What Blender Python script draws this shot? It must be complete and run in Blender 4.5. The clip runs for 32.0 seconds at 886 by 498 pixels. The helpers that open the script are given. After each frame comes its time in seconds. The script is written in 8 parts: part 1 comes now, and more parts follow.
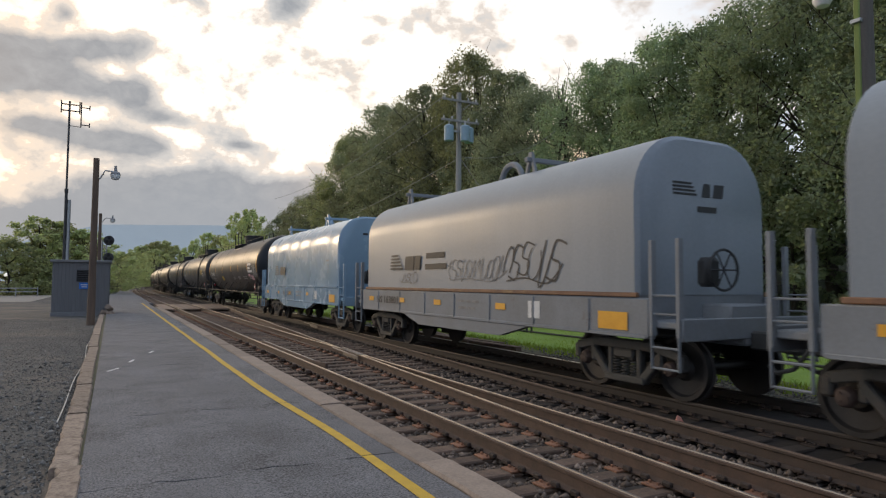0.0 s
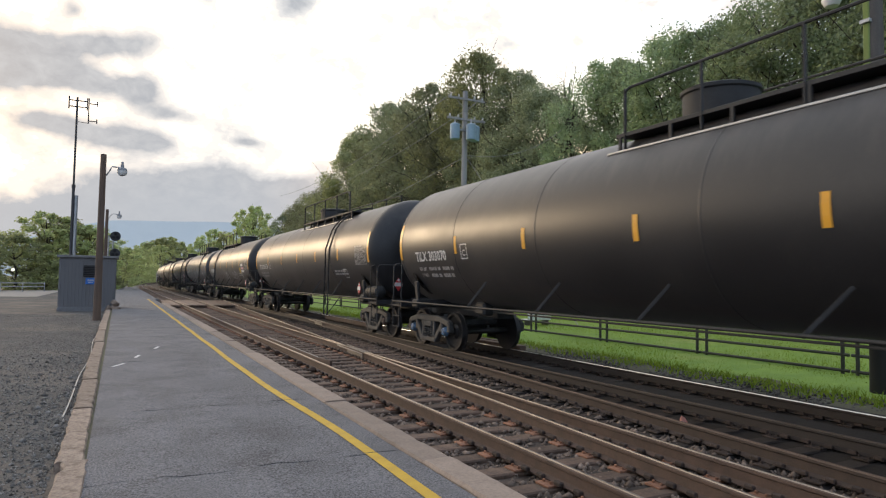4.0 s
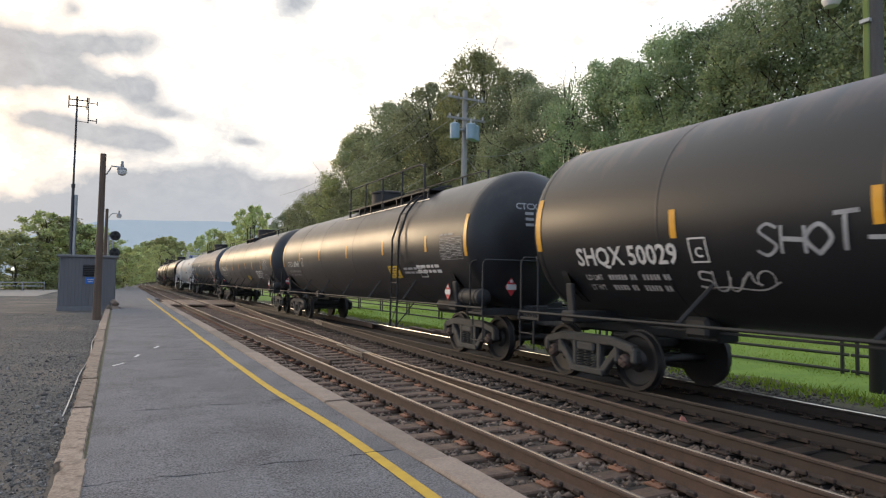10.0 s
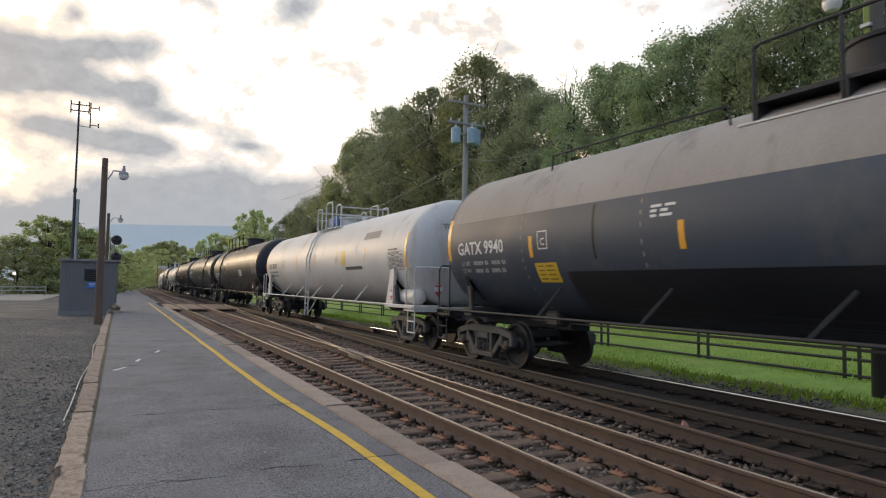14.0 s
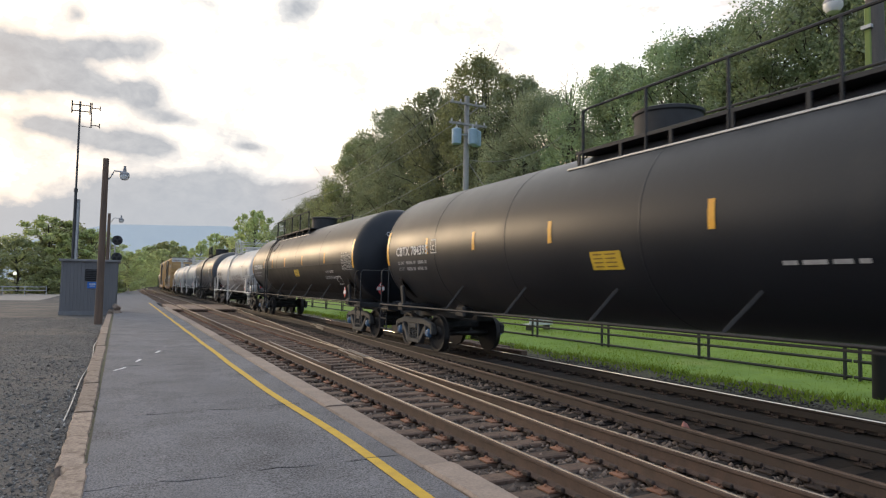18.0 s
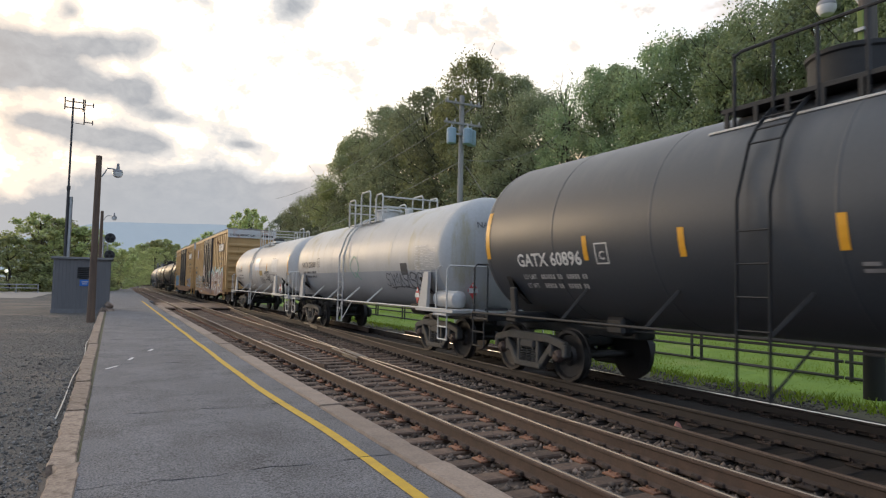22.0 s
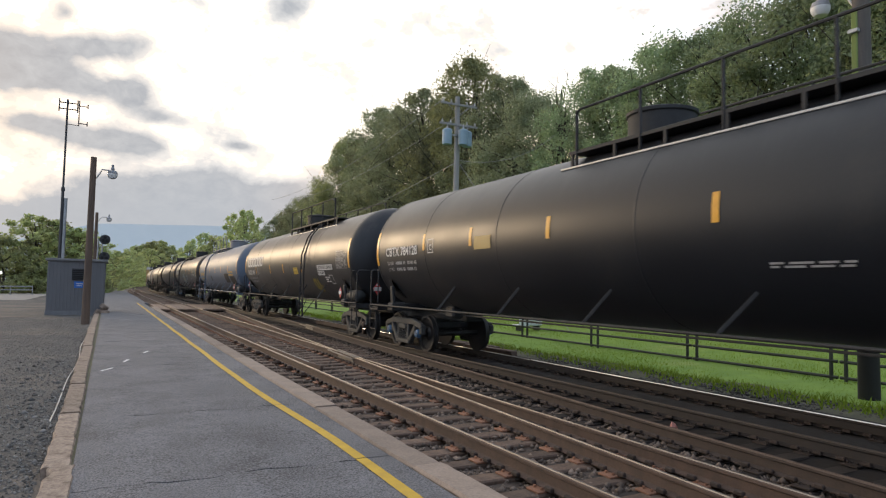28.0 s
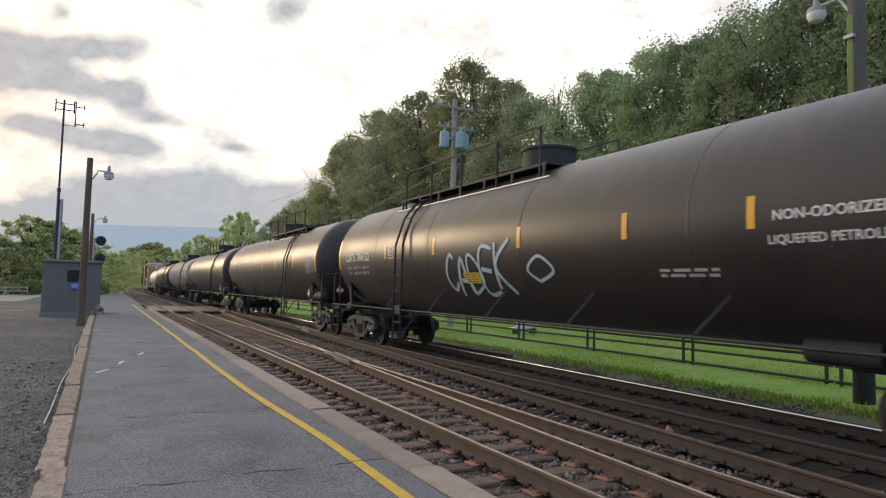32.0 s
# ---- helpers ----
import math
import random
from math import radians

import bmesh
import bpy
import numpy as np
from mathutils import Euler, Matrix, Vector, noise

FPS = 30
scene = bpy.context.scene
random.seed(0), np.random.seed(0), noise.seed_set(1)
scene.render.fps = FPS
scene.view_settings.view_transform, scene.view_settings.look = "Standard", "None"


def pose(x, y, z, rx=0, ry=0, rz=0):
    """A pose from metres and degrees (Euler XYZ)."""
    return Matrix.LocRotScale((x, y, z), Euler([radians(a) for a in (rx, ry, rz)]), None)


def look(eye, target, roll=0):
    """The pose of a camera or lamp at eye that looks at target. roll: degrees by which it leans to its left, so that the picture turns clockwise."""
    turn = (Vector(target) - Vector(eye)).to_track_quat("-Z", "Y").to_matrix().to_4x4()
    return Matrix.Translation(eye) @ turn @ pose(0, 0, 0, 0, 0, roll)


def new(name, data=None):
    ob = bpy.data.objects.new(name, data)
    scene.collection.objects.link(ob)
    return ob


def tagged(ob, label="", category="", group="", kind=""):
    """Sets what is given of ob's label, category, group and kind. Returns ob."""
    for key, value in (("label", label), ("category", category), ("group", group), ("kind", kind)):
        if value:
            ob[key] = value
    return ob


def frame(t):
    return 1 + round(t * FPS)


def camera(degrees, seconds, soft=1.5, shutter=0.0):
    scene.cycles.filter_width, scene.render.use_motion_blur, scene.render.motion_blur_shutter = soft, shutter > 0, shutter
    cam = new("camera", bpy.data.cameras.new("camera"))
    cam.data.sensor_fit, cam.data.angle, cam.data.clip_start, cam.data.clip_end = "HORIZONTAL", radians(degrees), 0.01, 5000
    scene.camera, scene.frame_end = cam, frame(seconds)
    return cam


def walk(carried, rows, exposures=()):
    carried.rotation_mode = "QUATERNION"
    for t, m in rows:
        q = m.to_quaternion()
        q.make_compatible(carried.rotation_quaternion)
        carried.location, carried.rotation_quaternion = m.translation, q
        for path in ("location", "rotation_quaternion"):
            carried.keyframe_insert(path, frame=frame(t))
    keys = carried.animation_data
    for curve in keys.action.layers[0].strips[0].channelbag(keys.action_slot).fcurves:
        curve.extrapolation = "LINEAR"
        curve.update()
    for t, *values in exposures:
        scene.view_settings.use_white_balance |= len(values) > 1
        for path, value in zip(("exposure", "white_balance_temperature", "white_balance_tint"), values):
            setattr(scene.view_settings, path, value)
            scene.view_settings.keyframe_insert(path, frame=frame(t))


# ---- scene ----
cam = camera(70, 32.0, soft=1.2, shutter=0.09)


def aim(yaw, pitch, roll):
    """The camera's pose: it stands on the platform and is only turned in the hand."""
    a, b = radians(yaw), radians(pitch)
    ahead = Vector((-math.sin(a) * math.cos(b), math.cos(a) * math.cos(b), math.sin(b)))
    eye = Vector((0, 0, 1.594))
    return look(eye, eye + ahead * 10, roll)


walk(cam, [(t, aim(*turn)) for t, *turn in (
    (0, -27.569, 3.126, 0.372), (0.5, -27.273, 3.286, 0.351), (1, -27.162, 3.376, 0.547), (1.5, -26.985, 3.332, 0.582),
    (2, -27.004, 3.266, 0.543), (2.5, -27.021, 3.197, 0.562), (3, -27.040, 3.003, 0.727), (3.5, -27.043, 2.942, 0.856),
    (5.5, -27.472, 3.140, 0.762), (6, -27.502, 3.180, 0.877), (6.5, -27.180, 3.252, 0.666), (7, -27.177, 3.246, 0.854),
    (7.5, -27.063, 3.176, 1.064), (8, -27.112, 3.051, 0.951), (8.5, -27.054, 2.951, 0.789), (9, -27.078, 2.905, 0.954),
    (9.5, -27.032, 2.906, 0.965), (10, -27.132, 2.932, 0.870), (10.5, -27.130, 2.970, 0.942), (11, -27.107, 2.985, 1.008),
    (11.5, -27.121, 3.018, 0.996), (12, -27.087, 3.099, 0.869), (12.5, -27.076, 3.117, 0.885), (13, -27.134, 3.228, 0.923),
    (13.5, -27.095, 3.283, 0.762), (14, -27.020, 3.320, 0.857), (14.5, -26.906, 3.340, 0.761), (16.5, -26.884, 3.408, 0.874),
    (17, -26.901, 3.365, 0.982), (17.5, -26.951, 3.400, 0.945), (18, -26.974, 3.389, 0.970), (18.5, -26.999, 3.497, 1.048),
    (19, -26.994, 3.542, 0.973), (19.5, -26.980, 3.645, 0.891), (20, -27.074, 3.666, 0.832), (20.5, -27.203, 3.653, 0.944),
    (21, -27.288, 3.544, 1.035), (21.5, -27.415, 3.403, 1.348), (22, -27.488, 3.341, 1.216), (22.5, -27.618, 3.236, 1.410),
    (23, -27.643, 3.133, 1.317), (23.5, -27.735, 3.179, 1.312), (24, -27.750, 3.239, 1.307), (24.5, -27.776, 3.231, 1.245),
    (25, -27.794, 3.253, 1.346), (25.5, -27.806, 3.269, 1.275), (27.5, -27.750, 3.396, 0.983), (28, -27.856, 3.444, 1.100),
    (28.5, -27.927, 3.446, 1.052), (29, -28.027, 3.510, 0.917), (29.5, -28.034, 3.575, 1.059), (30, -28.053, 3.759, 0.990),
    (30.5, -28.085, 3.770, 0.840), (31, -28.056, 3.752, 1.071), (31.5, -28.075, 3.698, 1.292), (32, -28.148, 3.697, 1.329))],
    [(0, -0.68), (1, -0.66), (2, -0.40), (3, -0.20), (6, -0.30), (9, -0.16), (10, -0.2), (13, -0.25), (13.6, -0.38), (14, -0.46), (14.5, -0.48), (16.5, -0.38), (18, -0.22), (19, -0.18), (20, -0.28), (20.5, -0.42), (21, -0.72), (21.5, -0.5), (22, -0.36),
     (23, -0.76), (24, -0.86), (25, -0.82), (25.5, -0.76), (27.5, -0.32), (28, -0.28), (30, -0.16), (31, -0.34), (32, -0.3)])

# ---- world, sun and exposure ----
SUN_AZ, SUN_EL = radians(-22), radians(11)     # left of the track's line, low
world = bpy.data.worlds.new("evening_sky")
scene.world = world
world.use_nodes = True
W = world.node_tree
W.nodes.clear()


def node(tree, kind, **sets):
    n = tree.nodes.new(kind)
    for k, v in sets.items():
        n.inputs[k.replace("_", " ")].default_value = v
    return n


def math_node(tree, op, a, b=None, c=None, clamp=False):
    n = tree.nodes.new("ShaderNodeMath")
    n.operation, n.use_clamp = op, clamp
    for i, v in enumerate((a, b, c)):
        if v is None:
            continue
        if isinstance(v, (int, float)):
            n.inputs[i].default_value = v
        else:
            tree.links.new(v, n.inputs[i])
    return n.outputs[0]


def mix_col(tree, fac, a, b, blend="MIX"):
    n = tree.nodes.new("ShaderNodeMix")
    n.data_type, n.blend_type = "RGBA", blend
    for sock, v in ((n.inputs[0], fac), (n.inputs[6], a), (n.inputs[7], b)):
        if isinstance(v, (int, float)):
            sock.default_value = v
        elif isinstance(v, tuple):
            sock.default_value = (*v, 1) if len(v) == 3 else v
        else:
            tree.links.new(v, sock)
    return n.outputs[2]


def ramp(tree, fac, stops):
    n = tree.nodes.new("ShaderNodeValToRGB")
    el = n.color_ramp.elements
    while len(el) < len(stops):
        el.new(0.5)
    for e, (p, c) in zip(el, stops):
        e.position, e.color = p, (*c, 1) if len(c) == 3 else c
    tree.links.new(fac, n.inputs[0])
    return n.outputs[0]


def build_sky():
    L = W.links
    tc = W.nodes.new("ShaderNodeTexCoord")
    sep = W.nodes.new("ShaderNodeSeparateXYZ")
    L.new(tc.outputs["Generated"], sep.inputs[0])
    x, y, z = sep.outputs
    sky = W.nodes.new("ShaderNodeTexSky")
    sky.sky_type, sky.sun_disc = "NISHITA", False
    sky.sun_elevation, sky.sun_rotation = SUN_EL, SUN_AZ
    clear = mix_col(W, 1.0, sky.outputs[0], (0.10, 0.10, 0.10), "MULTIPLY")
    # a high bright veil, warmest towards the sun
    dot = W.nodes.new("ShaderNodeVectorMath")
    dot.operation = "DOT_PRODUCT"
    L.new(tc.outputs["Generated"], dot.inputs[0])
    dot.inputs[1].default_value = (math.sin(SUN_AZ) * math.cos(SUN_EL), math.cos(SUN_AZ) * math.cos(SUN_EL), math.sin(SUN_EL))
    near = math_node(W, "MAXIMUM", dot.outputs["Value"], 0.0)
    glow = math_node(W, "POWER", near, 16.0)
    ahead = math_node(W, "MAXIMUM", math_node(W, "MULTIPLY", dot.outputs["Value"], 1.25), 0.0, clamp=True)
    veil = mix_col(W, math_node(W, "POWER", ahead, 1.6), (0.82, 1.05, 1.42), (2.06, 2.03, 1.98))
    veil = mix_col(W, glow, veil, (3.9, 2.75, 1.65))
    base = mix_col(W, 0.93, clear, veil)
    az = math_node(W, "ARCTAN2", x, y)
    # cream evening light over the wooded bank
    du = math_node(W, "POWER", math_node(W, "DIVIDE", math_node(W, "ABSOLUTE", math_node(W, "SUBTRACT", az, 0.50)), 0.45), 2.0)
    dv = math_node(W, "POWER", math_node(W, "DIVIDE", math_node(W, "ABSOLUTE", math_node(W, "SUBTRACT", z, 0.26)), 0.22), 2.0)
    g = math_node(W, "POWER", 2.718, math_node(W, "MULTIPLY", math_node(W, "ADD", du, dv), -1.0))
    base = mix_col(W, math_node(W, "MULTIPLY", g, 0.85), base, (2.15, 1.98, 1.74))
    # broken grey cloud, flat and stretched towards the horizon
    comb = W.nodes.new("ShaderNodeCombineXYZ")
    L.new(math_node(W, "MULTIPLY", az, 2.0), comb.inputs[0])
    L.new(math_node(W, "MULTIPLY", z, 2.9), comb.inputs[1])
    big = node(W, "ShaderNodeTexNoise", Scale=5.0, Detail=8.0, Roughness=0.56, Distortion=0.2)
    L.new(comb.outputs[0], big.inputs["Vector"])
    curl = node(W, "ShaderNodeTexNoise", Scale=17.0, Detail=7.0, Roughness=0.62, Distortion=0.35)
    L.new(comb.outputs[0], curl.inputs["Vector"])
    dens = math_node(W, "ADD", math_node(W, "SUBTRACT", big.outputs[0], 0.178), math_node(W, "MULTIPLY", curl.outputs[0], 0.22))
    # the cloud banks over the valley: bearing, height, half widths, weight
    for a0, z0, sa, sz, wt in ((-0.135, 0.278, 0.070, 0.036, 0.62), (-0.055, 0.262, 0.050, 0.016, 0.36), (-0.036, 0.309, 0.060, 0.015, 0.44), (0.022, 0.258, 0.032, 0.026, 0.46), (0.062, 0.232, 0.030, 0.011, 0.36), (-0.004, 0.194, 0.070, 0.017, 0.50), (-0.095, 0.205, 0.045, 0.014, 0.36), (0.03, 0.325, 0.03, 0.012, 0.2),
                              (0.06, 0.110, 0.12, 0.050, 0.62), (-0.09, 0.070, 0.12, 0.040, 0.60), (0.25, 0.110, 0.14, 0.048, 0.58), (0.172, 0.203, 0.028, 0.006, 0.26), (0.235, 0.398, 0.034, 0.018, 0.34), (0.36, 0.36, 0.022, 0.010, 0.16), (-0.067, 0.345, 0.014, 0.009, 0.2),
                              (0.47, 0.27, 0.22, 0.10, -0.10), (-0.35, 0.33, 0.16, 0.08, 0.22), (-0.55, 0.20, 0.2, 0.05, 0.22)):
        du = math_node(W, "POWER", math_node(W, "DIVIDE", math_node(W, "ABSOLUTE", math_node(W, "SUBTRACT", az, a0)), sa), 2.0)
        dv = math_node(W, "POWER", math_node(W, "DIVIDE", math_node(W, "ABSOLUTE", math_node(W, "SUBTRACT", z, z0)), sz), 2.0)
        g = math_node(W, "POWER", 2.718, math_node(W, "MULTIPLY", math_node(W, "ADD", du, dv), -1.0))
        dens = math_node(W, "ADD", dens, math_node(W, "MULTIPLY", g, wt))
    cover = ramp(W, dens, [(0.50, (0, 0, 0)), (0.60, (0.70, 0.70, 0.70)), (0.76, (1, 1, 1))])
    rim = ramp(W, dens, [(0.44, (0, 0, 0)), (0.52, (1, 1, 1)), (0.62, (0, 0, 0))])
    base = mix_col(W, math_node(W, "MULTIPLY", rim, 0.62), base, (1.12, 0.92, 0.77))
    grey = mix_col(W, math_node(W, "POWER", glow, 2.0), (0.43, 0.47, 0.535), (0.62, 0.58, 0.56))
    grey = mix_col(W, ramp(W, curl.outputs[0], [(0.34, (0, 0, 0)), (0.66, (1, 1, 1))]), grey, (0.62, 0.64, 0.675))
    low = math_node(W, "SUBTRACT", 1.0, math_node(W, "MULTIPLY", math_node(W, "MAXIMUM", math_node(W, "SUBTRACT", z, 0.10), 0.0), 11.0), clamp=True)
    grey = mix_col(W, math_node(W, "MULTIPLY", low, 0.75), grey, (0.50, 0.545, 0.615))
    sky_col = mix_col(W, math_node(W, "MULTIPLY", cover, 0.93), base, grey)
    # haze along the horizon
    haze = math_node(W, "POWER", math_node(W, "SUBTRACT", 1.0, math_node(W, "ABSOLUTE", z), clamp=True), 22.0)
    out_col = mix_col(W, math_node(W, "MULTIPLY", haze, 0.55), sky_col, (0.46, 0.51, 0.57))
    # the reddened sky low over the wooded bank
    du = math_node(W, "POWER", math_node(W, "DIVIDE", math_node(W, "ABSOLUTE", math_node(W, "SUBTRACT", az, 0.58)), 0.20), 2.0)
    dv = math_node(W, "POWER", math_node(W, "DIVIDE", math_node(W, "MAXIMUM", math_node(W, "SUBTRACT", z, 0.17), 0.0), 0.07), 2.0)
    g = math_node(W, "POWER", 2.718, math_node(W, "MULTIPLY", math_node(W, "ADD", du, dv), -1.0))
    out_col = mix_col(W, math_node(W, "MULTIPLY", g, 0.8), out_col, (2.3, 1.45, 0.85))
    bg = W.nodes.new("ShaderNodeBackground")
    bg.inputs[1].default_value = 1.0
    L.new(out_col, bg.inputs[0])
    out = W.nodes.new("ShaderNodeOutputWorld")
    L.new(bg.outputs[0], out.inputs[0])


build_sky()

sun = new("sun", bpy.data.lights.new("sun", "SUN"))
sun.data.energy, sun.data.angle, sun.data.color = 1.15, radians(9), (1.0, 0.75, 0.48)
sun.matrix_world = look((math.sin(SUN_AZ) * 60, math.cos(SUN_AZ) * 60, 60 * math.tan(SUN_EL)), (0, 0, 0))

# ---- materials ----


def surf(name, a, b=None, scale=3.0, rough=0.7, metal=0.0, bump=0.15, fine=60.0, var=0.0, stain=None, stain_scale=1.2,
         stain_at=0.58, spec=0.5, grain=0.3, streak=False, island=0.0, coat=0.0, dust=0.0, grime_skylight=None):
    """A painted, mineral or wooden surface: two tones mixed by a coarse and a fine noise, stains, and fine relief."""
    m = bpy.data.materials.new(name)
    m.use_nodes = True
    t = m.node_tree
    p = t.nodes["Principled BSDF"]
    tc = t.nodes.new("ShaderNodeTexCoord")
    src = tc.outputs["Object"]
    b = b or tuple(c * 0.75 for c in a)
    n1 = node(t, "ShaderNodeTexNoise", Scale=scale, Detail=6.0, Roughness=0.6)
    n2 = node(t, "ShaderNodeTexNoise", Scale=fine, Detail=3.0, Roughness=0.6)
    if streak:
        mp = t.nodes.new("ShaderNodeMapping")
        mp.inputs["Scale"].default_value = (1.0, 1.0, 0.12)
        t.links.new(src, mp.inputs[0])
        t.links.new(mp.outputs[0], n1.inputs["Vector"])
    else:
        t.links.new(src, n1.inputs["Vector"])
    t.links.new(src, n2.inputs["Vector"])
    f = math_node(t, "ADD", math_node(t, "MULTIPLY", n1.outputs[0], 1 - grain), math_node(t, "MULTIPLY", n2.outputs[0], grain))
    col = ramp(t, f, [(0.36, b), (0.62, a)])
    if stain:
        n3 = node(t, "ShaderNodeTexNoise", Scale=stain_scale, Detail=7.0, Roughness=0.68)
        t.links.new(mp.outputs[0] if streak else src, n3.inputs["Vector"])
        col = mix_col(t, ramp(t, n3.outputs[0], [(stain_at, (0, 0, 0)), (stain_at + 0.14, (0.85, 0.85, 0.85))]), col, stain)
    if grime_skylight:                                       # upper-shell grime and painted-in sky light: colour, height where it begins, depth
        tint, z0, dz, most = grime_skylight
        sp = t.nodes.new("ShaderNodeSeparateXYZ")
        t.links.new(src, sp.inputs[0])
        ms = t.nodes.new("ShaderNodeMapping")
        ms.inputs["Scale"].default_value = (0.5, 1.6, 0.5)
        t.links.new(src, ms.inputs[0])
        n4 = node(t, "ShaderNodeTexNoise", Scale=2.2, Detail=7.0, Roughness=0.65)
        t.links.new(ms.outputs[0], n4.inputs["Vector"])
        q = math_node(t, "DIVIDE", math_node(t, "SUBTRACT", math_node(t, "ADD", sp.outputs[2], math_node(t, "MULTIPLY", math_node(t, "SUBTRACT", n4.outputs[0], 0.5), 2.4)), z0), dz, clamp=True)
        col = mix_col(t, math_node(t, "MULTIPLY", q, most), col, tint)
    if var or island:
        if island:
            r = t.nodes.new("ShaderNodeNewGeometry").outputs["Random Per Island"]
        else:
            r = t.nodes.new("ShaderNodeObjectInfo").outputs["Random"]
        k = math_node(t, "ADD", math_node(t, "MULTIPLY", r, 2 * (var or island)), 1 - (var or island))
        hs = t.nodes.new("ShaderNodeHueSaturation")
        t.links.new(k, hs.inputs["Value"])
        t.links.new(col, hs.inputs["Color"])
        col = hs.outputs[0]
    t.links.new(col, p.inputs["Base Color"])
    rr = math_node(t, "ADD", math_node(t, "MULTIPLY", n1.outputs[0], 0.24), rough - 0.12, clamp=True)
    t.links.new(rr, p.inputs["Roughness"])
    p.inputs["Metallic"].default_value = metal
    p.inputs["Specular IOR Level"].default_value = spec
    p.inputs["Coat Weight"].default_value = coat
    p.inputs["Sheen Weight"].default_value = dust     # a thin film of dust
    p.inputs["Sheen Roughness"].default_value = 0.45
    p.inputs["Sheen Tint"].default_value = (0.56, 0.55, 0.55, 1)
    if bump:
        bm = t.nodes.new("ShaderNodeBump")
        bm.inputs["Strength"].default_value = bump
        bm.inputs["Distance"].default_value = 0.02
        t.links.new(f, bm.inputs["Height"])
        t.links.new(bm.outputs[0], p.inputs["Normal"])
    return m


def leaf_mat(name, a, b, light):
    m = bpy.data.materials.new(name)
    m.use_nodes = True
    t = m.node_tree
    t.nodes.clear()
    geo = t.nodes.new("ShaderNodeNewGeometry")
    info = t.nodes.new("ShaderNodeObjectInfo")
    col = mix_col(t, geo.outputs["Random Per Island"], a, b)
    hs = t.nodes.new("ShaderNodeHueSaturation")
    t.links.new(col, hs.inputs["Color"])
    t.links.new(math_node(t, "ADD", math_node(t, "MULTIPLY", info.outputs["Random"], 0.5), 0.75), hs.inputs["Value"])
    t.links.new(math_node(t, "ADD", math_node(t, "MULTIPLY", info.outputs["Random"], 0.04), 0.48), hs.inputs["Hue"])
    d = t.nodes.new("ShaderNodeBsdfPrincipled")
    d.inputs["Roughness"].default_value = 0.6
    d.inputs["Specular IOR Level"].default_value = 0.25
    t.links.new(hs.outputs[0], d.inputs["Base Color"])
    tr = t.nodes.new("ShaderNodeBsdfTranslucent")
    t.links.new(mix_col(t, 1.0, hs.outputs[0], light, "MULTIPLY"), tr.inputs[0])
    mx = t.nodes.new("ShaderNodeMixShader")
    mx.inputs[0].default_value = 0.5
    t.links.new(d.outputs[0], mx.inputs[1])
    t.links.new(tr.outputs[0], mx.inputs[2])
    out = t.nodes.new("ShaderNodeOutputMaterial")
    t.links.new(mx.outputs[0], out.inputs[0])
    return m


def glow_mat(name, col, strength):
    m = bpy.data.materials.new(name)
    m.use_nodes = True
    p = m.node_tree.nodes["Principled BSDF"]
    p.inputs["Base Color"].default_value = (*col, 1)
    p.inputs["Emission Color"].default_value = (*col, 1)
    p.inputs["Emission Strength"].default_value = strength
    return m


M = {}
M["asphalt"] = surf("platform_asphalt", (0.222, 0.220, 0.232), (0.024, 0.024, 0.027), 1.1, 0.87, bump=1.0, fine=58, grain=0.68, stain=(0.100, 0.098, 0.102), stain_scale=0.55, stain_at=0.54)
M["kerb"] = surf("kerb_concrete", (0.335, 0.262, 0.205), (0.150, 0.110, 0.085), 3.5, 0.9, bump=0.8, fine=30, grain=0.45, var=0.16, stain=(0.085, 0.055, 0.042), stain_scale=4.2, stain_at=0.50)
M["kerb_tan"] = surf("tan_kerb_concrete", (0.30, 0.235, 0.188), (0.19, 0.148, 0.120), 3.0, 0.9, bump=0.5, fine=34, grain=0.4, var=0.14, stain=(0.13, 0.10, 0.085), stain_scale=3.0, stain_at=0.60)
M["yellow_line"] = surf("yellow_line_paint", (0.58, 0.37, 0.035), (0.45, 0.28, 0.03), 6, 0.75, bump=0.2, fine=120, stain=(0.14, 0.12, 0.08), stain_scale=9, stain_at=0.66)
M["white_paint"] = surf("white_paint", (0.62, 0.62, 0.62), (0.40, 0.40, 0.40), 8, 0.7)
M["gravel"] = surf("gravel_ground", (0.112, 0.106, 0.099), (0.034, 0.032, 0.030), 0.8, 0.95, bump=1.0, fine=60, grain=0.55, stain=(0.150, 0.122, 0.100), stain_scale=0.28, stain_at=0.50)
M["stone"] = surf("gravel_stone", (0.165, 0.158, 0.148), (0.085, 0.081, 0.076), 9, 0.9, island=0.75)
M["ballast"] = surf("ballast_ground", (0.090, 0.066, 0.052), (0.046, 0.034, 0.027), 2.5, 0.95, bump=0.9, fine=28)
M["ballast_stone"] = surf("ballast_stone", (0.190, 0.145, 0.115), (0.092, 0.068, 0.054), 8, 0.9, island=0.65)
M["verge_stone"] = surf("verge_stone", (0.105, 0.095, 0.085), (0.05, 0.045, 0.04), 8, 0.9, island=0.6)
M["tie"] = surf("timber_tie", (0.150, 0.098, 0.070), (0.062, 0.041, 0.031), 7, 0.85, bump=0.5, fine=40, var=0.3, streak=False, stain=(0.17, 0.12, 0.09), stain_scale=5, stain_at=0.62)
# darker copies for the far side: the train's shade put into their colours
M["tie_dark"] = surf("shaded_timber_tie", (0.034, 0.026, 0.022), (0.016, 0.013, 0.012), 7, 0.85, bump=0.5, fine=40, var=0.3)
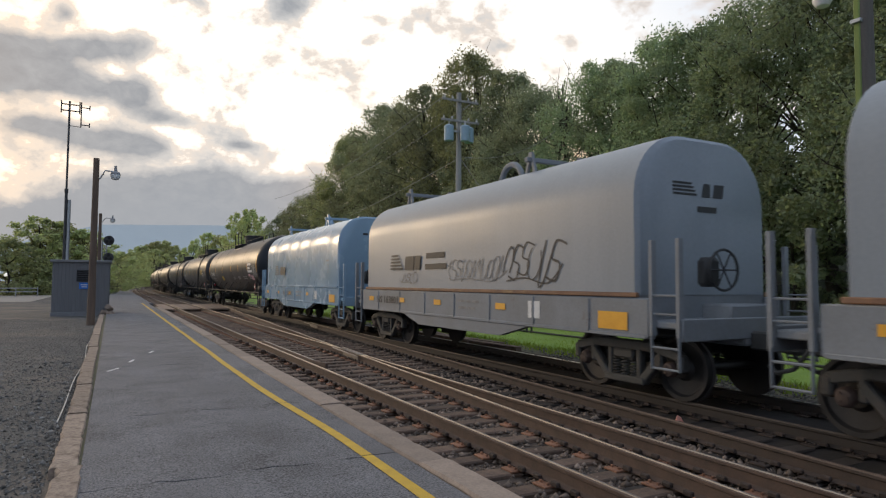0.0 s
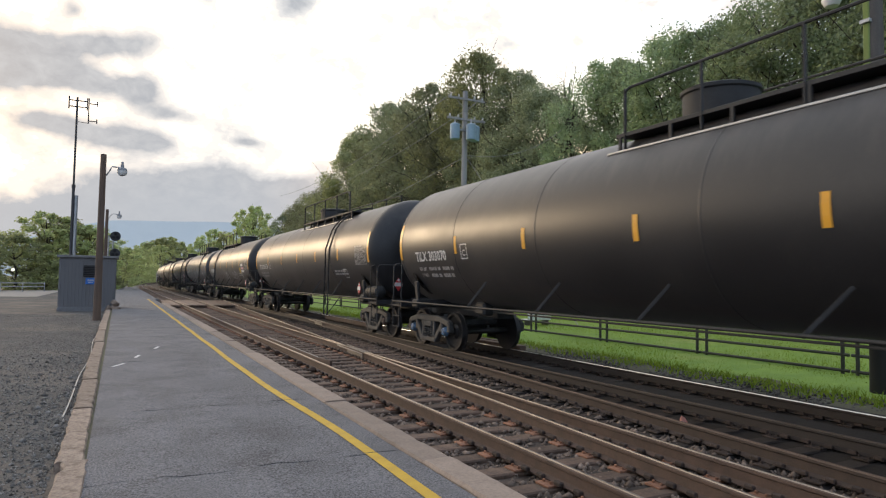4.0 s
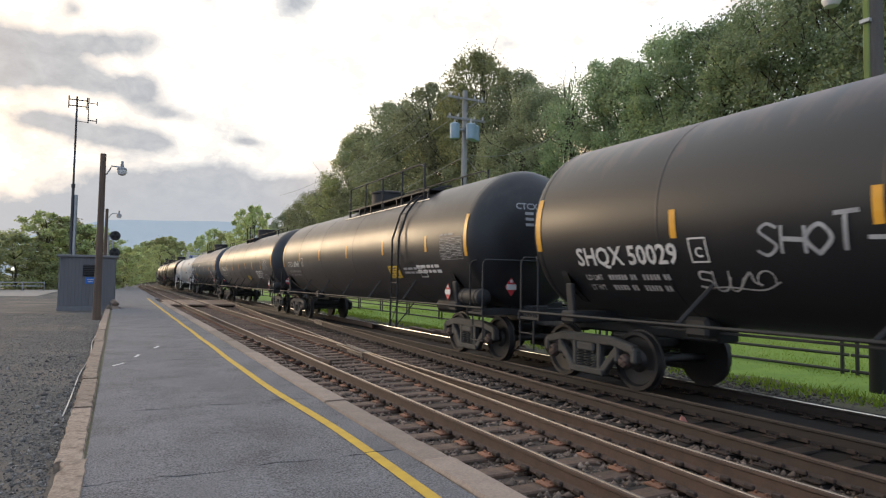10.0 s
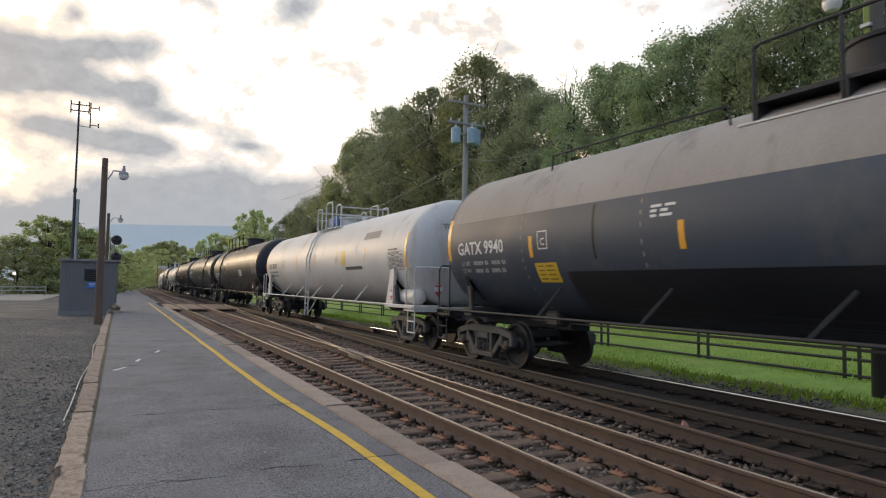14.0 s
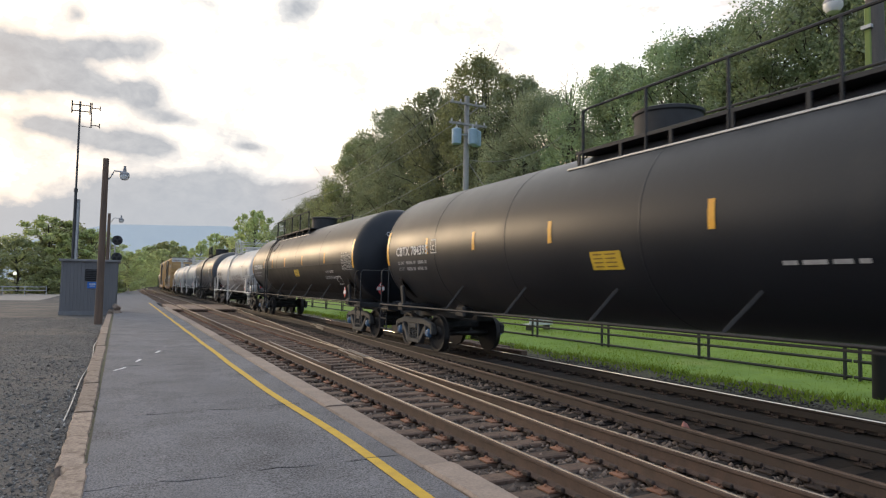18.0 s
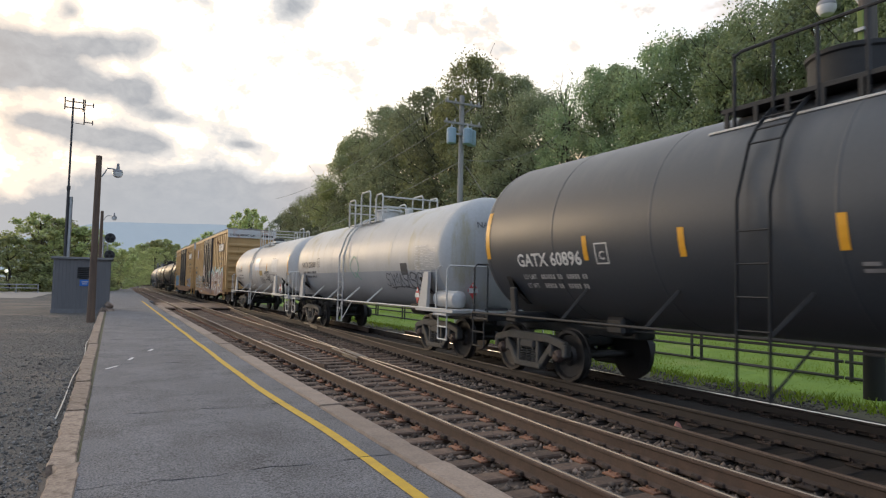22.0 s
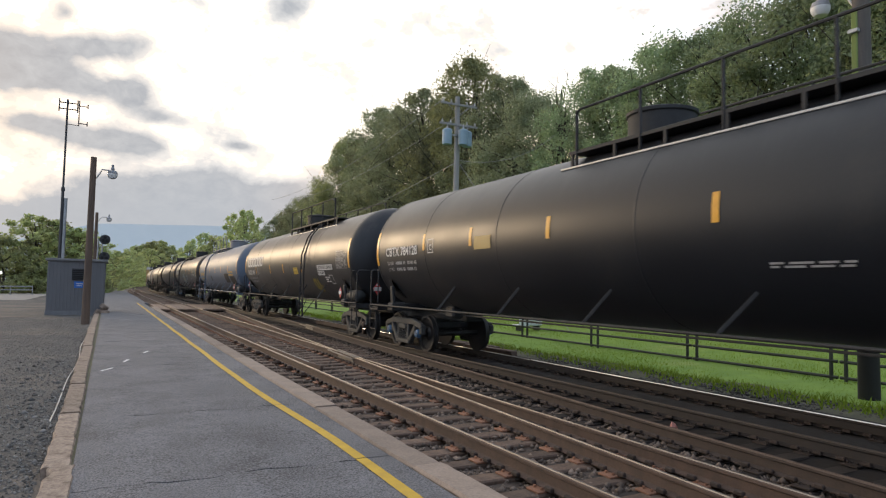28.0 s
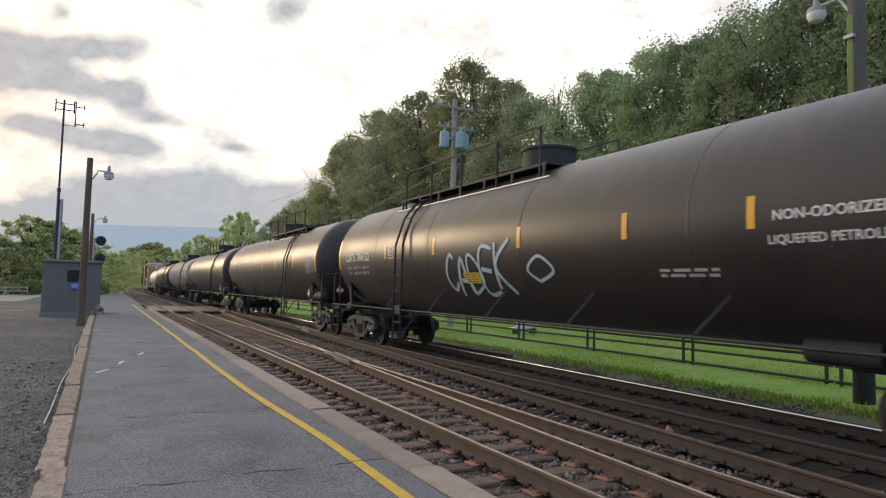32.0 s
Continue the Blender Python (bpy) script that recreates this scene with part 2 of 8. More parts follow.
M["ballast_dark"] = surf("shaded_ballast_ground", (0.021, 0.0165, 0.0145), (0.010, 0.0085, 0.0078), 2.5, 0.95, bump=0.9, fine=28)
M["plate_dark"] = surf("dark_shaded_plate", (0.046, 0.031, 0.025), (0.03, 0.021, 0.017), 9, 0.85, bump=0.4, var=0.25)
M["plate"] = surf("rusty_tie_plate", (0.27, 0.13, 0.075), (0.15, 0.072, 0.045), 9, 0.85, bump=0.4, var=0.25)
M["rail_rust"] = surf("rusty_rail_side", (0.105, 0.067, 0.049), (0.06, 0.039, 0.030), 5, 0.8, bump=0.25, fine=50)
# rail copies darkened in colour for the shade beside the train
M["rail_head_dark"] = surf("shaded_rail_head", (0.07, 0.052, 0.042), (0.045, 0.034, 0.028), 3, 0.6, metal=0.2, bump=0.05)
M["rail_mid"] = surf("half_shaded_rail_side", (0.064, 0.043, 0.033), (0.037, 0.026, 0.020), 5, 0.8, bump=0.25, fine=50)
M["rail_dark"] = surf("shaded_rail_side", (0.030, 0.022, 0.018), (0.017, 0.013, 0.011), 5, 0.75, bump=0.25, fine=50)
M["rail_head"] = surf("polished_rail_head", (0.30, 0.28, 0.26), (0.21, 0.19, 0.175), 2, 0.5, metal=0.9, bump=0.02)
M["rail_bright"] = surf("bright_rail_head", (0.62, 0.62, 0.62), (0.5, 0.5, 0.5), 2, 0.3, metal=1.0, bump=0.01)
M["rail_head_dull"] = surf("dull_rail_head", (0.125, 0.088, 0.068), (0.08, 0.055, 0.043), 2, 0.65, metal=0.2, bump=0.05)
M["plank"] = surf("crossing_plank", (0.24, 0.17, 0.125), (0.15, 0.105, 0.08), 5, 0.85, bump=0.4, var=0.2)
M["grass_ground"] = surf("grass_ground", (0.205, 0.315, 0.050), (0.130, 0.225, 0.033), 1.6, 0.9, bump=0.6, fine=30, stain=(0.25, 0.29, 0.085), stain_scale=0.4, stain_at=0.55)
M["verge"] = surf("dry_verge_ground", (0.11, 0.105, 0.055), (0.06, 0.055, 0.04), 2.2, 0.95, bump=0.7, fine=26)
M["wood_ground"] = surf("woodland_floor", (0.04, 0.055, 0.02), (0.025, 0.03, 0.015), 1.0, 0.95, bump=0.6)
M["path"] = surf("pale_path_gravel", (0.34, 0.30, 0.26), (0.25, 0.22, 0.19), 1.5, 0.95, bump=0.4)
M["bank"] = surf("grey_gravel_bank", (0.15, 0.15, 0.15), (0.08, 0.08, 0.08), 3, 0.95, bump=0.8, fine=25)
M["shed"] = surf("shed_grey_cladding", (0.16, 0.159, 0.164), (0.13, 0.129, 0.133), 1.6, 0.75, bump=0.1, streak=True)
M["shed_trim"] = surf("shed_roof_trim", (0.20, 0.20, 0.20), (0.14, 0.14, 0.14), 3, 0.7)
M["dark"] = surf("dark_opening", (0.015, 0.015, 0.016), None, 3, 0.8)
M["concrete"] = surf("concrete_base", (0.20, 0.20, 0.205), (0.14, 0.14, 0.145), 3, 0.9, bump=0.4)
M["blue_sign"] = surf("blue_sign_paint", (0.025, 0.15, 0.50), (0.02, 0.12, 0.42), 3, 0.5)
M["pole_wood"] = surf("weathered_pole_wood", (0.155, 0.105, 0.075), (0.085, 0.06, 0.046), 5, 0.9, bump=0.5, streak=True)
M["pole_grey"] = surf("grey_pole_wood", (0.34, 0.33, 0.32), (0.22, 0.215, 0.21), 5, 0.9, bump=0.4, streak=True)
M["pole_mid"] = surf("grey_brown_pole_wood", (0.13, 0.115, 0.105), (0.075, 0.066, 0.06), 5, 0.9, bump=0.5, streak=True)
M["pole_black"] = surf("tarred_pole_base", (0.022, 0.021, 0.02), (0.012, 0.012, 0.012), 5, 0.85, streak=True)
M["algae"] = surf("green_pole_cover", (0.17, 0.225, 0.06), (0.12, 0.165, 0.045), 5, 0.8, streak=True)
M["galv"] = surf("galvanised_steel", (0.42, 0.43, 0.44), (0.30, 0.31, 0.32), 6, 0.5, metal=0.7, bump=0.05)
M["steel_dark"] = surf("dark_steel", (0.05, 0.05, 0.053), (0.03, 0.03, 0.032), 6, 0.6, bump=0.1)
M["fence"] = surf("black_fence_paint", (0.030, 0.034, 0.034), (0.018, 0.02, 0.02), 6, 0.6, bump=0.1)
M["transformer"] = surf("transformer_blue_grey", (0.34, 0.46, 0.56), (0.28, 0.39, 0.49), 4, 0.5)
M["porcelain"] = surf("grey_porcelain", (0.5, 0.5, 0.5), None, 4, 0.3)
M["wire"] = surf("aluminium_wire", (0.35, 0.34, 0.33), (0.2, 0.2, 0.2), 4, 0.6)
M["cable"] = surf("white_conduit", (0.46, 0.45, 0.44), (0.33, 0.32, 0.31), 5, 0.6)
M["lens"] = surf("frosted_lamp_glass", (0.72, 0.72, 0.70), (0.6, 0.6, 0.58), 5, 0.25)
M["lamp_body"] = surf("grey_lamp_housing", (0.30, 0.30, 0.31), (0.22, 0.22, 0.23), 5, 0.55, metal=0.3)
M["bench"] = surf("white_bench_slab", (0.78, 0.80, 0.80), (0.62, 0.64, 0.64), 4, 0.7)
M["bark"] = surf("tree_bark", (0.065, 0.055, 0.045), (0.035, 0.03, 0.025), 6, 0.95, bump=0.6, streak=True)
# haze and sunlight put into the leaf colours, palest in the distance
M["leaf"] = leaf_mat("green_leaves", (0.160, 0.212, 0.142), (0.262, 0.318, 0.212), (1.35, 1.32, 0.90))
M["leaf_haze"] = leaf_mat("hazed_green_leaves", (0.165, 0.190, 0.128), (0.275, 0.300, 0.205), (1.35, 1.3, 1.0))
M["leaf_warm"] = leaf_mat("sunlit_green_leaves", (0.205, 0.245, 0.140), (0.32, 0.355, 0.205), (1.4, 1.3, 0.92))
M["leaf_far"] = leaf_mat("hazed_distant_leaves", (0.30, 0.335, 0.175), (0.40, 0.435, 0.235), (1.3, 1.3, 0.95))
M["grass"] = leaf_mat("grass_blades", (0.165, 0.275, 0.042), (0.260, 0.375, 0.070), (1.2, 1.3, 0.5))
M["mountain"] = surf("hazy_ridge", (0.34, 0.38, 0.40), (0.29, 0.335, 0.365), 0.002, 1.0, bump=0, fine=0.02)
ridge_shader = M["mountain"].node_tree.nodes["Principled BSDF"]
ridge_shader.inputs["Emission Color"].default_value = (0.84, 0.94, 1.0, 1)      # aerial haze put in as pale colour and a faint glow
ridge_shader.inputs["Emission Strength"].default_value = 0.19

RUST = (0.085, 0.05, 0.035)
PAINT = {
    # lighter shell tops mix real dust or rust with sky light painted in
    "black": surf("black_tank_paint", (0.0115, 0.0145, 0.0200), (0.0082, 0.0104, 0.0146), 0.6, 0.40, bump=0.03, fine=25, stain=(0.024, 0.0238, 0.0245), stain_scale=0.35, stain_at=0.52, spec=0.31, dust=0.05, grime_skylight=((0.034, 0.0365, 0.042), 3.3, 1.2, 0.5)),
    "brownblack": surf("dusty_black_tank_paint", (0.0215, 0.0222, 0.0248), (0.0155, 0.0160, 0.0180), 0.6, 0.40, bump=0.03, fine=25, stain=(0.034, 0.033, 0.033), stain_scale=0.4, stain_at=0.50, spec=0.40, dust=0.09, grime_skylight=((0.085, 0.073, 0.066), 3.2, 1.2, 0.6)),
    "rusty_black": surf("black_paint_with_rusty_crown", (0.0120, 0.0140, 0.0178), (0.0085, 0.0100, 0.0130), 0.6, 0.40, bump=0.03, fine=25, spec=0.40, dust=0.05, grime_skylight=((0.125, 0.070, 0.052), 3.55, 0.9, 0.85)),
    "brown": surf("brown_tank_paint", (0.036, 0.029, 0.0265), (0.023, 0.0195, 0.0185), 0.6, 0.40, bump=0.03, fine=25, stain=(0.050, 0.038, 0.032), stain_scale=0.4, stain_at=0.52, spec=0.40, dust=0.10, grime_skylight=((0.115, 0.080, 0.064), 3.2, 1.2, 0.6)),
    "charcoal": surf("charcoal_tank_paint", (0.036, 0.039, 0.046), (0.026, 0.0285, 0.034), 0.6, 0.40, bump=0.03, fine=25, stain=(0.052, 0.050, 0.050), stain_scale=0.4, stain_at=0.52, spec=0.40, dust=0.08, grime_skylight=((0.11, 0.10, 0.095), 3.2, 1.2, 0.6)),
    "greyblue": surf("grey_blue_tank_paint", (0.100, 0.135, 0.190), (0.078, 0.108, 0.158), 0.6, 0.5, bump=0.03, fine=25, stain=(0.15, 0.15, 0.16), stain_scale=0.4, stain_at=0.52, grime_skylight=((0.23, 0.22, 0.215), 3.0, 1.3, 0.6)),
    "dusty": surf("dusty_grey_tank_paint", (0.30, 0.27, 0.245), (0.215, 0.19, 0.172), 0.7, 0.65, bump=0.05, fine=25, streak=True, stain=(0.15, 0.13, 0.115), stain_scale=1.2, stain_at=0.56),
    "slate": surf("slate_grey_tank_paint", (0.044, 0.052, 0.064), (0.034, 0.041, 0.052), 0.6, 0.45, bump=0.03, fine=25, spec=0.5, dust=0.06, grime_skylight=((0.11, 0.105, 0.10), 3.2, 1.2, 0.5)),
    "white": surf("white_tank_paint", (0.565, 0.550, 0.530), (0.46, 0.445, 0.425), 0.7, 0.52, bump=0.03, fine=20, streak=True, stain=(0.36, 0.27, 0.19), stain_scale=1.1, stain_at=0.55),
    "offwhite": surf("weathered_white_tank_paint", (0.47, 0.475, 0.475), (0.38, 0.38, 0.375), 0.8, 0.5, bump=0.04, fine=20, streak=True, stain=(0.33, 0.29, 0.17), stain_scale=1.3, stain_at=0.53),
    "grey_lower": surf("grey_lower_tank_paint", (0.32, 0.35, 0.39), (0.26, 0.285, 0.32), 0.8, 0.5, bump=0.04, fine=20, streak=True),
    "coil_grey": surf("grey_coil_hood_paint", (0.225, 0.255, 0.29), (0.18, 0.206, 0.236), 0.8, 0.42, bump=0.04, fine=20, streak=True, stain=(0.20, 0.15, 0.12), stain_scale=0.8, stain_at=0.66),
    "coil_frame": surf("grey_coil_frame_paint", (0.20, 0.215, 0.235), (0.15, 0.16, 0.172), 1.2, 0.65, bump=0.06, fine=25, stain=RUST, stain_scale=1.5, stain_at=0.64),
    "coil_blue": surf("pale_blue_coil_paint", (0.225, 0.335, 0.44), (0.20, 0.30, 0.395), 0.7, 0.27, bump=0.04, fine=6),
    "box_yellow": surf("faded_yellow_boxcar_paint", (0.50, 0.318, 0.138), (0.42, 0.262, 0.108), 0.9, 0.6, bump=0.05, fine=25, streak=True, stain=(0.22, 0.13, 0.06), stain_scale=2.6, stain_at=0.57),
    "box_door": surf("black_boxcar_door_paint", (0.034, 0.035, 0.040), (0.022, 0.0225, 0.026), 1.2, 0.6, bump=0.05),
    "box_sill": surf("rusty_yellow_sill_paint", (0.235, 0.125, 0.066), (0.13, 0.068, 0.045), 1.2, 0.7, bump=0.08, fine=25, stain=(0.30, 0.19, 0.09), stain_scale=1.6, stain_at=0.54),
    "box_white": surf("white_end_band_paint", (0.60, 0.60, 0.60), (0.50, 0.49, 0.48), 1.2, 0.6, stain=(0.42, 0.17, 0.08), stain_scale=1.3, stain_at=0.50),
    "truck": surf("grimy_truck_casting", (0.060, 0.060, 0.058), (0.031, 0.031, 0.030), 4, 0.7, bump=0.2, fine=30, stain=(0.082, 0.067, 0.056), stain_scale=3, stain_at=0.55),
    "under": surf("black_underframe", (0.038, 0.039, 0.041), (0.024, 0.0245, 0.026), 3, 0.65, bump=0.1, spec=0.3),
    "wheel": surf("dark_wheel_steel", (0.045, 0.042, 0.041), (0.028, 0.026, 0.026), 4, 0.5, metal=0.5, bump=0.1),
    "tread": surf("bright_wheel_rim", (0.22, 0.21, 0.21), (0.15, 0.145, 0.145), 4, 0.45, metal=0.9, bump=0.05),
    "cap_blue": surf("blue_bearing_cap", (0.07, 0.15, 0.26), (0.05, 0.11, 0.2), 5, 0.5),
    "cap_rust": surf("rusty_bearing_cap", (0.07, 0.045, 0.037), None, 5, 0.7),
    "strip": surf("yellow_reflector_strip", (0.72, 0.36, 0.025), (0.62, 0.30, 0.02), 5, 0.4, bump=0.02),
    "mark_white": surf("white_lettering_paint", (0.66, 0.66, 0.65), (0.52, 0.52, 0.51), 6, 0.6, bump=0.02),
    "mark_dim": surf("faded_white_lettering", (0.24, 0.24, 0.25), (0.16, 0.16, 0.17), 6, 0.6, bump=0.02),
    "slate_band": surf("slate_blue_band_paint", (0.046, 0.062, 0.088), (0.037, 0.051, 0.073), 0.8, 0.5, bump=0.03, fine=25, spec=0.35, stain=(0.085, 0.090, 0.098), stain_scale=0.6, stain_at=0.54),
    "mark_mid": surf("worn_white_lettering", (0.42, 0.42, 0.42), (0.28, 0.28, 0.29), 6, 0.6, bump=0.02),
    "mark_grey": surf("faded_grey_lettering", (0.12, 0.12, 0.125), (0.24, 0.24, 0.24), 6, 0.6, bump=0.02),
    "mark_brown": surf("brown_small_print", (0.20, 0.12, 0.02), None, 6, 0.6, bump=0.02),
    "panel_dull": surf("dull_yellow_notice_panel", (0.42, 0.29, 0.09), (0.34, 0.24, 0.08), 6, 0.5, bump=0.02),
    "dull_red": surf("dull_red_notice_panel", (0.26, 0.06, 0.06), (0.2, 0.05, 0.05), 6, 0.5, bump=0.02),
    "pale_blue": surf("pale_blue_white_patch", (0.55, 0.60, 0.68), (0.48, 0.53, 0.62), 3, 0.4, bump=0.02),
    "patch_tan": surf("glossy_blue_black_repaint_patch", (0.034, 0.042, 0.058), (0.026, 0.033, 0.046), 1.5, 0.28, bump=0.03),
    "patch_dim": surf("dim_blue_black_repaint", (0.0165, 0.019, 0.0235), (0.012, 0.014, 0.018), 0.8, 0.42, bump=0.03, spec=0.2),
    "patch_grey_dim": surf("dull_grey_repaint", (0.050, 0.050, 0.050), (0.036, 0.036, 0.037), 2, 0.5, bump=0.03),
    "patch_grey": surf("grey_repaint_band", (0.17, 0.17, 0.165), (0.12, 0.12, 0.12), 2, 0.5, bump=0.03),
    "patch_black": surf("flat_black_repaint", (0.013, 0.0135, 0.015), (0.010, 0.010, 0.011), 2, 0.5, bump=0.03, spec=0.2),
    "offwhite_low": surf("darker_white_lower_paint", (0.30, 0.305, 0.31), (0.235, 0.24, 0.245), 0.8, 0.55, bump=0.04, fine=20, streak=True),
    "spray_rose": surf("faded_rose_spray_paint", (0.25, 0.21, 0.215), (0.15, 0.13, 0.135), 5, 0.6, bump=0.02),
    "spray_yellow": surf("yellow_spray_paint", (0.30, 0.24, 0.05), (0.2, 0.16, 0.04), 5, 0.6, bump=0.02),
    "spray_brown": surf("brown_spray_paint", (0.12, 0.09, 0.08), (0.2, 0.16, 0.14), 5, 0.6, bump=0.02),
    "mark_black": surf("black_lettering_paint", (0.022, 0.022, 0.024), None, 6, 0.6, bump=0.02),
    "mark_yellow": surf("yellow_lettering_paint", (0.55, 0.34, 0.05), None, 6, 0.6, bump=0.02),
    "panel_yellow": surf("yellow_notice_panel", (0.62, 0.42, 0.03), (0.5, 0.33, 0.03), 6, 0.5, bump=0.02),
    "red": surf("red_placard", (0.55, 0.045, 0.05), (0.45, 0.035, 0.04), 6, 0.45, bump=0.02),
    "pink": surf("faded_red_panel", (0.60, 0.36, 0.40), (0.5, 0.3, 0.34), 6, 0.5, bump=0.02),
    "spray_white": surf("white_spray_paint", (0.40, 0.41, 0.43), (0.22, 0.23, 0.25), 5, 0.6, bump=0.02),
    "spray_pale": surf("pale_blue_spray_paint", (0.42, 0.55, 0.60), (0.33, 0.45, 0.52), 5, 0.6, bump=0.02),
    "spray_blue": surf("blue_spray_paint", (0.05, 0.28, 0.50), (0.04, 0.2, 0.40), 5, 0.6, bump=0.02),
    "spray_purple": surf("purple_spray_paint", (0.115, 0.065, 0.085), (0.085, 0.045, 0.06), 3, 0.6, bump=0.02),
    "spray_aqua": surf("aqua_spray_paint", (0.22, 0.42, 0.42), (0.16, 0.33, 0.34), 5, 0.6, bump=0.02),
    "spray_sky": surf("sky_blue_spray_paint", (0.50, 0.60, 0.68), (0.38, 0.48, 0.57), 5, 0.6, bump=0.02),
    "spray_tan": surf("tan_spray_paint", (0.36, 0.25, 0.19), (0.26, 0.17, 0.13), 5, 0.6, bump=0.02),
    "spray_rose_red": surf("faded_red_spray_paint", (0.45, 0.20, 0.16), (0.42, 0.24, 0.17), 5, 0.6, bump=0.02),
    "spray_black": surf("black_spray_paint", (0.03, 0.03, 0.033), None, 5, 0.6, bump=0.02),
    "spray_green": surf("green_spray_paint", (0.10, 0.30, 0.20), (0.16, 0.34, 0.25), 5, 0.6, bump=0.02),
    "patch_blue": surf("blue_grey_repaint_patch", (0.075, 0.085, 0.105), (0.06, 0.07, 0.09), 1.5, 0.45, bump=0.03),
    "cloth_blue": surf("blue_housing_paint", (0.045, 0.12, 0.32), (0.04, 0.10, 0.26), 3, 0.6),
    "rail_white": surf("white_handrail_paint", (0.58, 0.58, 0.56), (0.42, 0.41, 0.39), 6, 0.55, bump=0.05),
}

# ---- mesh kit ----


class Kit:
    """Gathers corners and faces of one mesh."""

    def __init__(self):
        self.v, self.f = [], []

    def add(self, verts, faces):
        k = len(self.v)
        self.v.extend(tuple(p) for p in verts)
        self.f.extend(tuple(i + k for i in face) for face in faces)
        return self

    def box(self, c, s, bevel=0.0, turn=None):
        """A box about c with sides s, chamfered by bevel, turned by the matrix turn about c."""
        h = [q / 2 for q in s]
        b = min(bevel, min(h) * 0.9)
        pts, faces = [], []
        if b <= 0:
            pts = [(x * h[0], y * h[1], z * h[2]) for x in (-1, 1) for y in (-1, 1) for z in (-1, 1)]
            faces = [(0, 1, 3, 2), (4, 6, 7, 5), (0, 4, 5, 1), (2, 3, 7, 6), (0, 2, 6, 4), (1, 5, 7, 3)]
        else:
            at = {}
            for x in (-1, 1):
                for y in (-1, 1):
                    for z in (-1, 1):
                        for a in range(3):
                            at[x, y, z, a] = len(pts)
                            pts.append(tuple(sg * (hh if n == a else hh - b) for n, (sg, hh) in enumerate(zip((x, y, z), h))))
            ring = ((-1, -1), (1, -1), (1, 1), (-1, 1))
            for a in range(3):
                for sg in (-1, 1):
                    q = [at[(*p[:a], sg, *p[a:], a)] for p in ring]
                    faces.append(tuple(q))
            for a, bb in ((0, 1), (0, 2), (1, 2)):
                o = 3 - a - bb
                for sa in (-1, 1):
                    for sb in (-1, 1):
                        key = [0, 0, 0]
                        key[a], key[bb] = sa, sb
                        k1, k2 = list(key), list(key)
                        k1[o], k2[o] = -1, 1
                        faces.append((at[(*k1, a)], at[(*k2, a)], at[(*k2, bb)], at[(*k1, bb)]))
            for x in (-1, 1):
                for y in (-1, 1):
                    for z in (-1, 1):
                        faces.append(tuple(at[x, y, z, a] for a in range(3)))
        c = Vector(c)
        return self.add([c + (turn @ Vector(p) if turn else Vector(p)) for p in pts], faces)

    def bar(self, p, q, w, d, bevel=0.004):
        """A bar of section w by d from p to q."""
        p, q = Vector(p), Vector(q)
        turn = (q - p).to_track_quat("Z", "X").to_matrix()
        return self.box((p + q) / 2, (w, d, (q - p).length), bevel, turn)

    def tube(self, pts, r, n=8, r_end=None, caps=True):
        """A round tube along a line of points."""
        pts = [Vector(p) for p in pts]
        rings = []
        side = None
        for i, p in enumerate(pts):
            d = (pts[min(i + 1, len(pts) - 1)] - pts[max(i - 1, 0)]).normalized()
            if side is None:
                side = d.orthogonal().normalized()
            side = (side - d * side.dot(d)).normalized()
            up = d.cross(side)
            rad = r if r_end is None else r + (r_end - r) * i / max(1, len(pts) - 1)
            rings.append([p + rad * (math.cos(2 * math.pi * k / n) * side + math.sin(2 * math.pi * k / n) * up) for k in range(n)])
        verts = [q for ring in rings for q in ring]
        faces = [(i * n + k, i * n + (k + 1) % n, (i + 1) * n + (k + 1) % n, (i + 1) * n + k) for i in range(len(pts) - 1) for k in range(n)]
        if caps:
            faces += [tuple(range(n))[::-1], tuple((len(pts) - 1) * n + k for k in range(n))]
        return self.add(verts, faces)

    def spin(self, profile, axis="y", n=32, c=(0, 0, 0), closed=False):
        """Spins rows of (along, radius) about an axis through c."""
        verts, faces = [], []
        for a, r in profile:
            for k in range(n):
                u, v = r * math.cos(2 * math.pi * k / n), r * math.sin(2 * math.pi * k / n)
                p = {"x": (a, u, v), "y": (u, a, v), "z": (u, v, a)}[axis]
                verts.append((p[0] + c[0], p[1] + c[1], p[2] + c[2]))
        m = len(profile)
        for i in range(m if closed else m - 1):
            j = (i + 1) % m
            faces += [(i * n + k, i * n + (k + 1) % n, j * n + (k + 1) % n, j * n + k) for k in range(n)]
        if not closed:
            faces += [tuple(range(n))[::-1], tuple((m - 1) * n + k for k in range(n))]
        return self.add(verts, faces)

    def prism(self, outline, a, b, axis="y"):
        """An outline of two-number points pushed from a to b along an axis."""
        n = len(outline)
        put = {"x": lambda p, d: (d, p[0], p[1]), "y": lambda p, d: (p[0], d, p[1]), "z": lambda p, d: (p[0], p[1], d)}[axis]
        verts = [put(p, d) for d in (a, b) for p in outline]
        faces = [(k, (k + 1) % n, n + (k + 1) % n, n + k) for k in range(n)] + [tuple(range(n))[::-1], tuple(range(n, 2 * n))]
        return self.add(verts, faces)

    def mesh(self, name, smooth=40):
        me = bpy.data.meshes.new(name)
        me.from_pydata(self.v, [], self.f)
        if len(self.f) < 60000:
            bm = bmesh.new()
            bm.from_mesh(me)
            bmesh.ops.recalc_face_normals(bm, faces=bm.faces)
            bm.to_mesh(me)
            bm.free()
        if smooth:
            me.shade_smooth()
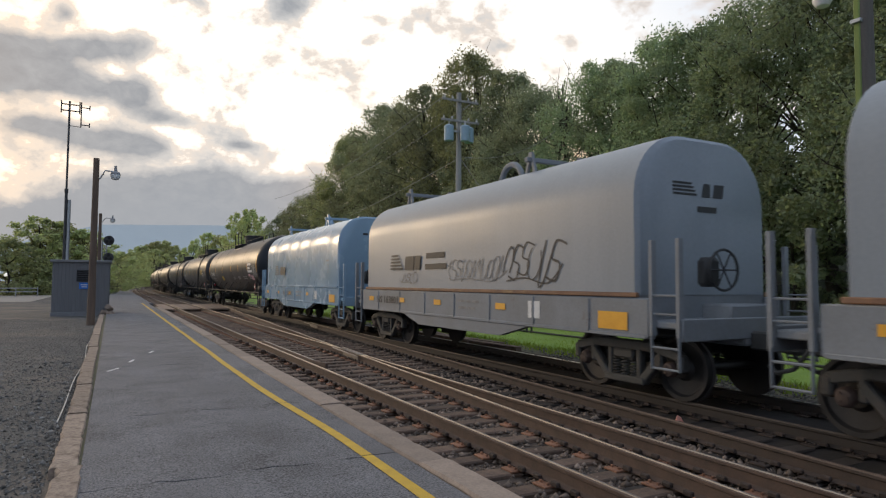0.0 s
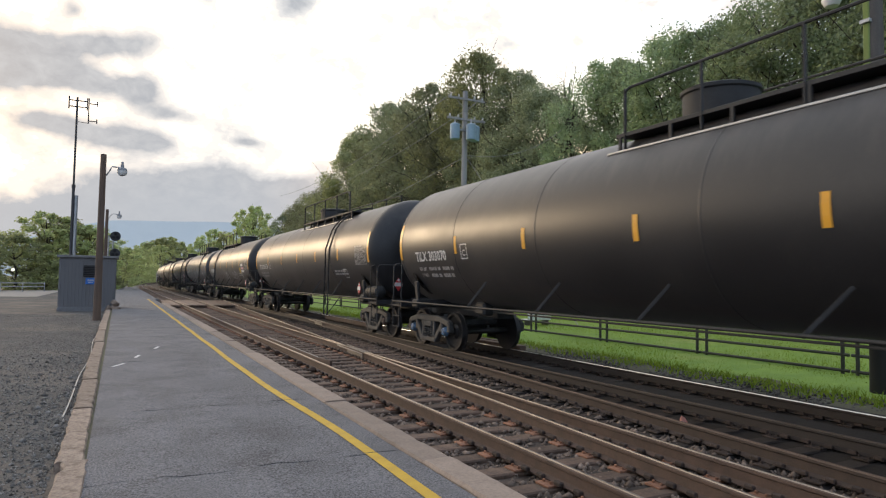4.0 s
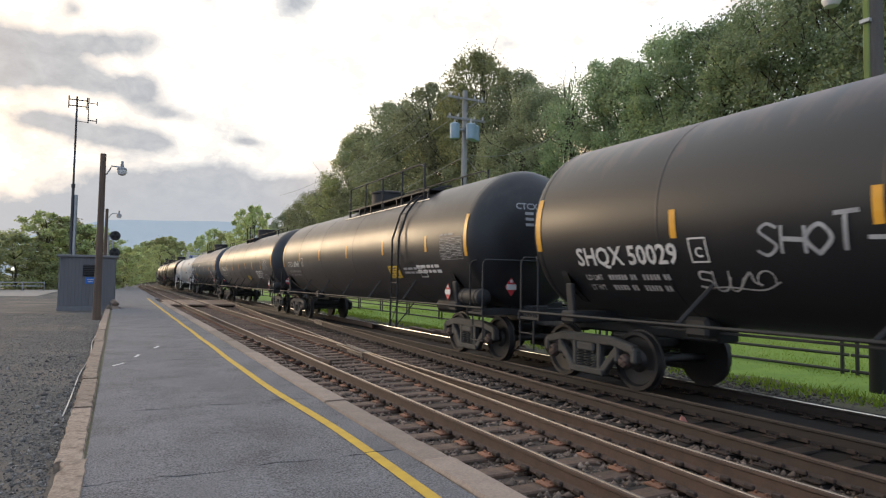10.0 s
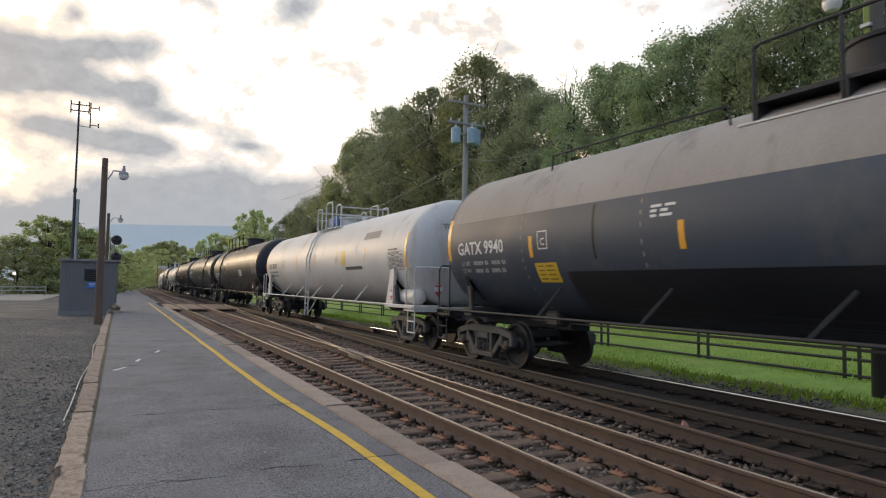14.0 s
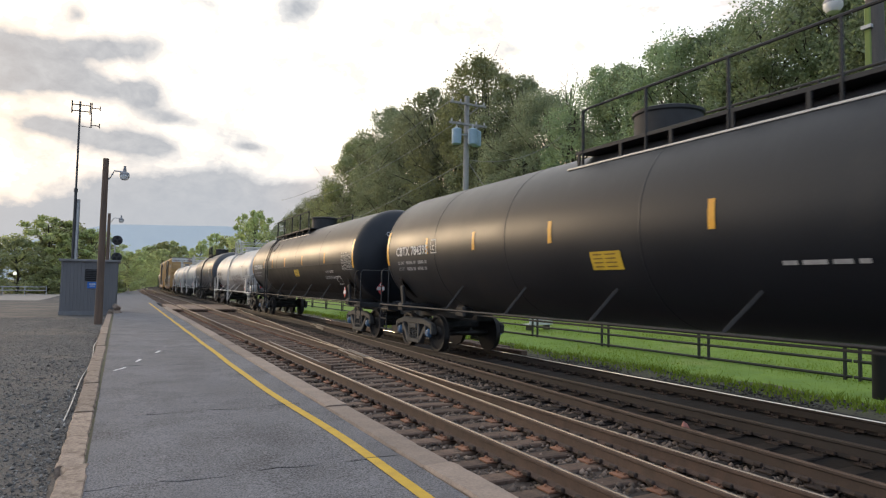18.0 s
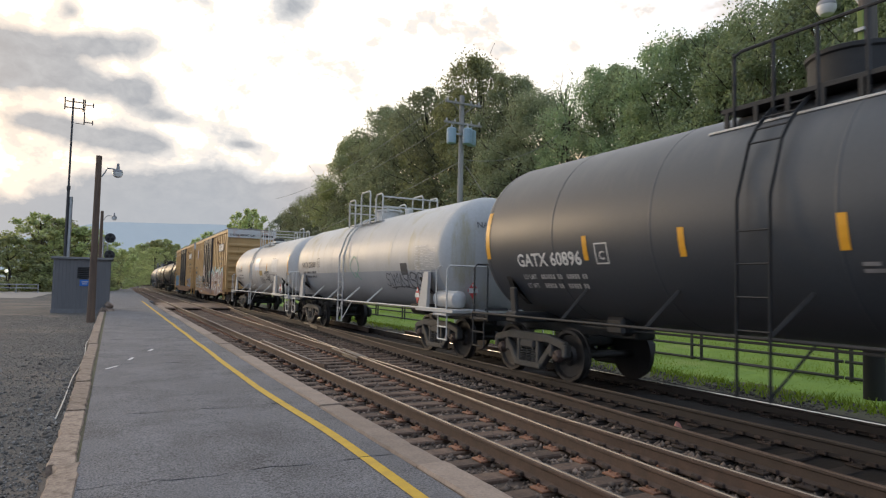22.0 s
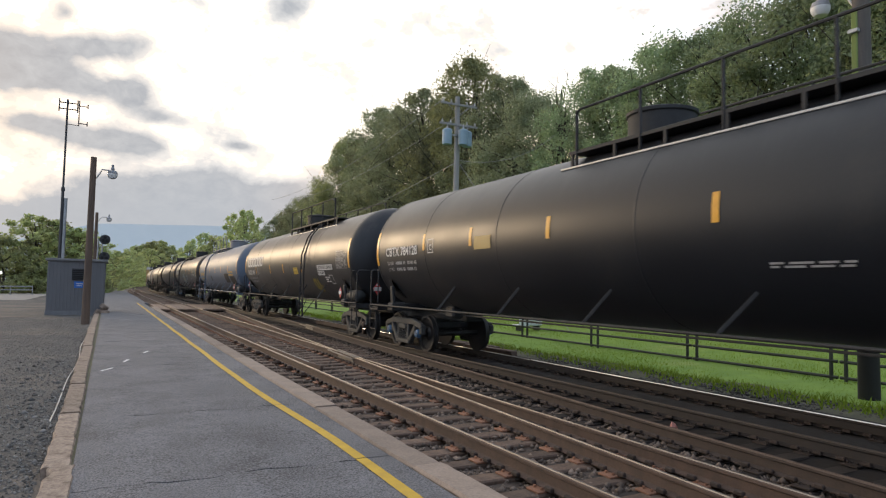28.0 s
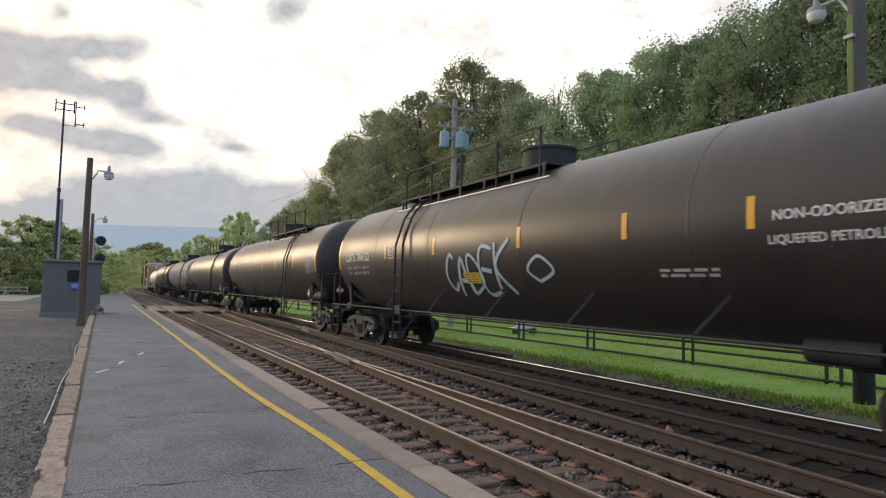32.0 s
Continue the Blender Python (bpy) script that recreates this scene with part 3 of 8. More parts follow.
            me.set_sharp_from_angle(angle=radians(smooth))
        return me


def part(name, shape, material, parent=None, label="", at=None):
    """Links a kit or mesh as one object, under a thing or a part."""
    me = shape.mesh(name) if isinstance(shape, Kit) else shape
    if not me.materials:
        me.materials.append(material)
    ob = new(name, me)
    if me.materials[0] is not material:
        ob.material_slots[0].link = "OBJECT"
        ob.material_slots[0].material = material
    if parent is not None:
        ob.parent = parent
    if at is not None:
        ob.matrix_basis = at if isinstance(at, Matrix) else Matrix.Translation(at)
    if label:
        tagged(ob, label)
    return ob


def thing(name, label, category, at=(0, 0, 0), group="", kind=""):
    ob = new(name)
    ob.empty_display_size = 0.3
    ob.matrix_basis = at if isinstance(at, Matrix) else Matrix.Translation(at)
    return tagged(ob, label, category, group, kind)


# ---- the lie of the line ----
RAIL_Z = -0.05                       # top of rail; the platform's top is 0
NEAR_X, FAR_X = 4.415, 8.03          # the two through tracks
BEND_Y, BEND_R = 100.0, 1300.0       # beyond it the line bends away


def bend(y):
    return (y - BEND_Y) ** 2 / (2 * BEND_R) if y > BEND_Y else 0.0


def heading(y):
    return math.atan2(y - BEND_Y, BEND_R) if y > BEND_Y else 0.0


def sheet(name, x0, x1, ys, z, material, label, bendy=0.0, nx=2, wob=0.0, thick=0.0, category="ground"):
    """A strip of ground between x0 and x1 over the places ys; z a number or a function of x and y."""
    k = Kit()
    rng = random.Random(name)
    cols = [x0 + (x1 - x0) * i / (nx - 1) for i in range(nx)]
    for y in ys:
        for i, x in enumerate(cols):
            zz = z(x, y) if callable(z) else z
            ww = wob * (rng.random() - 0.5)
            k.v.append((x + bendy * bend(y) + (ww if i in (0, nx - 1) else 0), y, zz + (0.15 * ww if wob else 0)))
    for j in range(len(ys) - 1):
        for i in range(nx - 1):
            a = j * nx + i
            k.f.append((a, a + 1, a + nx + 1, a + nx))
    if thick:
        n = len(k.v)
        low = [(p[0], p[1], p[2] - thick) for p in k.v]
        top = list(k.f)
        k.v += low
        edge = {}
        for f in top:
            for a, b in zip(f, f[1:] + f[:1]):
                edge[a, b] = 1
        k.f += [tuple(i + n for i in f[::-1]) for f in top]
        k.f += [(b, a, a + n, b + n) for a, b in edge if (b, a) not in edge]
    ob = part(name, k, material)
    return tagged(ob, label, category, kind="structure")


def land(x, y):
    """Height of the ground sheet: level about the line, a wooded rise beyond the lawn, and far flats."""
    xx = x - bend(y) if y < 600 else x - 100
    z = -0.50
    if xx > 26:
        z += min(7.0, (xx - 26) * 0.22)
    return z


def frange(a, b, step):
    n = max(1, round((b - a) / step))
    return [a + (b - a) * i / n for i in range(n + 1)]


YS = frange(-60, 100, 4) + frange(110, 400, 10)
k = Kit()
xs = [-3000, -600, -200, -90, -45, -20, -8, 0, 6, 11, 16, 22, 26, 30, 36, 44, 54, 70, 120, 300, 900, 3000]
gys = [-1500, -400, -150] + frange(-60, 400, 20) + [500, 700, 1200, 2500, 4200]
k.add([(x, y, land(x, y)) for y in gys for x in xs],
      [(j * len(xs) + i, j * len(xs) + i + 1, (j + 1) * len(xs) + i + 1, (j + 1) * len(xs) + i) for j in range(len(gys) - 1) for i in range(len(xs) - 1)])
ground = tagged(part("ground", k, M["wood_ground"]), "dark woodland and rough ground reaching to the horizon", "ground", kind="structure")

lawn = sheet("lawn", 11.6, 27, frange(-60, 160, 5), lambda x, y: -0.42 + max(0, x - 16) * 0.004, M["grass_ground"], "bright green mown lawn beside the railway", 1.0, 8, 0.5, category="grass")
verge = sheet("verge", 10.2, 12.3, frange(-60, 160, 1.0), lambda x, y: -0.375 - (x - 10.2) * 0.012, M["verge"], "weedy gravel verge between track and lawn", 1.0, 5, 0.5)
lot = sheet("gravel_lot", -26, -0.4, frange(-60, 140, 4), lambda x, y: -0.12 - max(0, -x - 6) * 0.006, M["gravel"], "dark compacted gravel lot beside the platform", 0.0, 8, 0.0)
path = sheet("path", -30, -5.8, frange(62, 100, 4), lambda x, y: -0.10 - max(0, -x - 6) * 0.004, M["path"], "pale gravel path leading to the lot", 0.0, 6, 0.6)
left_lawn = sheet("left_lawn", -40, -5.0, frange(102, 150, 6), -0.12, M["grass_ground"], "small mown lawn behind the gravel lot", 0.0, 5, 0.5, category="grass")
BED_FILL = 0.285 + RAIL_Z - 0.190                    # the far bed lies flush with its ties
bed = sheet("ballast_bed", 2.7, 6.75, YS, -0.285, M["ballast"], "brown rusty crushed stone ballast bed", 1.0, 8, 0.0)
# shade under the train is painted in as darker ballast
bed_far = sheet("oily_ballast_bed", 6.75, 10.6, YS, lambda x, y: -0.285 + BED_FILL * min(1, max(0, (x - 7.0) / 0.25)) - max(0, x - 9.6) * 0.12, M["ballast_dark"], "ballast bed with the train's shade painted in dark", 1.0, 8, 0.0)
far_platform = sheet("asphalt_apron", -0.3, 2.75, frange(52.2, 130, 4), -0.03, M["asphalt"], "grey asphalt walkway beyond the yellow line", 1.0, 4, 0.12, 0.2, category="pavement")

# platform slabs with open joints between the pours
platform = thing("platform", "low grey asphalt platform with kerb stones", "platform", kind="structure")
JOINTS = [-8.0, -2.0, 2.9, 5.62, 8.52, 13.5, 19.0, 26.0, 34.0, 43.0, 52.2]
rng = random.Random(4)
for n, (a, b) in enumerate(zip(JOINTS, JOINTS[1:])):
    k = Kit()
    nx = 24
    for row, y in enumerate((a, (a + b) / 2, b)):
        for i in range(nx):
            j = n + (row == 2)                        # both sides of a joint wander together
            wob = 0.03 * math.sin(i * 0.62 + 2.1 * j) + 0.016 * math.sin(i * 2.3 + j)
            gap = (0.009 if j in (3, 4) else 0.006) * (1 + 0.5 * math.sin(i * 1.9 + j))
            k.v.append((-0.19 + 2.64 * i / (nx - 1), y + (wob + gap if row == 0 else wob - gap if row == 2 else 0), -0.012 + 0.004 * math.sin(i * 0.9 + row + n)))
    m = len(k.v)
    k.v += [(x, y, -0.3) for x, y, z in k.v]
    for j in range(2):
        for i in range(nx - 1):
            q = j * nx + i
            k.f.append((q, q + 1, q + nx + 1, q + nx))
    for i in range(nx - 1):
        k.f += [(i + 1, i, i + m, i + 1 + m), (2 * nx + i, 2 * nx + i + 1, 2 * nx + i + 1 + m, 2 * nx + i + m)]
    part("slab", k, M["asphalt"], platform, "worn asphalt slab with a dark transverse joint")
k = Kit().box((1.1, 22, -0.2), (2.5, 60.4, 0.3))
part("joint_filler", k, M["dark"], platform, "black tar filling between the slabs")


def line_x(y):
    """The painted line's place across the platform, bent to fit the camera's view of it."""
    t = min(1.0, max(0.0, (y - 6.2) / 4.6))
    return 2.143 - 0.128 * t * t * (3 - 2 * t) + 0.008 * math.sin(y * 1.3)


k = Kit()
for a, b in zip(JOINTS, JOINTS[1:]):
    if b > 53:
        continue
    n = 10
    for i in range(n):
        y0, y1 = a + 0.01 + (b - a - 0.02) * i / n, a + 0.01 + (b - a - 0.02) * (i + 1) / n
        w0, w1 = line_x(y0), line_x(y1)
        k.add([(w0 - 0.055, y0, -0.003), (w0 + 0.055, y0, -0.003), (w1 + 0.055, y1, -0.003), (w1 - 0.055, y1, -0.003)], [(0, 1, 2, 3)])
part("seam_dirt", Kit().box((-0.225, 14, -0.13), (0.13, 42, 0.20), 0.01), M["verge"], platform, "gritty dirt filling the seam beside the kerb")
part("yellow_line", k, M["yellow_line"], platform, "worn yellow safety line painted on asphalt")
for x, y, turn in ((0.06, 13.0, -65), (0.40, 14.28, -79), (0.84, 15.92, -76)):
    m = pose(x, y, -0.003, 0, 0, -turn)
    part("paint_dash", Kit().add([(-0.22, -0.03, 0), (0.22, -0.03, 0), (0.25, 0.03, 0), (-0.2, 0.03, 0)], [(0, 1, 2, 3)]), M["white_paint"], platform, "short white survey dash on asphalt", m)


def kerb_stone(name, length, width, height, seed, bevel=0.018, worn=1.0):
    """A worn stone with a wandering edge, its top at 0 and its middle at the origin."""
    r = random.Random(seed)
    k = Kit()
    n = max(6, int(length / 0.13))
    rows = []
    for i in range(n + 1):
        y = -length / 2 + length * i / n
        e = 0.010 if 0 < i < n else 0.0
        chip = 0.03 * min(1.5, worn) if r.random() < 0.08 * worn else 0.0
        dl, dr, dz = (r.random() - 0.5) * 0.013 * worn + chip, (r.random() - 0.5) * 0.008 * worn - 0.3 * chip, (r.random() - 0.5) * 0.006 - 0.3 * chip - (0 if 0 < i < n else 0.008)
        w = width / 2
        rows.append([(-w + dl, y, -height), (-w + dl, y, dz - bevel - e), (-w + dl + bevel, y, dz), (w + dr - bevel, y, dz), (w + dr, y, dz - bevel - e), (w + dr, y, -height)])
    for row in rows:
        k.v += row
    for i in range(n):
        for j in range(5):
            a = i * 6 + j
            k.f.append((a, a + 1, a + 7, a + 6))
    k.f += [tuple(range(6)), tuple(n * 6 + j for j in range(6))]
    return k.mesh(name, 30)


def kerb_line(x_of, width, height, joints, parent, seed, stone="kerb", jog=0.0):
    kinds = {}
    r = random.Random(seed)
    for a, b in zip(joints, joints[1:]):
        L = round(b - a - (0.05 if jog else 0.024), 2)
        key = (L, r.randint(0, 2))
        if key not in kinds:
            kinds[key] = kerb_stone("kerb_stone", L, width, height, seed + len(kinds), worn=1.25 if jog else 0.6)
        y = (a + b) / 2
        part("kerb_stone", kinds[key], M[stone], parent, "", pose(x_of(y) + jog * (r.random() - 0.5), y, 0.016 * (r.random() - 0.5), 0.3 * (r.random() - 0.5), 1.2 * (r.random() - 0.5), (r.random() - 0.5) * 0.6))


kerb_line(lambda y: -0.297 - 0.07 * min(1.0, max(0.0, (y - 5) / 15)), 0.222, 0.34, [-8, -3, 1.0, 3.9, 6.46, 8.95, 11.45, 14.5, 17.9, 21.65, 25.0, 28.4, 31.7, 35], platform, 11, jog=0.028)
kerb_line(lambda y: 2.627, 0.30, 0.42, [-8, -4, -1, 2.2, 5.2, 8.2, 11.2, 14.2, 17.2, 20.2, 23.2, 26.2, 29.2, 32.2, 35.2, 38.2, 41.2, 44.2], platform, 31, "kerb_tan")


# ---- tracks ----
def rail_section(head_w=0.07):
    h = head_w / 2
    return [(-0.07, -0.17), (0.07, -0.17), (0.07, -0.158), (0.012, -0.135), (0.010, -0.05), (h, -0.035), (h, -0.010), (-h, -0.010), (-h, -0.035), (-0.010, -0.05), (-0.012, -0.135), (-0.07, -0.158)]


def rail(parent, points, label, shiny=True, side="rail_rust", drop=0.0):
    """One rail along points (x, y): rusty web and foot, and a bright running band on its head."""
    sec, h = rail_section(), 0.024
    top = [(-0.002, -0.0102), (0.026, -0.0102), (0.022, 0.0), (0.001, 0.0)] if shiny else [(-h, -0.0102), (h, -0.0102), (h * 0.8, 0.0), (-h * 0.8, 0.0)]
    for name, outline, mat in (("rail", sec, M[side]), ("rail_head", top, M["rail_bright" if shiny == "bright" else "rail_head" if shiny else "rail_head_dark" if side == "rail_dark" else "rail_head_dull"])):
        k = Kit()
        n = len(outline)
        for i, (x, y) in enumerate(points):
            k.v += [(x + u, y, RAIL_Z - drop + v) for u, v in outline]
        for i in range(len(points) - 1):
            k.f += [(i * n + j, i * n + (j + 1) % n, (i + 1) * n + (j + 1) % n, (i + 1) * n + j) for j in range(n)]
        k.f += [tuple(range(n)), tuple((len(points) - 1) * n + j for j in range(n))]
        part(name, k.mesh(name, 20), mat, parent, label if name == "rail" else "polished bright running surface" if shiny else "dull brown running surface")


RYS = frange(-40, 100, 20) + frange(106, 330, 6)
tie_mesh = Kit().box((0, 0, 0), (2.62, 0.225, 0.17), 0.016).mesh("tie", 20)
plate_kit = Kit().box((0, 0, 0), (0.36, 0.19, 0.022), 0.005)
for sx in (-0.11, 0.11):
    for sy in (-0.05, 0.05):
        plate_kit.box((sx, sy, 0.02), (0.026, 0.026, 0.03), 0.005)
plate_mesh = plate_kit.mesh("tie_plate", 20)
clip_mesh = Kit().box((0, 0, 0), (0.05, 0.10, 0.045), 0.01).mesh("rail_anchor", 20)
TIE_Z = RAIL_Z - 0.17 - 0.022 - 0.085


def lay_track(name, label, cx, y0, y1, slope=0.0, plates_to=40, seed=1, shiny=(True, True), x_of=None, wood="tie", steel="plate", side="rail_rust"):
    tr = thing(name, label, "railway track", kind="structure")
    xo = x_of or (lambda y: cx + slope * y + bend(y))
    ys = [y for y in RYS if y0 <= y <= y1]
    ys = sorted(set([y0] + ys + [y1]))
    for s, sh in zip((-0.7525, 0.7525), shiny):
        rail(tr, [(xo(y) + s, y) for y in ys], "rusty steel rail with worn head", sh, side)
    r = random.Random(seed)
    y = y0 + 0.2
    n = 0
    rest = Kit()
    while y < y1 and y < 150:
        x = xo(y) + 0.04 * (r.random() - 0.5)
        m = pose(x, y, TIE_Z + 0.012 * (r.random() - 0.5), (r.random() - 0.5) * 1.2, (r.random() - 0.5) * 1.0, (r.random() - 0.5) * 2.2 - math.degrees(heading(y)))
        if n < 290 and 1.0 < y < 90:
            part("tie", tie_mesh, M[wood], tr, "", m)
            n += 1
            if y < plates_to:
                for s in (-0.7525, 0.7525):
                    part("tie_plate", plate_mesh, M[steel], tr, "", pose(xo(y) + s, y, RAIL_Z - 0.181, 0, 0, (r.random() - 0.5) * 4))
                    if y < 17:
                        for q in (-0.135, 0.135):
                            part("rail_anchor", clip_mesh, M["plate_dark"], tr, "", pose(xo(y) + s - 0.085, y + q, RAIL_Z - 0.145, 0, 0, 0))
        else:
            rest.box(m.translation, (2.62, 0.225, 0.17))
        y += 0.53 + 0.03 * (r.random() - 0.5)
    if rest.v:
        ob = part("distant_ties", rest.mesh("distant_ties", 0), M["tie"], tr, "row of dark timber ties")
        tagged(ob, kind="stuff")
    return tr


near_track = lay_track("track_1", "rusty through track with dark timber ties next to the platform", NEAR_X, -40, 320, plates_to=46, seed=3, shiny=(True, True))
# ties, plates and rails here use the copies with shade in their colour
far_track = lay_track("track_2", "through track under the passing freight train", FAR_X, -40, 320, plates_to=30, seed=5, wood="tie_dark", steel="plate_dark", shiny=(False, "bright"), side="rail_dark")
cross = thing("track_3", "diagonal crossover track joining the two through tracks", "railway track", kind="structure")
CROSS_X, CROSS_M = 4.32, 0.057


def cx_at(y):
    return CROSS_X + CROSS_M * y


rail(cross, [(cx_at(y), y) for y in (-11.5, 0, 30, 51)], "rusty crossover rail with worn head", True, "rail_rust", 0.005)
rail(cross, [(cx_at(y) + 1.505, y) for y in (-11.5, 0, 40, 51)], "rusty crossover rail with worn head", False, "rail_mid", 0.005)
# frogs, guard rails and the wide ties in between
for fx, fy in ((5.17, 14.95), (7.28, 25.4)):
    k = Kit()
    k.prism([(-0.055, -1.0), (0.0, 1.15), (0.06, -1.0)], RAIL_Z - 0.16, RAIL_Z + 0.003, "z")
    k.box((-0.13, -0.2, RAIL_Z - 0.022), (0.03, 2.2, 0.03), 0.006, Matrix.Rotation(radians(-1.4), 3, "Z"))
    k.box((0.13, -0.2, RAIL_Z - 0.022), (0.03, 2.2, 0.03), 0.006, Matrix.Rotation(radians(-1.9), 3, "Z"))
    part("frog", k, M["rail_head"], cross, "polished crossing nose where two rails meet", pose(fx, fy, 0, 0, 0, -1.6))
for gx, gy, gl in ((3.80, 15.5, 6.0), (8.64, 25.4, 6.0)):
    k = Kit().box((0, 0, RAIL_Z - 0.06), (0.06, gl - 1.2, 0.17), 0.008)
    for s in (-1, 1):
        k.box((0.045 if gx < 5 else -0.045, s * (gl / 2 - 0.32), RAIL_Z - 0.06), (0.06, 0.7, 0.17), 0.008, Matrix.Rotation(radians(-7 * s if gx < 5 else 7 * s), 3, "Z"))
    k2 = Kit().box((0, 0, RAIL_Z + 0.027), (0.035, gl - 1.2, 0.006), 0.002)
    part("running_strip", k2, M["rail_head"], part("guard_rail", k, M["rail_rust"], cross, "short guard rail with flared ends", Matrix.Translation((gx, gy, 0))), "polished top of the guard rail")
r = random.Random(8)
y = -6.0
while y < 50:
    a = cx_at(y) + 0.75
    # near crossover ties use the shade-dark copy
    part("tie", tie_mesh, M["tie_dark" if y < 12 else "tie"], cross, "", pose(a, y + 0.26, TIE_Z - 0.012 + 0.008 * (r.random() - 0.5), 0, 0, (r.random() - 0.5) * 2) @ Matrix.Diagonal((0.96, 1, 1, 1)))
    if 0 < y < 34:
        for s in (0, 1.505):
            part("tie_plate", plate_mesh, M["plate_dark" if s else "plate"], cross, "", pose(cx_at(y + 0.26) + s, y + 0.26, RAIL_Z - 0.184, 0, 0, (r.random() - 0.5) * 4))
            if y < 17:
                for q in (-0.135, 0.135):
                    part("rail_anchor", clip_mesh, M["plate_dark"], cross, "", pose(cx_at(y + 0.26) + s - 0.085, y + 0.26 + q, RAIL_Z - 0.145, 0, 0, 0))
    y += 0.53
for i in range(9):
    k = Kit().box((0, 0, 0), (0.10, 0.09, 0.08), 0.015).box((0.06, 0, -0.02), (0.12, 0.04, 0.04), 0.01)
    part("rail_brace", k if i == 0 else brace_mesh, M["rail_rust"], cross, "cast rail brace", pose(3.50, 11.4 + i * 1.06, RAIL_Z - 0.12, 0, 0, 180)) if i else None
    if i == 0:
        brace_mesh = k.mesh("rail_brace", 30)

# timber crossing
crossing = thing("crossing", "timber pedestrian crossing boards between the rails", "crossing", kind="structure")
for x0, x1, nb in ((2.85, 3.5, 3), (3.84, 5.0, 5), (5.36, 7.1, 7)):
    w = (x1 - x0) / nb
    for i in range(nb):
        part("plank", Kit().box((0, 0, 0), (w - 0.015, 9.0, 0.1), 0.012) if i == 0 else pl_mesh, M["plank"], crossing, "", Matrix.Translation((x0 + w * (i + 0.5), 46.6, RAIL_Z - 0.07 + 0.006 * (i % 2))))
        if i == 0:
            pl_mesh = crossing.children[-1].data


# ---- loose stone ----
def stones(name, label, count, spots, size, material, seed):
    """Many small angular stones in one mesh; spots(rng) gives a place."""
    rs = np.random.RandomState(seed)
    rnd = random.Random(seed)
    base = np.array([(1, 0, 0), (-1, 0, 0), (0, 1, 0), (0, -1, 0), (0, 0, 0.8), (0, 0, -0.8)])
    tri = np.array([(0, 2, 4), (2, 1, 4), (1, 3, 4), (3, 0, 4), (2, 0, 5), (1, 2, 5), (3, 1, 5), (0, 3, 5)])
    pos = np.array([spots(rnd) for _ in range(count)])
    sc = size * (0.5 + rs.rand(count, 1, 1) ** 1.6) * (0.6 + 0.8 * rs.rand(count, 1, 3))
    ang = rs.rand(count) * 6.283
    v = base[None] * (1 + 0.5 * (rs.rand(count, 6, 3) - 0.5)) * sc
    c, s = np.cos(ang)[:, None], np.sin(ang)[:, None]
    v = np.stack([v[..., 0] * c - v[..., 1] * s, v[..., 0] * s + v[..., 1] * c, v[..., 2]], -1) + pos[:, None]
    f = (tri[None] + 6 * np.arange(count)[:, None, None]).reshape(-1, 3)
    return raw(name, v.reshape(-1, 3), f, material, label, "stones")


def raw(name, verts, faces, material, label="", category="", parent=None, kind="stuff"):
    me = bpy.data.meshes.new(name)
    n, q = len(verts), faces.shape[1]
    me.vertices.add(n)
    me.vertices.foreach_set("co", np.asarray(verts, np.float32).ravel())
    me.loops.add(faces.size)
    me.loops.foreach_set("vertex_index", np.asarray(faces, np.int32).ravel())
    me.polygons.add(len(faces))
    me.polygons.foreach_set("loop_start", np.arange(0, faces.size, q, dtype=np.int32))
    me.update(calc_edges=True)
    me.materials.append(material)
    ob = new(name, me)
    if parent is not None:
        ob.parent = parent
    return tagged(ob, label, category, kind=kind)


def near_heavy(rnd, y0, y1, p=2.0):
    return y0 + (y1 - y0) * rnd.random() ** p


def ballast_spot(rnd):
    y = near_heavy(rnd, 1.5, 60, 1.9)
    x = 2.85 + 3.9 * rnd.random()
    return x, y, -0.288 + 0.034 * rnd.random() ** 2.0


stones("ballast_stones", "loose brown crushed stones between the ties", 30000, ballast_spot, 0.034, M["ballast_stone"], 3)
stones("lot_stones", "loose grey gravel stones on the lot", 70000, lambda r: (-0.46 - 7.5 * r.random() ** 1.4, near_heavy(r, 2.5, 34, 1.9), -0.122 + 0.006 * r.random()), 0.0125, M["stone"], 5)
stones("lot_cobbles", "scattered larger grey stones at the lot's edge", 900, lambda r: (-0.5 - 3.5 * r.random() ** 1.3, near_heavy(r, 3.5, 16, 1.6), -0.118 + 0.006 * r.random()), 0.030, M["stone"], 15)
stones("verge_stones", "grey crushed stone on the verge", 7000, lambda r: (10.1 + 1.9 * r.random(), near_heavy(r, 2.5, 34, 1.3), -0.375 - 0.01 * r.random()), 0.032, M["verge_stone"], 7)

# ---- the train ----
SPEED, CLIP = 13.7, 32.0
WHEEL_R = 0.457
CARS = []                # (thing, place of its middle along the line at the start)
AXLES = {-1: [], 1: []}


def arc(c, r, a0, a1, n=6):
    """Points of an arc in a plane: (u, v)."""
    return [(c[0] + r * math.cos(radians(a0 + (a1 - a0) * i / n)), c[1] + r * math.sin(radians(a0 + (a1 - a0) * i / n))) for i in range(n + 1)]


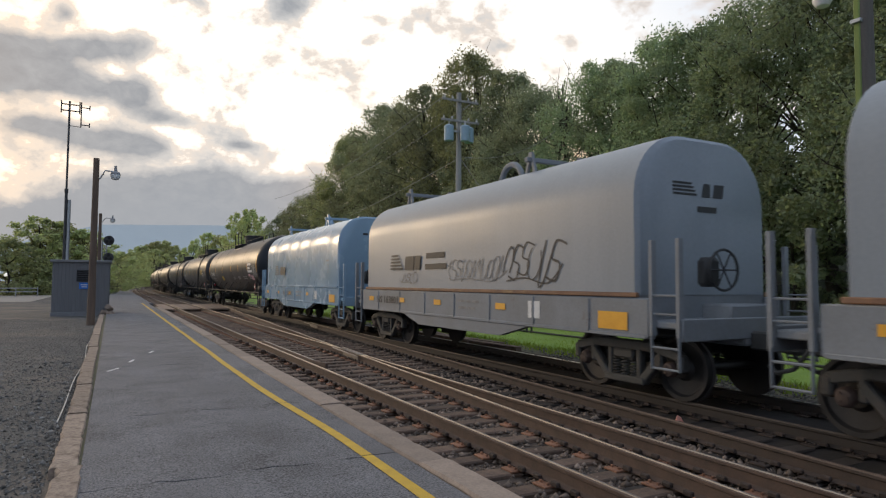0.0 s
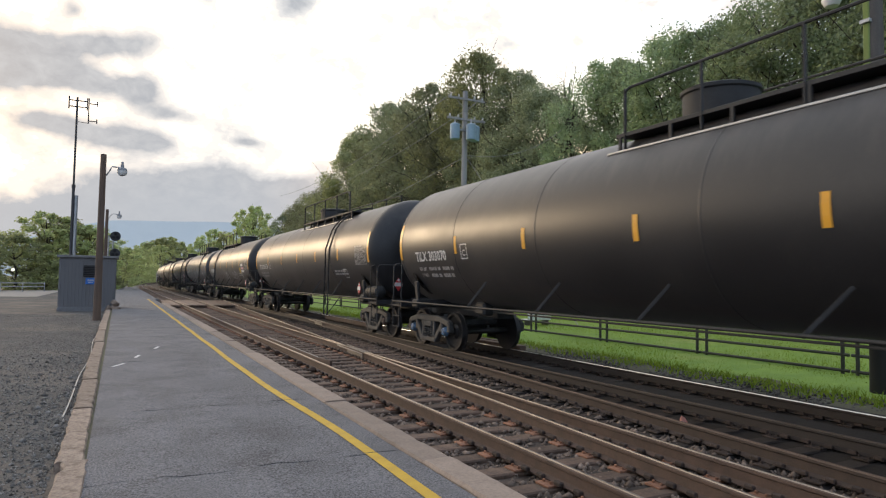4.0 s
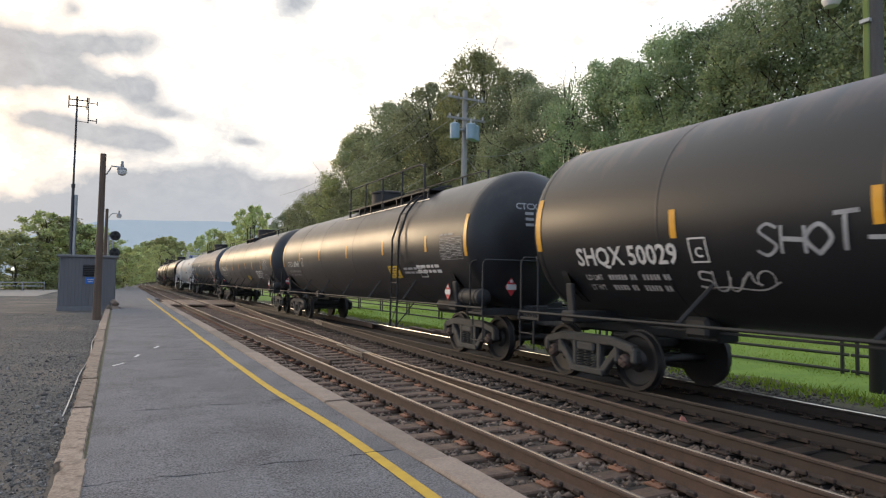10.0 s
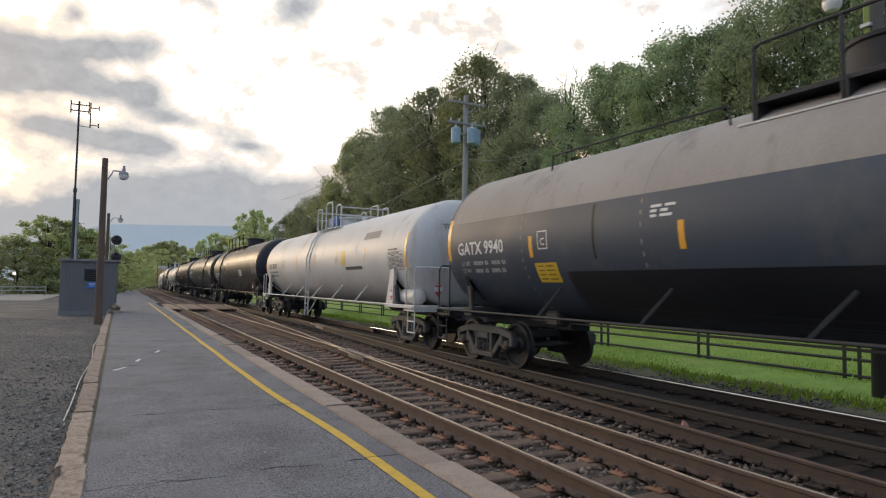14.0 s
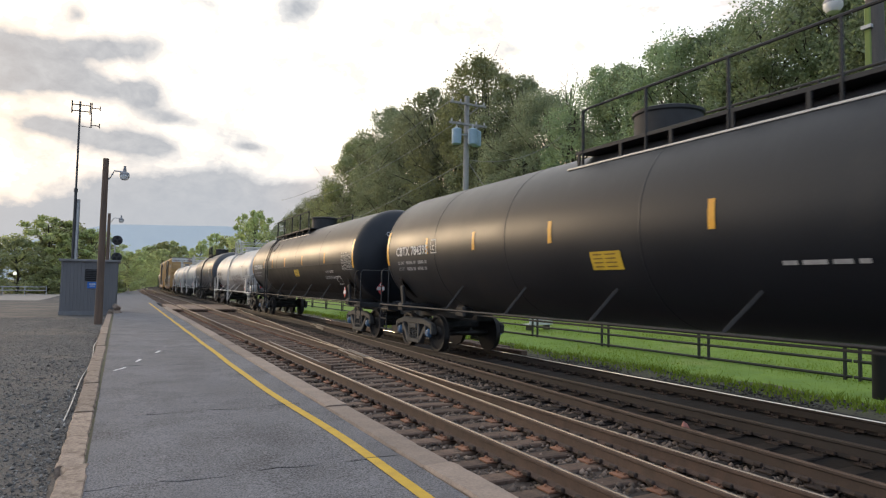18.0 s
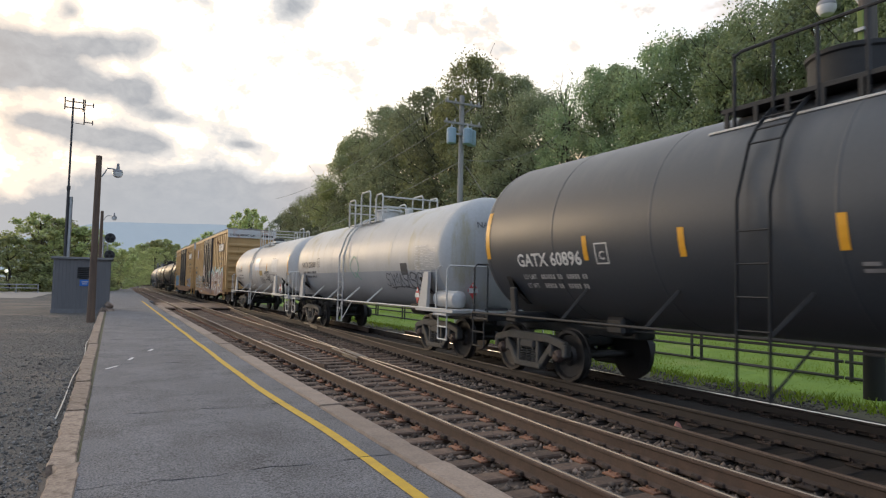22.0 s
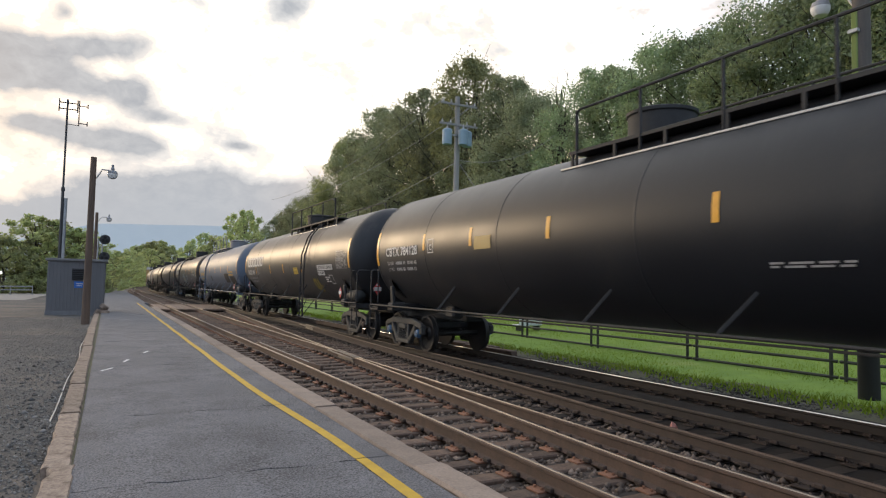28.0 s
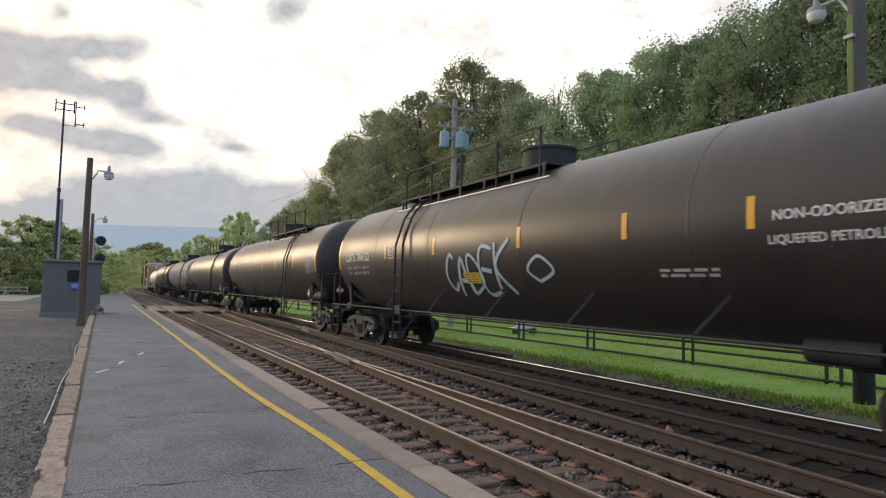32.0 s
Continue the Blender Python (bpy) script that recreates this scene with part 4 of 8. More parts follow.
def truck_meshes():
    T = {}
    k = Kit()
    for s in (-1, 1):
        i, o = s * 0.685, s * 0.815
        prof = [(i, 0.12), (i, WHEEL_R + 0.028), (i + s * 0.03, WHEEL_R + 0.026), (i + s * 0.036, WHEEL_R + 0.003), (o, WHEEL_R - 0.003), (o, WHEEL_R - 0.06), (o - s * 0.045, WHEEL_R - 0.09), (o - s * 0.06, 0.18), (o - s * 0.01, 0.13), (o - s * 0.01, 0.09)]
        k.spin(prof, "x", 40)
    k.spin([(-1.08, 0.07), (1.08, 0.07)], "x", 14)
    T["wheelset"] = k.mesh("wheelset", 35)
    k = Kit()
    for s in (-1, 1):
        o = s * 0.817
        k.spin([(o - s * 0.001, WHEEL_R - 0.058), (o, WHEEL_R - 0.006)], "x", 40)
    T["rim"] = None
    k = Kit()                                        # side frame, its middle at the truck's middle, facing along x
    d = 0.13
    k.bar((0, -0.62, 0.74), (0, 0.62, 0.74), 0.15, d, 0.02)
    for s in (-1, 1):
        k.bar((0, s * 0.58, 0.745), (0, s * 1.08, 0.64), 0.14, d, 0.02)
        k.box((0, s * 1.08, 0.555), (d + 0.02, 0.13, 0.24), 0.03)
        k.box((0, s * 0.70, 0.56), (d, 0.11, 0.30), 0.03)
        k.bar((0, s * 0.72, 0.62), (0, s * 0.36, 0.235), 0.13, d, 0.02)
        k.bar((0, s * 0.30, 0.70), (0, s * 0.30, 0.24), 0.10, d, 0.02)
    k.bar((0, -0.42, 0.22), (0, 0.42, 0.22), 0.11, d + 0.04, 0.02)
    k.box((0, 0, 0.60), (d + 0.05, 0.44, 0.15), 0.03)
    T["side_frame"] = k.mesh("side_frame", 35)
    T["spring"] = Kit().tube([(0.062 * math.cos(i * 0.85), 0.062 * math.sin(i * 0.85), 0.275 + 0.25 * i / 41) for i in range(42)], 0.017, 5).mesh("spring", 60)
    k = Kit()
    k.box((0, 0, 0.63), (1.9, 0.36, 0.20), 0.04).box((0, 0, 0.76), (0.5, 0.5, 0.10), 0.03)
    for s in (-1, 1):
        k.bar((-0.85, s * 0.42, 0.43), (0.85, s * 0.42, 0.43), 0.12, 0.05, 0.01)
        for q in (-1, 1):
            k.box((q * 0.7525, s * 0.445, 0.45), (0.09, 0.06, 0.30), 0.012)
    T["truck"] = k.mesh("truck", 35)
    k = Kit().spin([(0, 0.115), (0.05, 0.11), (0.09, 0.085), (0.10, 0.05)], "x", 16)
    for i in range(3):
        k.spin([(0.08, 0.018), (0.115, 0.018)], "x", 6, (0, 0.055 * math.cos(i * 2.094), 0.055 * math.sin(i * 2.094)))
    T["bearing_cap"] = k.mesh("bearing_cap", 35)
    k = Kit().box((0, 0.15, 0), (0.22, 0.5, 0.26), 0.03).box((0.02, -0.18, 0), (0.30, 0.22, 0.28), 0.05).box((-0.09, -0.34, 0), (0.09, 0.18, 0.26), 0.035).box((0.13, -0.31, 0), (0.06, 0.16, 0.24), 0.02)
    k.tube([(0.25, 0.1, -0.02), (0.30, -0.1, -0.30), (0.28, -0.34, -0.38), (0.22, -0.5, -0.30)], 0.03, 6)
    T["coupler"] = k.mesh("coupler", 35)
    return T


TRUCK = truck_meshes()


def add_truck(car, y, cap="cap_rust", turn=0):
    tr = part("truck", TRUCK["truck"], PAINT["truck"], car, "grimy cast two-axle truck", pose(0, y, 0, 0, 0, turn))
    for s in (-1, 1):
        m = pose(s * 1.0, 0, 0)
        part("side_frame", TRUCK["side_frame"], PAINT["truck"], tr, "cast side frame with open windows", m)
        for y in (-0.18, 0.0, 0.18):
            part("spring", TRUCK["spring"], PAINT["truck"], tr, "", pose(s * 1.0, y, 0))
        for q in (-1, 1):
            part("bearing_cap", TRUCK["bearing_cap"], PAINT[cap], tr, "", pose(s * 1.0, q * 0.889, WHEEL_R, 0, 0, 0 if s > 0 else 180))
    for q in (-1, 1):
        ax = part("wheelset", TRUCK["wheelset"], PAINT["wheel"], tr, "pair of steel wheels on an axle", pose(0, q * 0.889, WHEEL_R))
        AXLES[q if not turn else -q].append(ax)
    return tr


TEXTS = {}


def letters(text, size):
    """Flat mesh of a word in the built-in font: x to the right, y up, its left foot at the origin."""
    key = (text, size)
    if key not in TEXTS:
        cu = bpy.data.curves.new("lettering", "FONT")
        cu.body, cu.size, cu.resolution_u, cu.offset = text, size, 2, size * 0.022
        ob = bpy.data.objects.new("lettering", cu)
        scene.collection.objects.link(ob)
        dg = bpy.context.evaluated_depsgraph_get()
        me = bpy.data.meshes.new_from_object(ob.evaluated_get(dg))
        v = [tuple(q.co) for q in me.vertices]
        f = [tuple(p.vertices) for p in me.polygons]
        bpy.data.objects.remove(ob)
        bpy.data.meshes.remove(me)
        TEXTS[key] = (v, f)
    return TEXTS[key]


class Skin:
    """The side of a car that the platform sees: turns (u, v), u to the right and v up from rail, into places on it."""

    def __init__(self, radius=None, mid=0.0, x=None):
        self.r, self.mid, self.x = radius, mid, x

    def at(self, u, v, lift=0.008):
        if self.r is None:
            return (self.x - lift, -u, v)
        rr = self.r + lift
        h = max(-rr * 0.999, min(rr * 0.999, v - self.mid))
        return (-math.sqrt(rr * rr - h * h), -u, v)

    def patch(self, u, v, w, h, lift=0.008, slant=0.0, k=None, n=None):
        """A panel about (u, v)."""
        k = k or Kit()
        n = n or max(1, round(h / 0.12))
        rows = [[self.at(u - w / 2 + slant * t, v - h / 2 + h * t, lift), self.at(u + w / 2 + slant * t, v - h / 2 + h * t, lift)] for t in [i / n for i in range(n + 1)]]
        return k.add([p for row in rows for p in row], [(2 * i, 2 * i + 1, 2 * i + 3, 2 * i + 2) for i in range(n)])

    def word(self, text, u, v, size, lift=0.012, width=None):
        vs, fs = letters(text, size)
        k = width / max(q[0] for q in vs) if width else 1.0
        return Kit().add([self.at(u + a * k, v + b, lift) for a, b, _ in vs], fs)

    def stroke(self, pts, w, lift=0.010, k=None):
        """A sprayed line through points (u, v)."""
        k = k or Kit()
        out = []
        for i, (a, b) in enumerate(pts):
            p, q = pts[max(0, i - 1)], pts[min(len(pts) - 1, i + 1)]
            d = Vector((q[0] - p[0], q[1] - p[1]))
            d = d.normalized() if d.length > 1e-6 else Vector((1, 0))
            out += [self.at(a - d.y * w / 2, b + d.x * w / 2, lift), self.at(a + d.y * w / 2, b - d.x * w / 2, lift)]
        return k.add(out, [(2 * i, 2 * i + 1, 2 * i + 3, 2 * i + 2) for i in range(len(pts) - 1)])

    def scrawl(self, u, v, w, h, seed, width=0.05, turns=7):
        """A sprayed tag with no letters: hooks, loops, bows and slashes over a field w by h about (u, v)."""
        r = random.Random(seed)
        k = Kit()
        marks = max(2, int(turns))
        cell = w / marks
        for i in range(marks):
            cx = u - w / 2 + cell * (i + 0.5 + 0.2 * (r.random() - 0.5))
            cw, ch = cell * (0.55 + 0.35 * r.random()), h * (0.38 + 0.16 * r.random())
            cv = v + 0.10 * h * (r.random() - 0.5)
            kind, lean = r.randrange(5), 0.18 * h * (r.random() + 0.2)
            if kind == 0:                            # open loop
                a0, a1 = r.random() * 6.28, 4.2 + 2.4 * r.random()
                line = [(cw * 0.8 * math.cos(a0 + a1 * q / 9), ch * math.sin(a0 + a1 * q / 9)) for q in range(10)]
            elif kind == 1:                          # double bow
                line = smooth([(cw, ch * 0.8), (-cw * 0.4, ch), (-cw * 0.6, ch * 0.2), (cw * 0.6, -ch * 0.1), (cw * 0.5, -ch * 0.9), (-cw, -ch * 0.7)], 4)
            elif kind == 2:                          # stem with a hook
                line = smooth([(-cw * 0.5, ch), (-cw * 0.3, -ch), (cw * 0.5, -ch * 0.9), (cw * 0.9, ch * 0.3)], 4)
            elif kind == 3:                          # peak
                line = smooth([(-cw, -ch), (-cw * 0.1, ch), (cw * 0.2, -ch * 0.2), (cw * 0.9, -ch * (0.4 + 0.6 * r.random()))], 3)
            else:                                    # slash with a tail
                line = smooth([(-cw * 0.8, ch * 0.3), (cw * 0.3, ch), (-cw * 0.2, -ch * 0.3), (cw * 1.1, -ch)], 4)
            self.stroke([(cx + a + lean * b / max(ch, 0.01), cv + b) for a, b in line], width * (0.75 + 0.5 * r.random()), 0.0105 + 0.0006 * (i % 4), k)
        sweep = smooth([(u - w * 0.45, v - h * 0.5), (u - w * 0.1, v - h * 0.42), (u + w * 0.3, v - h * 0.55), (u + w * 0.55, v - h * 0.1)], 5)
        self.stroke(sweep, width * 0.8, 0.0132, k)
        return k


# hand-sprayed letters: strokes through points on an eight by eight grid
GLYPH = {"A": "00 48 80;23 73", "B": "00 08 77 54 04;54 82 60 00", "C": "77 48 14 21 50 82", "D": "00 08 66 82 00", "E": "78 08 00 80;04 64", "G": "77 48 13 40 82 84 54", "H": "00 08;04 84;80 88",
         "I": "40 48", "K": "00 08;88 04 80", "L": "08 00 80", "O": "40 04 48 84 40", "P": "00 08 87 74 04", "R": "00 08 87 74 04;44 80", "S": "77 48 16 44 72 40 01", "T": "08 88;48 40",
         "U": "08 02 40 82 88", "Y": "08 44 88;44 40", "1": "26 48 40", "-": "14 74", "Q": "40 04 48 84 40;52 90"}


def smooth(cp, n=5):
    out = []
    m = len(cp)
    for j in range(m - 1):
        a, b, c, d = (cp[max(0, min(m - 1, j + q))] for q in (-1, 0, 1, 2))
        for q in range(n):
            t = q / n
            out.append(tuple(0.5 * (2 * b[z] + (c[z] - a[z]) * t + (2 * a[z] - 5 * b[z] + 4 * c[z] - d[z]) * t * t + (3 * b[z] - a[z] - 3 * c[z] + d[z]) * t ** 3) for z in (0, 1)))
    return out + [cp[-1]]


def hand(skin, text, u, v, w, h, seed, width=0.045, slant=0.12):
    """Letters sprayed by hand from u, on the line v, over a width w."""
    r = random.Random(seed)
    k = Kit()
    cell = w / len(text)
    for i, ch in enumerate(text):
        if ch == " ":
            continue
        dv, hh = h * 0.14 * (r.random() - 0.5), h * (0.85 + 0.3 * r.random())
        for n, line in enumerate(GLYPH[ch].split(";")):
            cp = []
            for p in line.split():
                px, py = int(p[0]) / 8 + 0.12 * (r.random() - 0.5), int(p[1]) / 8 + 0.10 * (r.random() - 0.5)
                cp.append((u + cell * (i + 0.92 * px) + slant * py * h, v + dv + hh * py))
            skin.stroke(smooth(cp), width * (0.8 + 0.4 * r.random()), 0.011 + 0.0012 * n, k)
    return k


CACHE = {}


def cached(key, make):
    if key not in CACHE:
        CACHE[key] = make()
    return CACHE[key]


def bars(skin, u, v, widths, h, k=None):
    """A row of plain bars for small writing that cannot be read."""
    k = k or Kit()
    x = u
    for w in widths:
        skin.patch(x + w / 2, v, w, h, 0.0128, 0, k, 1)
        x += w + 0.06
    return k


def table_panel(skin, u, v, w, h):
    """Ruled inspection table: thin white lines and bars."""
    k = Kit()
    rows = 7
    for i in range(rows + 1):
        skin.patch(u, v - h / 2 + h * i / rows, w, 0.009, 0.009, 0, k, 1)
    for i in range(5):
        skin.patch(u - w / 2 + w * i / 4, v, 0.010, h, 0.009, 0, k, 4)
    bars(skin, u - w / 2, v + h / 2 + 0.07, (0.16, 0.14, 0.24), 0.035, k)
    r = random.Random(5)
    for i in range(rows):
        for j in range(4):
            if r.random() < 0.75:
                skin.patch(u - w / 2 + w * (j + 0.5) / 4, v - h / 2 + h * (i + 0.5) / rows, w / 4 * 0.62, h / rows * 0.30, 0.009, 0, k, 1)
    return k


def ring_frame(skin, u, v, w, h, t=0.03):
    k = Kit()
    for s in (-1, 1):
        skin.patch(u + s * (w / 2), v, t, h + t, 0.010, 0, k, 3)
        skin.patch(u, v + s * h / 2, w, t, 0.010, 0, k, 1)
    return k


def placard(car, x, y, z, face="side"):
    """A hazard diamond in its holder."""
    k = Kit()
    s = 0.14
    dia = [(0, -s * 1.35), (s, 0), (0, s * 1.35), (-s, 0)]
    if face == "side":
        k.add([(x - 0.012, y + a, z + b) for a, b in dia] + [(x, y + a, z + b) for a, b in dia], [(0, 1, 2, 3), (4, 5, 6, 7), (0, 1, 5, 4), (1, 2, 6, 5), (2, 3, 7, 6), (3, 0, 4, 7)])
        m = Kit().box((x - 0.016, y, z), (0.004, 0.24, 0.11)).box((x - 0.016, y, z + 0.12), (0.004, 0.06, 0.06))
    else:
        k.add([(x + a, y - 0.012, z + b) for a, b in dia] + [(x + a, y, z + b) for a, b in dia], [(0, 1, 2, 3), (4, 5, 6, 7), (0, 1, 5, 4), (1, 2, 6, 5), (2, 3, 7, 6), (3, 0, 4, 7)])
        m = Kit().box((x, y - 0.016, z), (0.24, 0.004, 0.11)).box((x, y - 0.016, z + 0.12), (0.06, 0.004, 0.06))
    p = part("placard", k, PAINT["red"], car, "red diamond hazard placard")
    part("placard_label", m, PAINT["mark_white"], p, "white label bar")


def ladder_kit(x0, z0, x1, z1, y, w=0.42, step=0.30):
    """Two stiles and rungs from a low to a high place, in the plane across the car."""
    k = Kit()
    a, b = Vector((x0, y, z0)), Vector((x1, y, z1))
    for s in (-1, 1):
        o = Vector((0, s * w / 2, 0))
        k.bar(a + o, b + o, 0.05, 0.014, 0.003)
    n = int((b - a).length / step)
    for i in range(1, n):
        p = a.lerp(b, i / n)
        k.tube([p - Vector((0, w / 2, 0)), p + Vector((0, w / 2, 0))], 0.012, 5)
    return k


def tank_car(label, s0, s1, paint, R=1.54, mid=2.577, mark="", mark_u=0.62, mark_v=-0.16, trim="under", top="lpg", ladder=False, strips=True, cap="cap_rust",
             mark_paint="mark_white", mark_size=0.31, mark_w=None, band=None, group="tank cars of the train", notice=True, table=True, tall=0.9, plate=True, end_mark=True, extra=None, lay="A", lad_u=None, strip_u=(-5.4, -2.7, 0.1, 2.7, 5.5), strip_z=2.55, bracket=None, table_u=None, table_v=None, placard_u=None, reservoir=True):
    """A tank car whose shell seams lie at s0 (near) and s1 (far) along the line."""
    L = s1 - s0
    H = L / 2
    car = thing("tank_car", label, "tank car", group=group)
    CARS.append((car, (s0 + s1) / 2))
    P, dark = PAINT[paint], PAINT[trim]
    HEAD = 0.40 * R

    def shell():
        prof = [(-H - HEAD * math.cos(radians(a)), max(0.02, R * math.sin(radians(a)))) for a in (2, 10, 20, 30, 40, 50, 60, 70, 80, 86)]
        prof += [(-H, R), (H, R)]
        prof += [(H + HEAD * math.cos(radians(a)), max(0.02, R * math.sin(radians(a)))) for a in (86, 80, 70, 60, 50, 40, 30, 20, 10, 2)]
        return Kit().spin(prof, "y", 64, (0, 0, mid)).mesh("tank", 30)

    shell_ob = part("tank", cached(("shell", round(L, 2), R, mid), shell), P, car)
    seam = cached(("seam", R, mid), lambda: Kit().spin([(-0.022, R - 0.004), (-0.010, R + 0.005), (0.010, R + 0.005), (0.022, R - 0.004)], "y", 64, (0, 0, mid), True).mesh("weld_seam", 60))
    for q in (-0.995, -0.55, -0.12, 0.3, 0.66, 0.995):
        part("weld_seam", seam, P, shell_ob, "", Matrix.Translation((0, q * H, 0)))
    skin = Skin(R, mid)
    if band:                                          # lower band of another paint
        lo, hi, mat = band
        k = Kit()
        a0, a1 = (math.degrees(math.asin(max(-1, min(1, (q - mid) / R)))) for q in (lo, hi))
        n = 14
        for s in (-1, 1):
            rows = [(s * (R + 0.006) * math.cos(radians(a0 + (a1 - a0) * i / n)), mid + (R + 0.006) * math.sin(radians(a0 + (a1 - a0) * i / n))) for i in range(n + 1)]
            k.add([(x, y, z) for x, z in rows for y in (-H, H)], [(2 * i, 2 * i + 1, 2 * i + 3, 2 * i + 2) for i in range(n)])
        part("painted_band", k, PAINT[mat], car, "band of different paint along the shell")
        if mat == "slate_band":
            for s in (-1, 1):
                prof = [(s * (H + 0.004 + (HEAD + 0.004) * math.cos(radians(a))), max(0.02, (R + 0.005) * math.sin(radians(a)))) for a in (90, 86, 80, 70, 60, 50, 40, 30, 20, 10, 2)]
                part("painted_head", Kit().spin(prof, "y", 64, (0, 0, mid)), PAINT[mat], car, "slate blue domed tank head")
    # stub sills, saddles, end platforms, couplers
    E = H + 0.62

    def sill():
        k = Kit().box((0, 0.35, 0.98), (0.46, 3.2, 0.36), 0.03)
        k.box((0, 0.35, 1.10), (0.9, 2.4, 0.05), 0.01)
        return k.mesh("stub_sill", 35)

    def saddle():
        k = Kit()
        out = [(0.35, 1.12), (1.3, 1.62), (1.42, 1.85), (0.95, 1.35)]
        k.add([(x, y, z) for y in (-0.2, -0.06) for x, z in out], [(0, 1, 2, 3), (4, 5, 6, 7), (0, 1, 5, 4), (1, 2, 6, 5), (2, 3, 7, 6), (3, 0, 4, 7)])
        return k.mesh("saddle_plate", 35)

    def deck():
        k = Kit()
        k.box((0, -0.04, 1.04), (3.0, 0.03, 0.12), 0.005).box((0, 0.58, 1.04), (3.0, 0.03, 0.12), 0.005)
        for x in (-1.45, -0.6, 0.6, 1.45):
            k.box((x, 0.27, 1.01), (0.06, 0.62, 0.05), 0.005)
        return k.mesh("end_platform", 35)

    def grab():
        k = Kit()
        for s in (-1, 1):
            k.tube([(s * 1.46, 0.52, 1.05), (s * 1.46, 0.52, 2.0), (s * 1.44, 0.46, 2.08), (s * 1.4, 0.38, 2.10)], 0.017, 6)
            k.tube([(s * 1.46, -0.02, 0.45), (s * 1.46, -0.02, 1.05)], 0.017, 6)
            k.tube([(s * 1.46, 0.40, 0.45), (s * 1.46, 0.40, 1.05)], 0.017, 6)
            for z in (0.46, 0.74):
                k.tube([(s * 1.46, -0.02, z), (s * 1.46, 0.40, z)], 0.018, 6)
        k.tube([(-1.46, 0.0, 1.05), (-1.46, 0.0, 2.02), (-1.40, 0.0, 2.1), (1.40, 0.0, 2.1), (1.46, 0.0, 2.02), (1.46, 0.0, 1.05)], 0.020, 7)
        return k.mesh("end_railing", 60)

    rail_mat = PAINT["rail_white"] if trim == "rail_white" else dark
    under = PAINT["under"] if trim != "rail_white" else PAINT["rail_white"]
    for s in (-1, 1):
        turn = 0 if s < 0 else 180
        m = pose(0, s * (H - 0.72), 0, 0, 0, turn)
        part("stub_sill", cached("sill", sill), PAINT["under"], car, "black stub sill", m)
        part("bolster", cached("bolster", lambda: Kit().box((0, 0.0, 1.10), (2.9, 0.34, 0.20), 0.03).mesh("bolster", 35)), PAINT["under"], car, "black body bolster under the shell", m)
        for side in (0, 180):
            part("saddle_plate", cached("saddle", saddle), PAINT["under"], car, "", m @ pose(0, 0, 0, 0, 0, side))
            part("side_bearing", cached("bearing", lambda: Kit().box((1.36, 0.0, 1.36), (0.08, 0.17, 0.58), 0.02, Matrix.Rotation(0.10, 3, "Y")).mesh("side_bearing", 35)), PAINT["under"], car, "", m @ pose(0, 0, 0, 0, 0, side))
        dk = part("end_platform", cached("deck", deck), rail_mat, car, "open grating end platform", pose(0, s * (E - 0.02), 0, 0, 0, turn))
        for i in range(7):
            part("slat", cached("slat", lambda: Kit().box((0, 0, 0), (2.9, 0.05, 0.04), 0.004).mesh("slat", 30)), rail_mat, dk, "", Matrix.Translation((0, i * 0.085, 1.06)))
        part("end_railing", cached("grab", grab), rail_mat, car, "bent pipe end railing with steps", pose(0, s * (E - 0.02), 0, 0, 0, turn))
        part("coupler", TRUCK["coupler"], PAINT["truck"], car, "cast knuckle coupler", pose(0, s * (E + 0.30), 0.88, 0, 0, turn))
        add_truck(car, s * (H - 0.72), cap, 0)
    # side rails and their stays
    xr = -1.48

    def side_rail():
        k = Kit()
        k.tube([(-1.48, -E, 1.12), (-1.48, E, 1.12)], 0.024, 7)
        return k.mesh("side_rail", 60)

    for turn in (0, 180):
        part("side_rail", cached(("rail", round(L, 1)), side_rail), rail_mat, car, "long pipe handrail along the sill", pose(0, 0, 0, 0, 0, turn))
    stay = cached(("stay", R, mid), lambda: Kit().bar((-1.48, 0, 1.10), (-R * 0.80 - 0.02, -0.42, mid - R * 0.60), 0.05, 0.02).mesh("stay", 35))
    lean = cached(("lean", R, mid), lambda: Kit().bar((1.48, 0, 1.10), (R * 0.80 + 0.02, -0.42, mid - R * 0.60), 0.05, 0.02).mesh("stay", 35))
    n = 5 if H > 7 else 4
    for i in range(n):
        u = (-5.05 + 2.45 * i) * (1.0 if H > 7 else H / 8.0)
        part("stay", stay, rail_mat, car, "", Matrix.Translation((0, -u, 0)))
        part("stay", lean, rail_mat, car, "", Matrix.Translation((0, -u, 0)))
    # brake gear under the near half
    def gear():
        k = Kit().spin([(-0.45, 0.02), (-0.43, 0.17), (0.43, 0.17), (0.45, 0.02)], "y", 16, (-0.55, 0, 1.0))
        return k.mesh("brake_cylinder", 35)

    part("brake_cylinder", cached("gear", gear), PAINT["under"], car, "air brake cylinder", Matrix.Translation((0, -H + 2.5, 0.05)))
    part("brake_valve", cached("gear2", lambda: Kit().box((-0.6, 0, 1.0), (0.3, 0.42, 0.3), 0.05).mesh("brake_valve", 35)), PAINT["under"], car, "brake valve box", Matrix.Translation((0, H - 2.7, 0.05)))
    part("brake_pipe", cached(("pipe", round(L, 1)), lambda: Kit().tube([(-0.5, -H + 1.6, 0.98), (-0.5, H - 1.6, 0.98)], 0.02, 6).mesh("brake_pipe", 60)), PAINT["under"], car, "long brake pipe")
    # fittings on top
    zt = mid + R
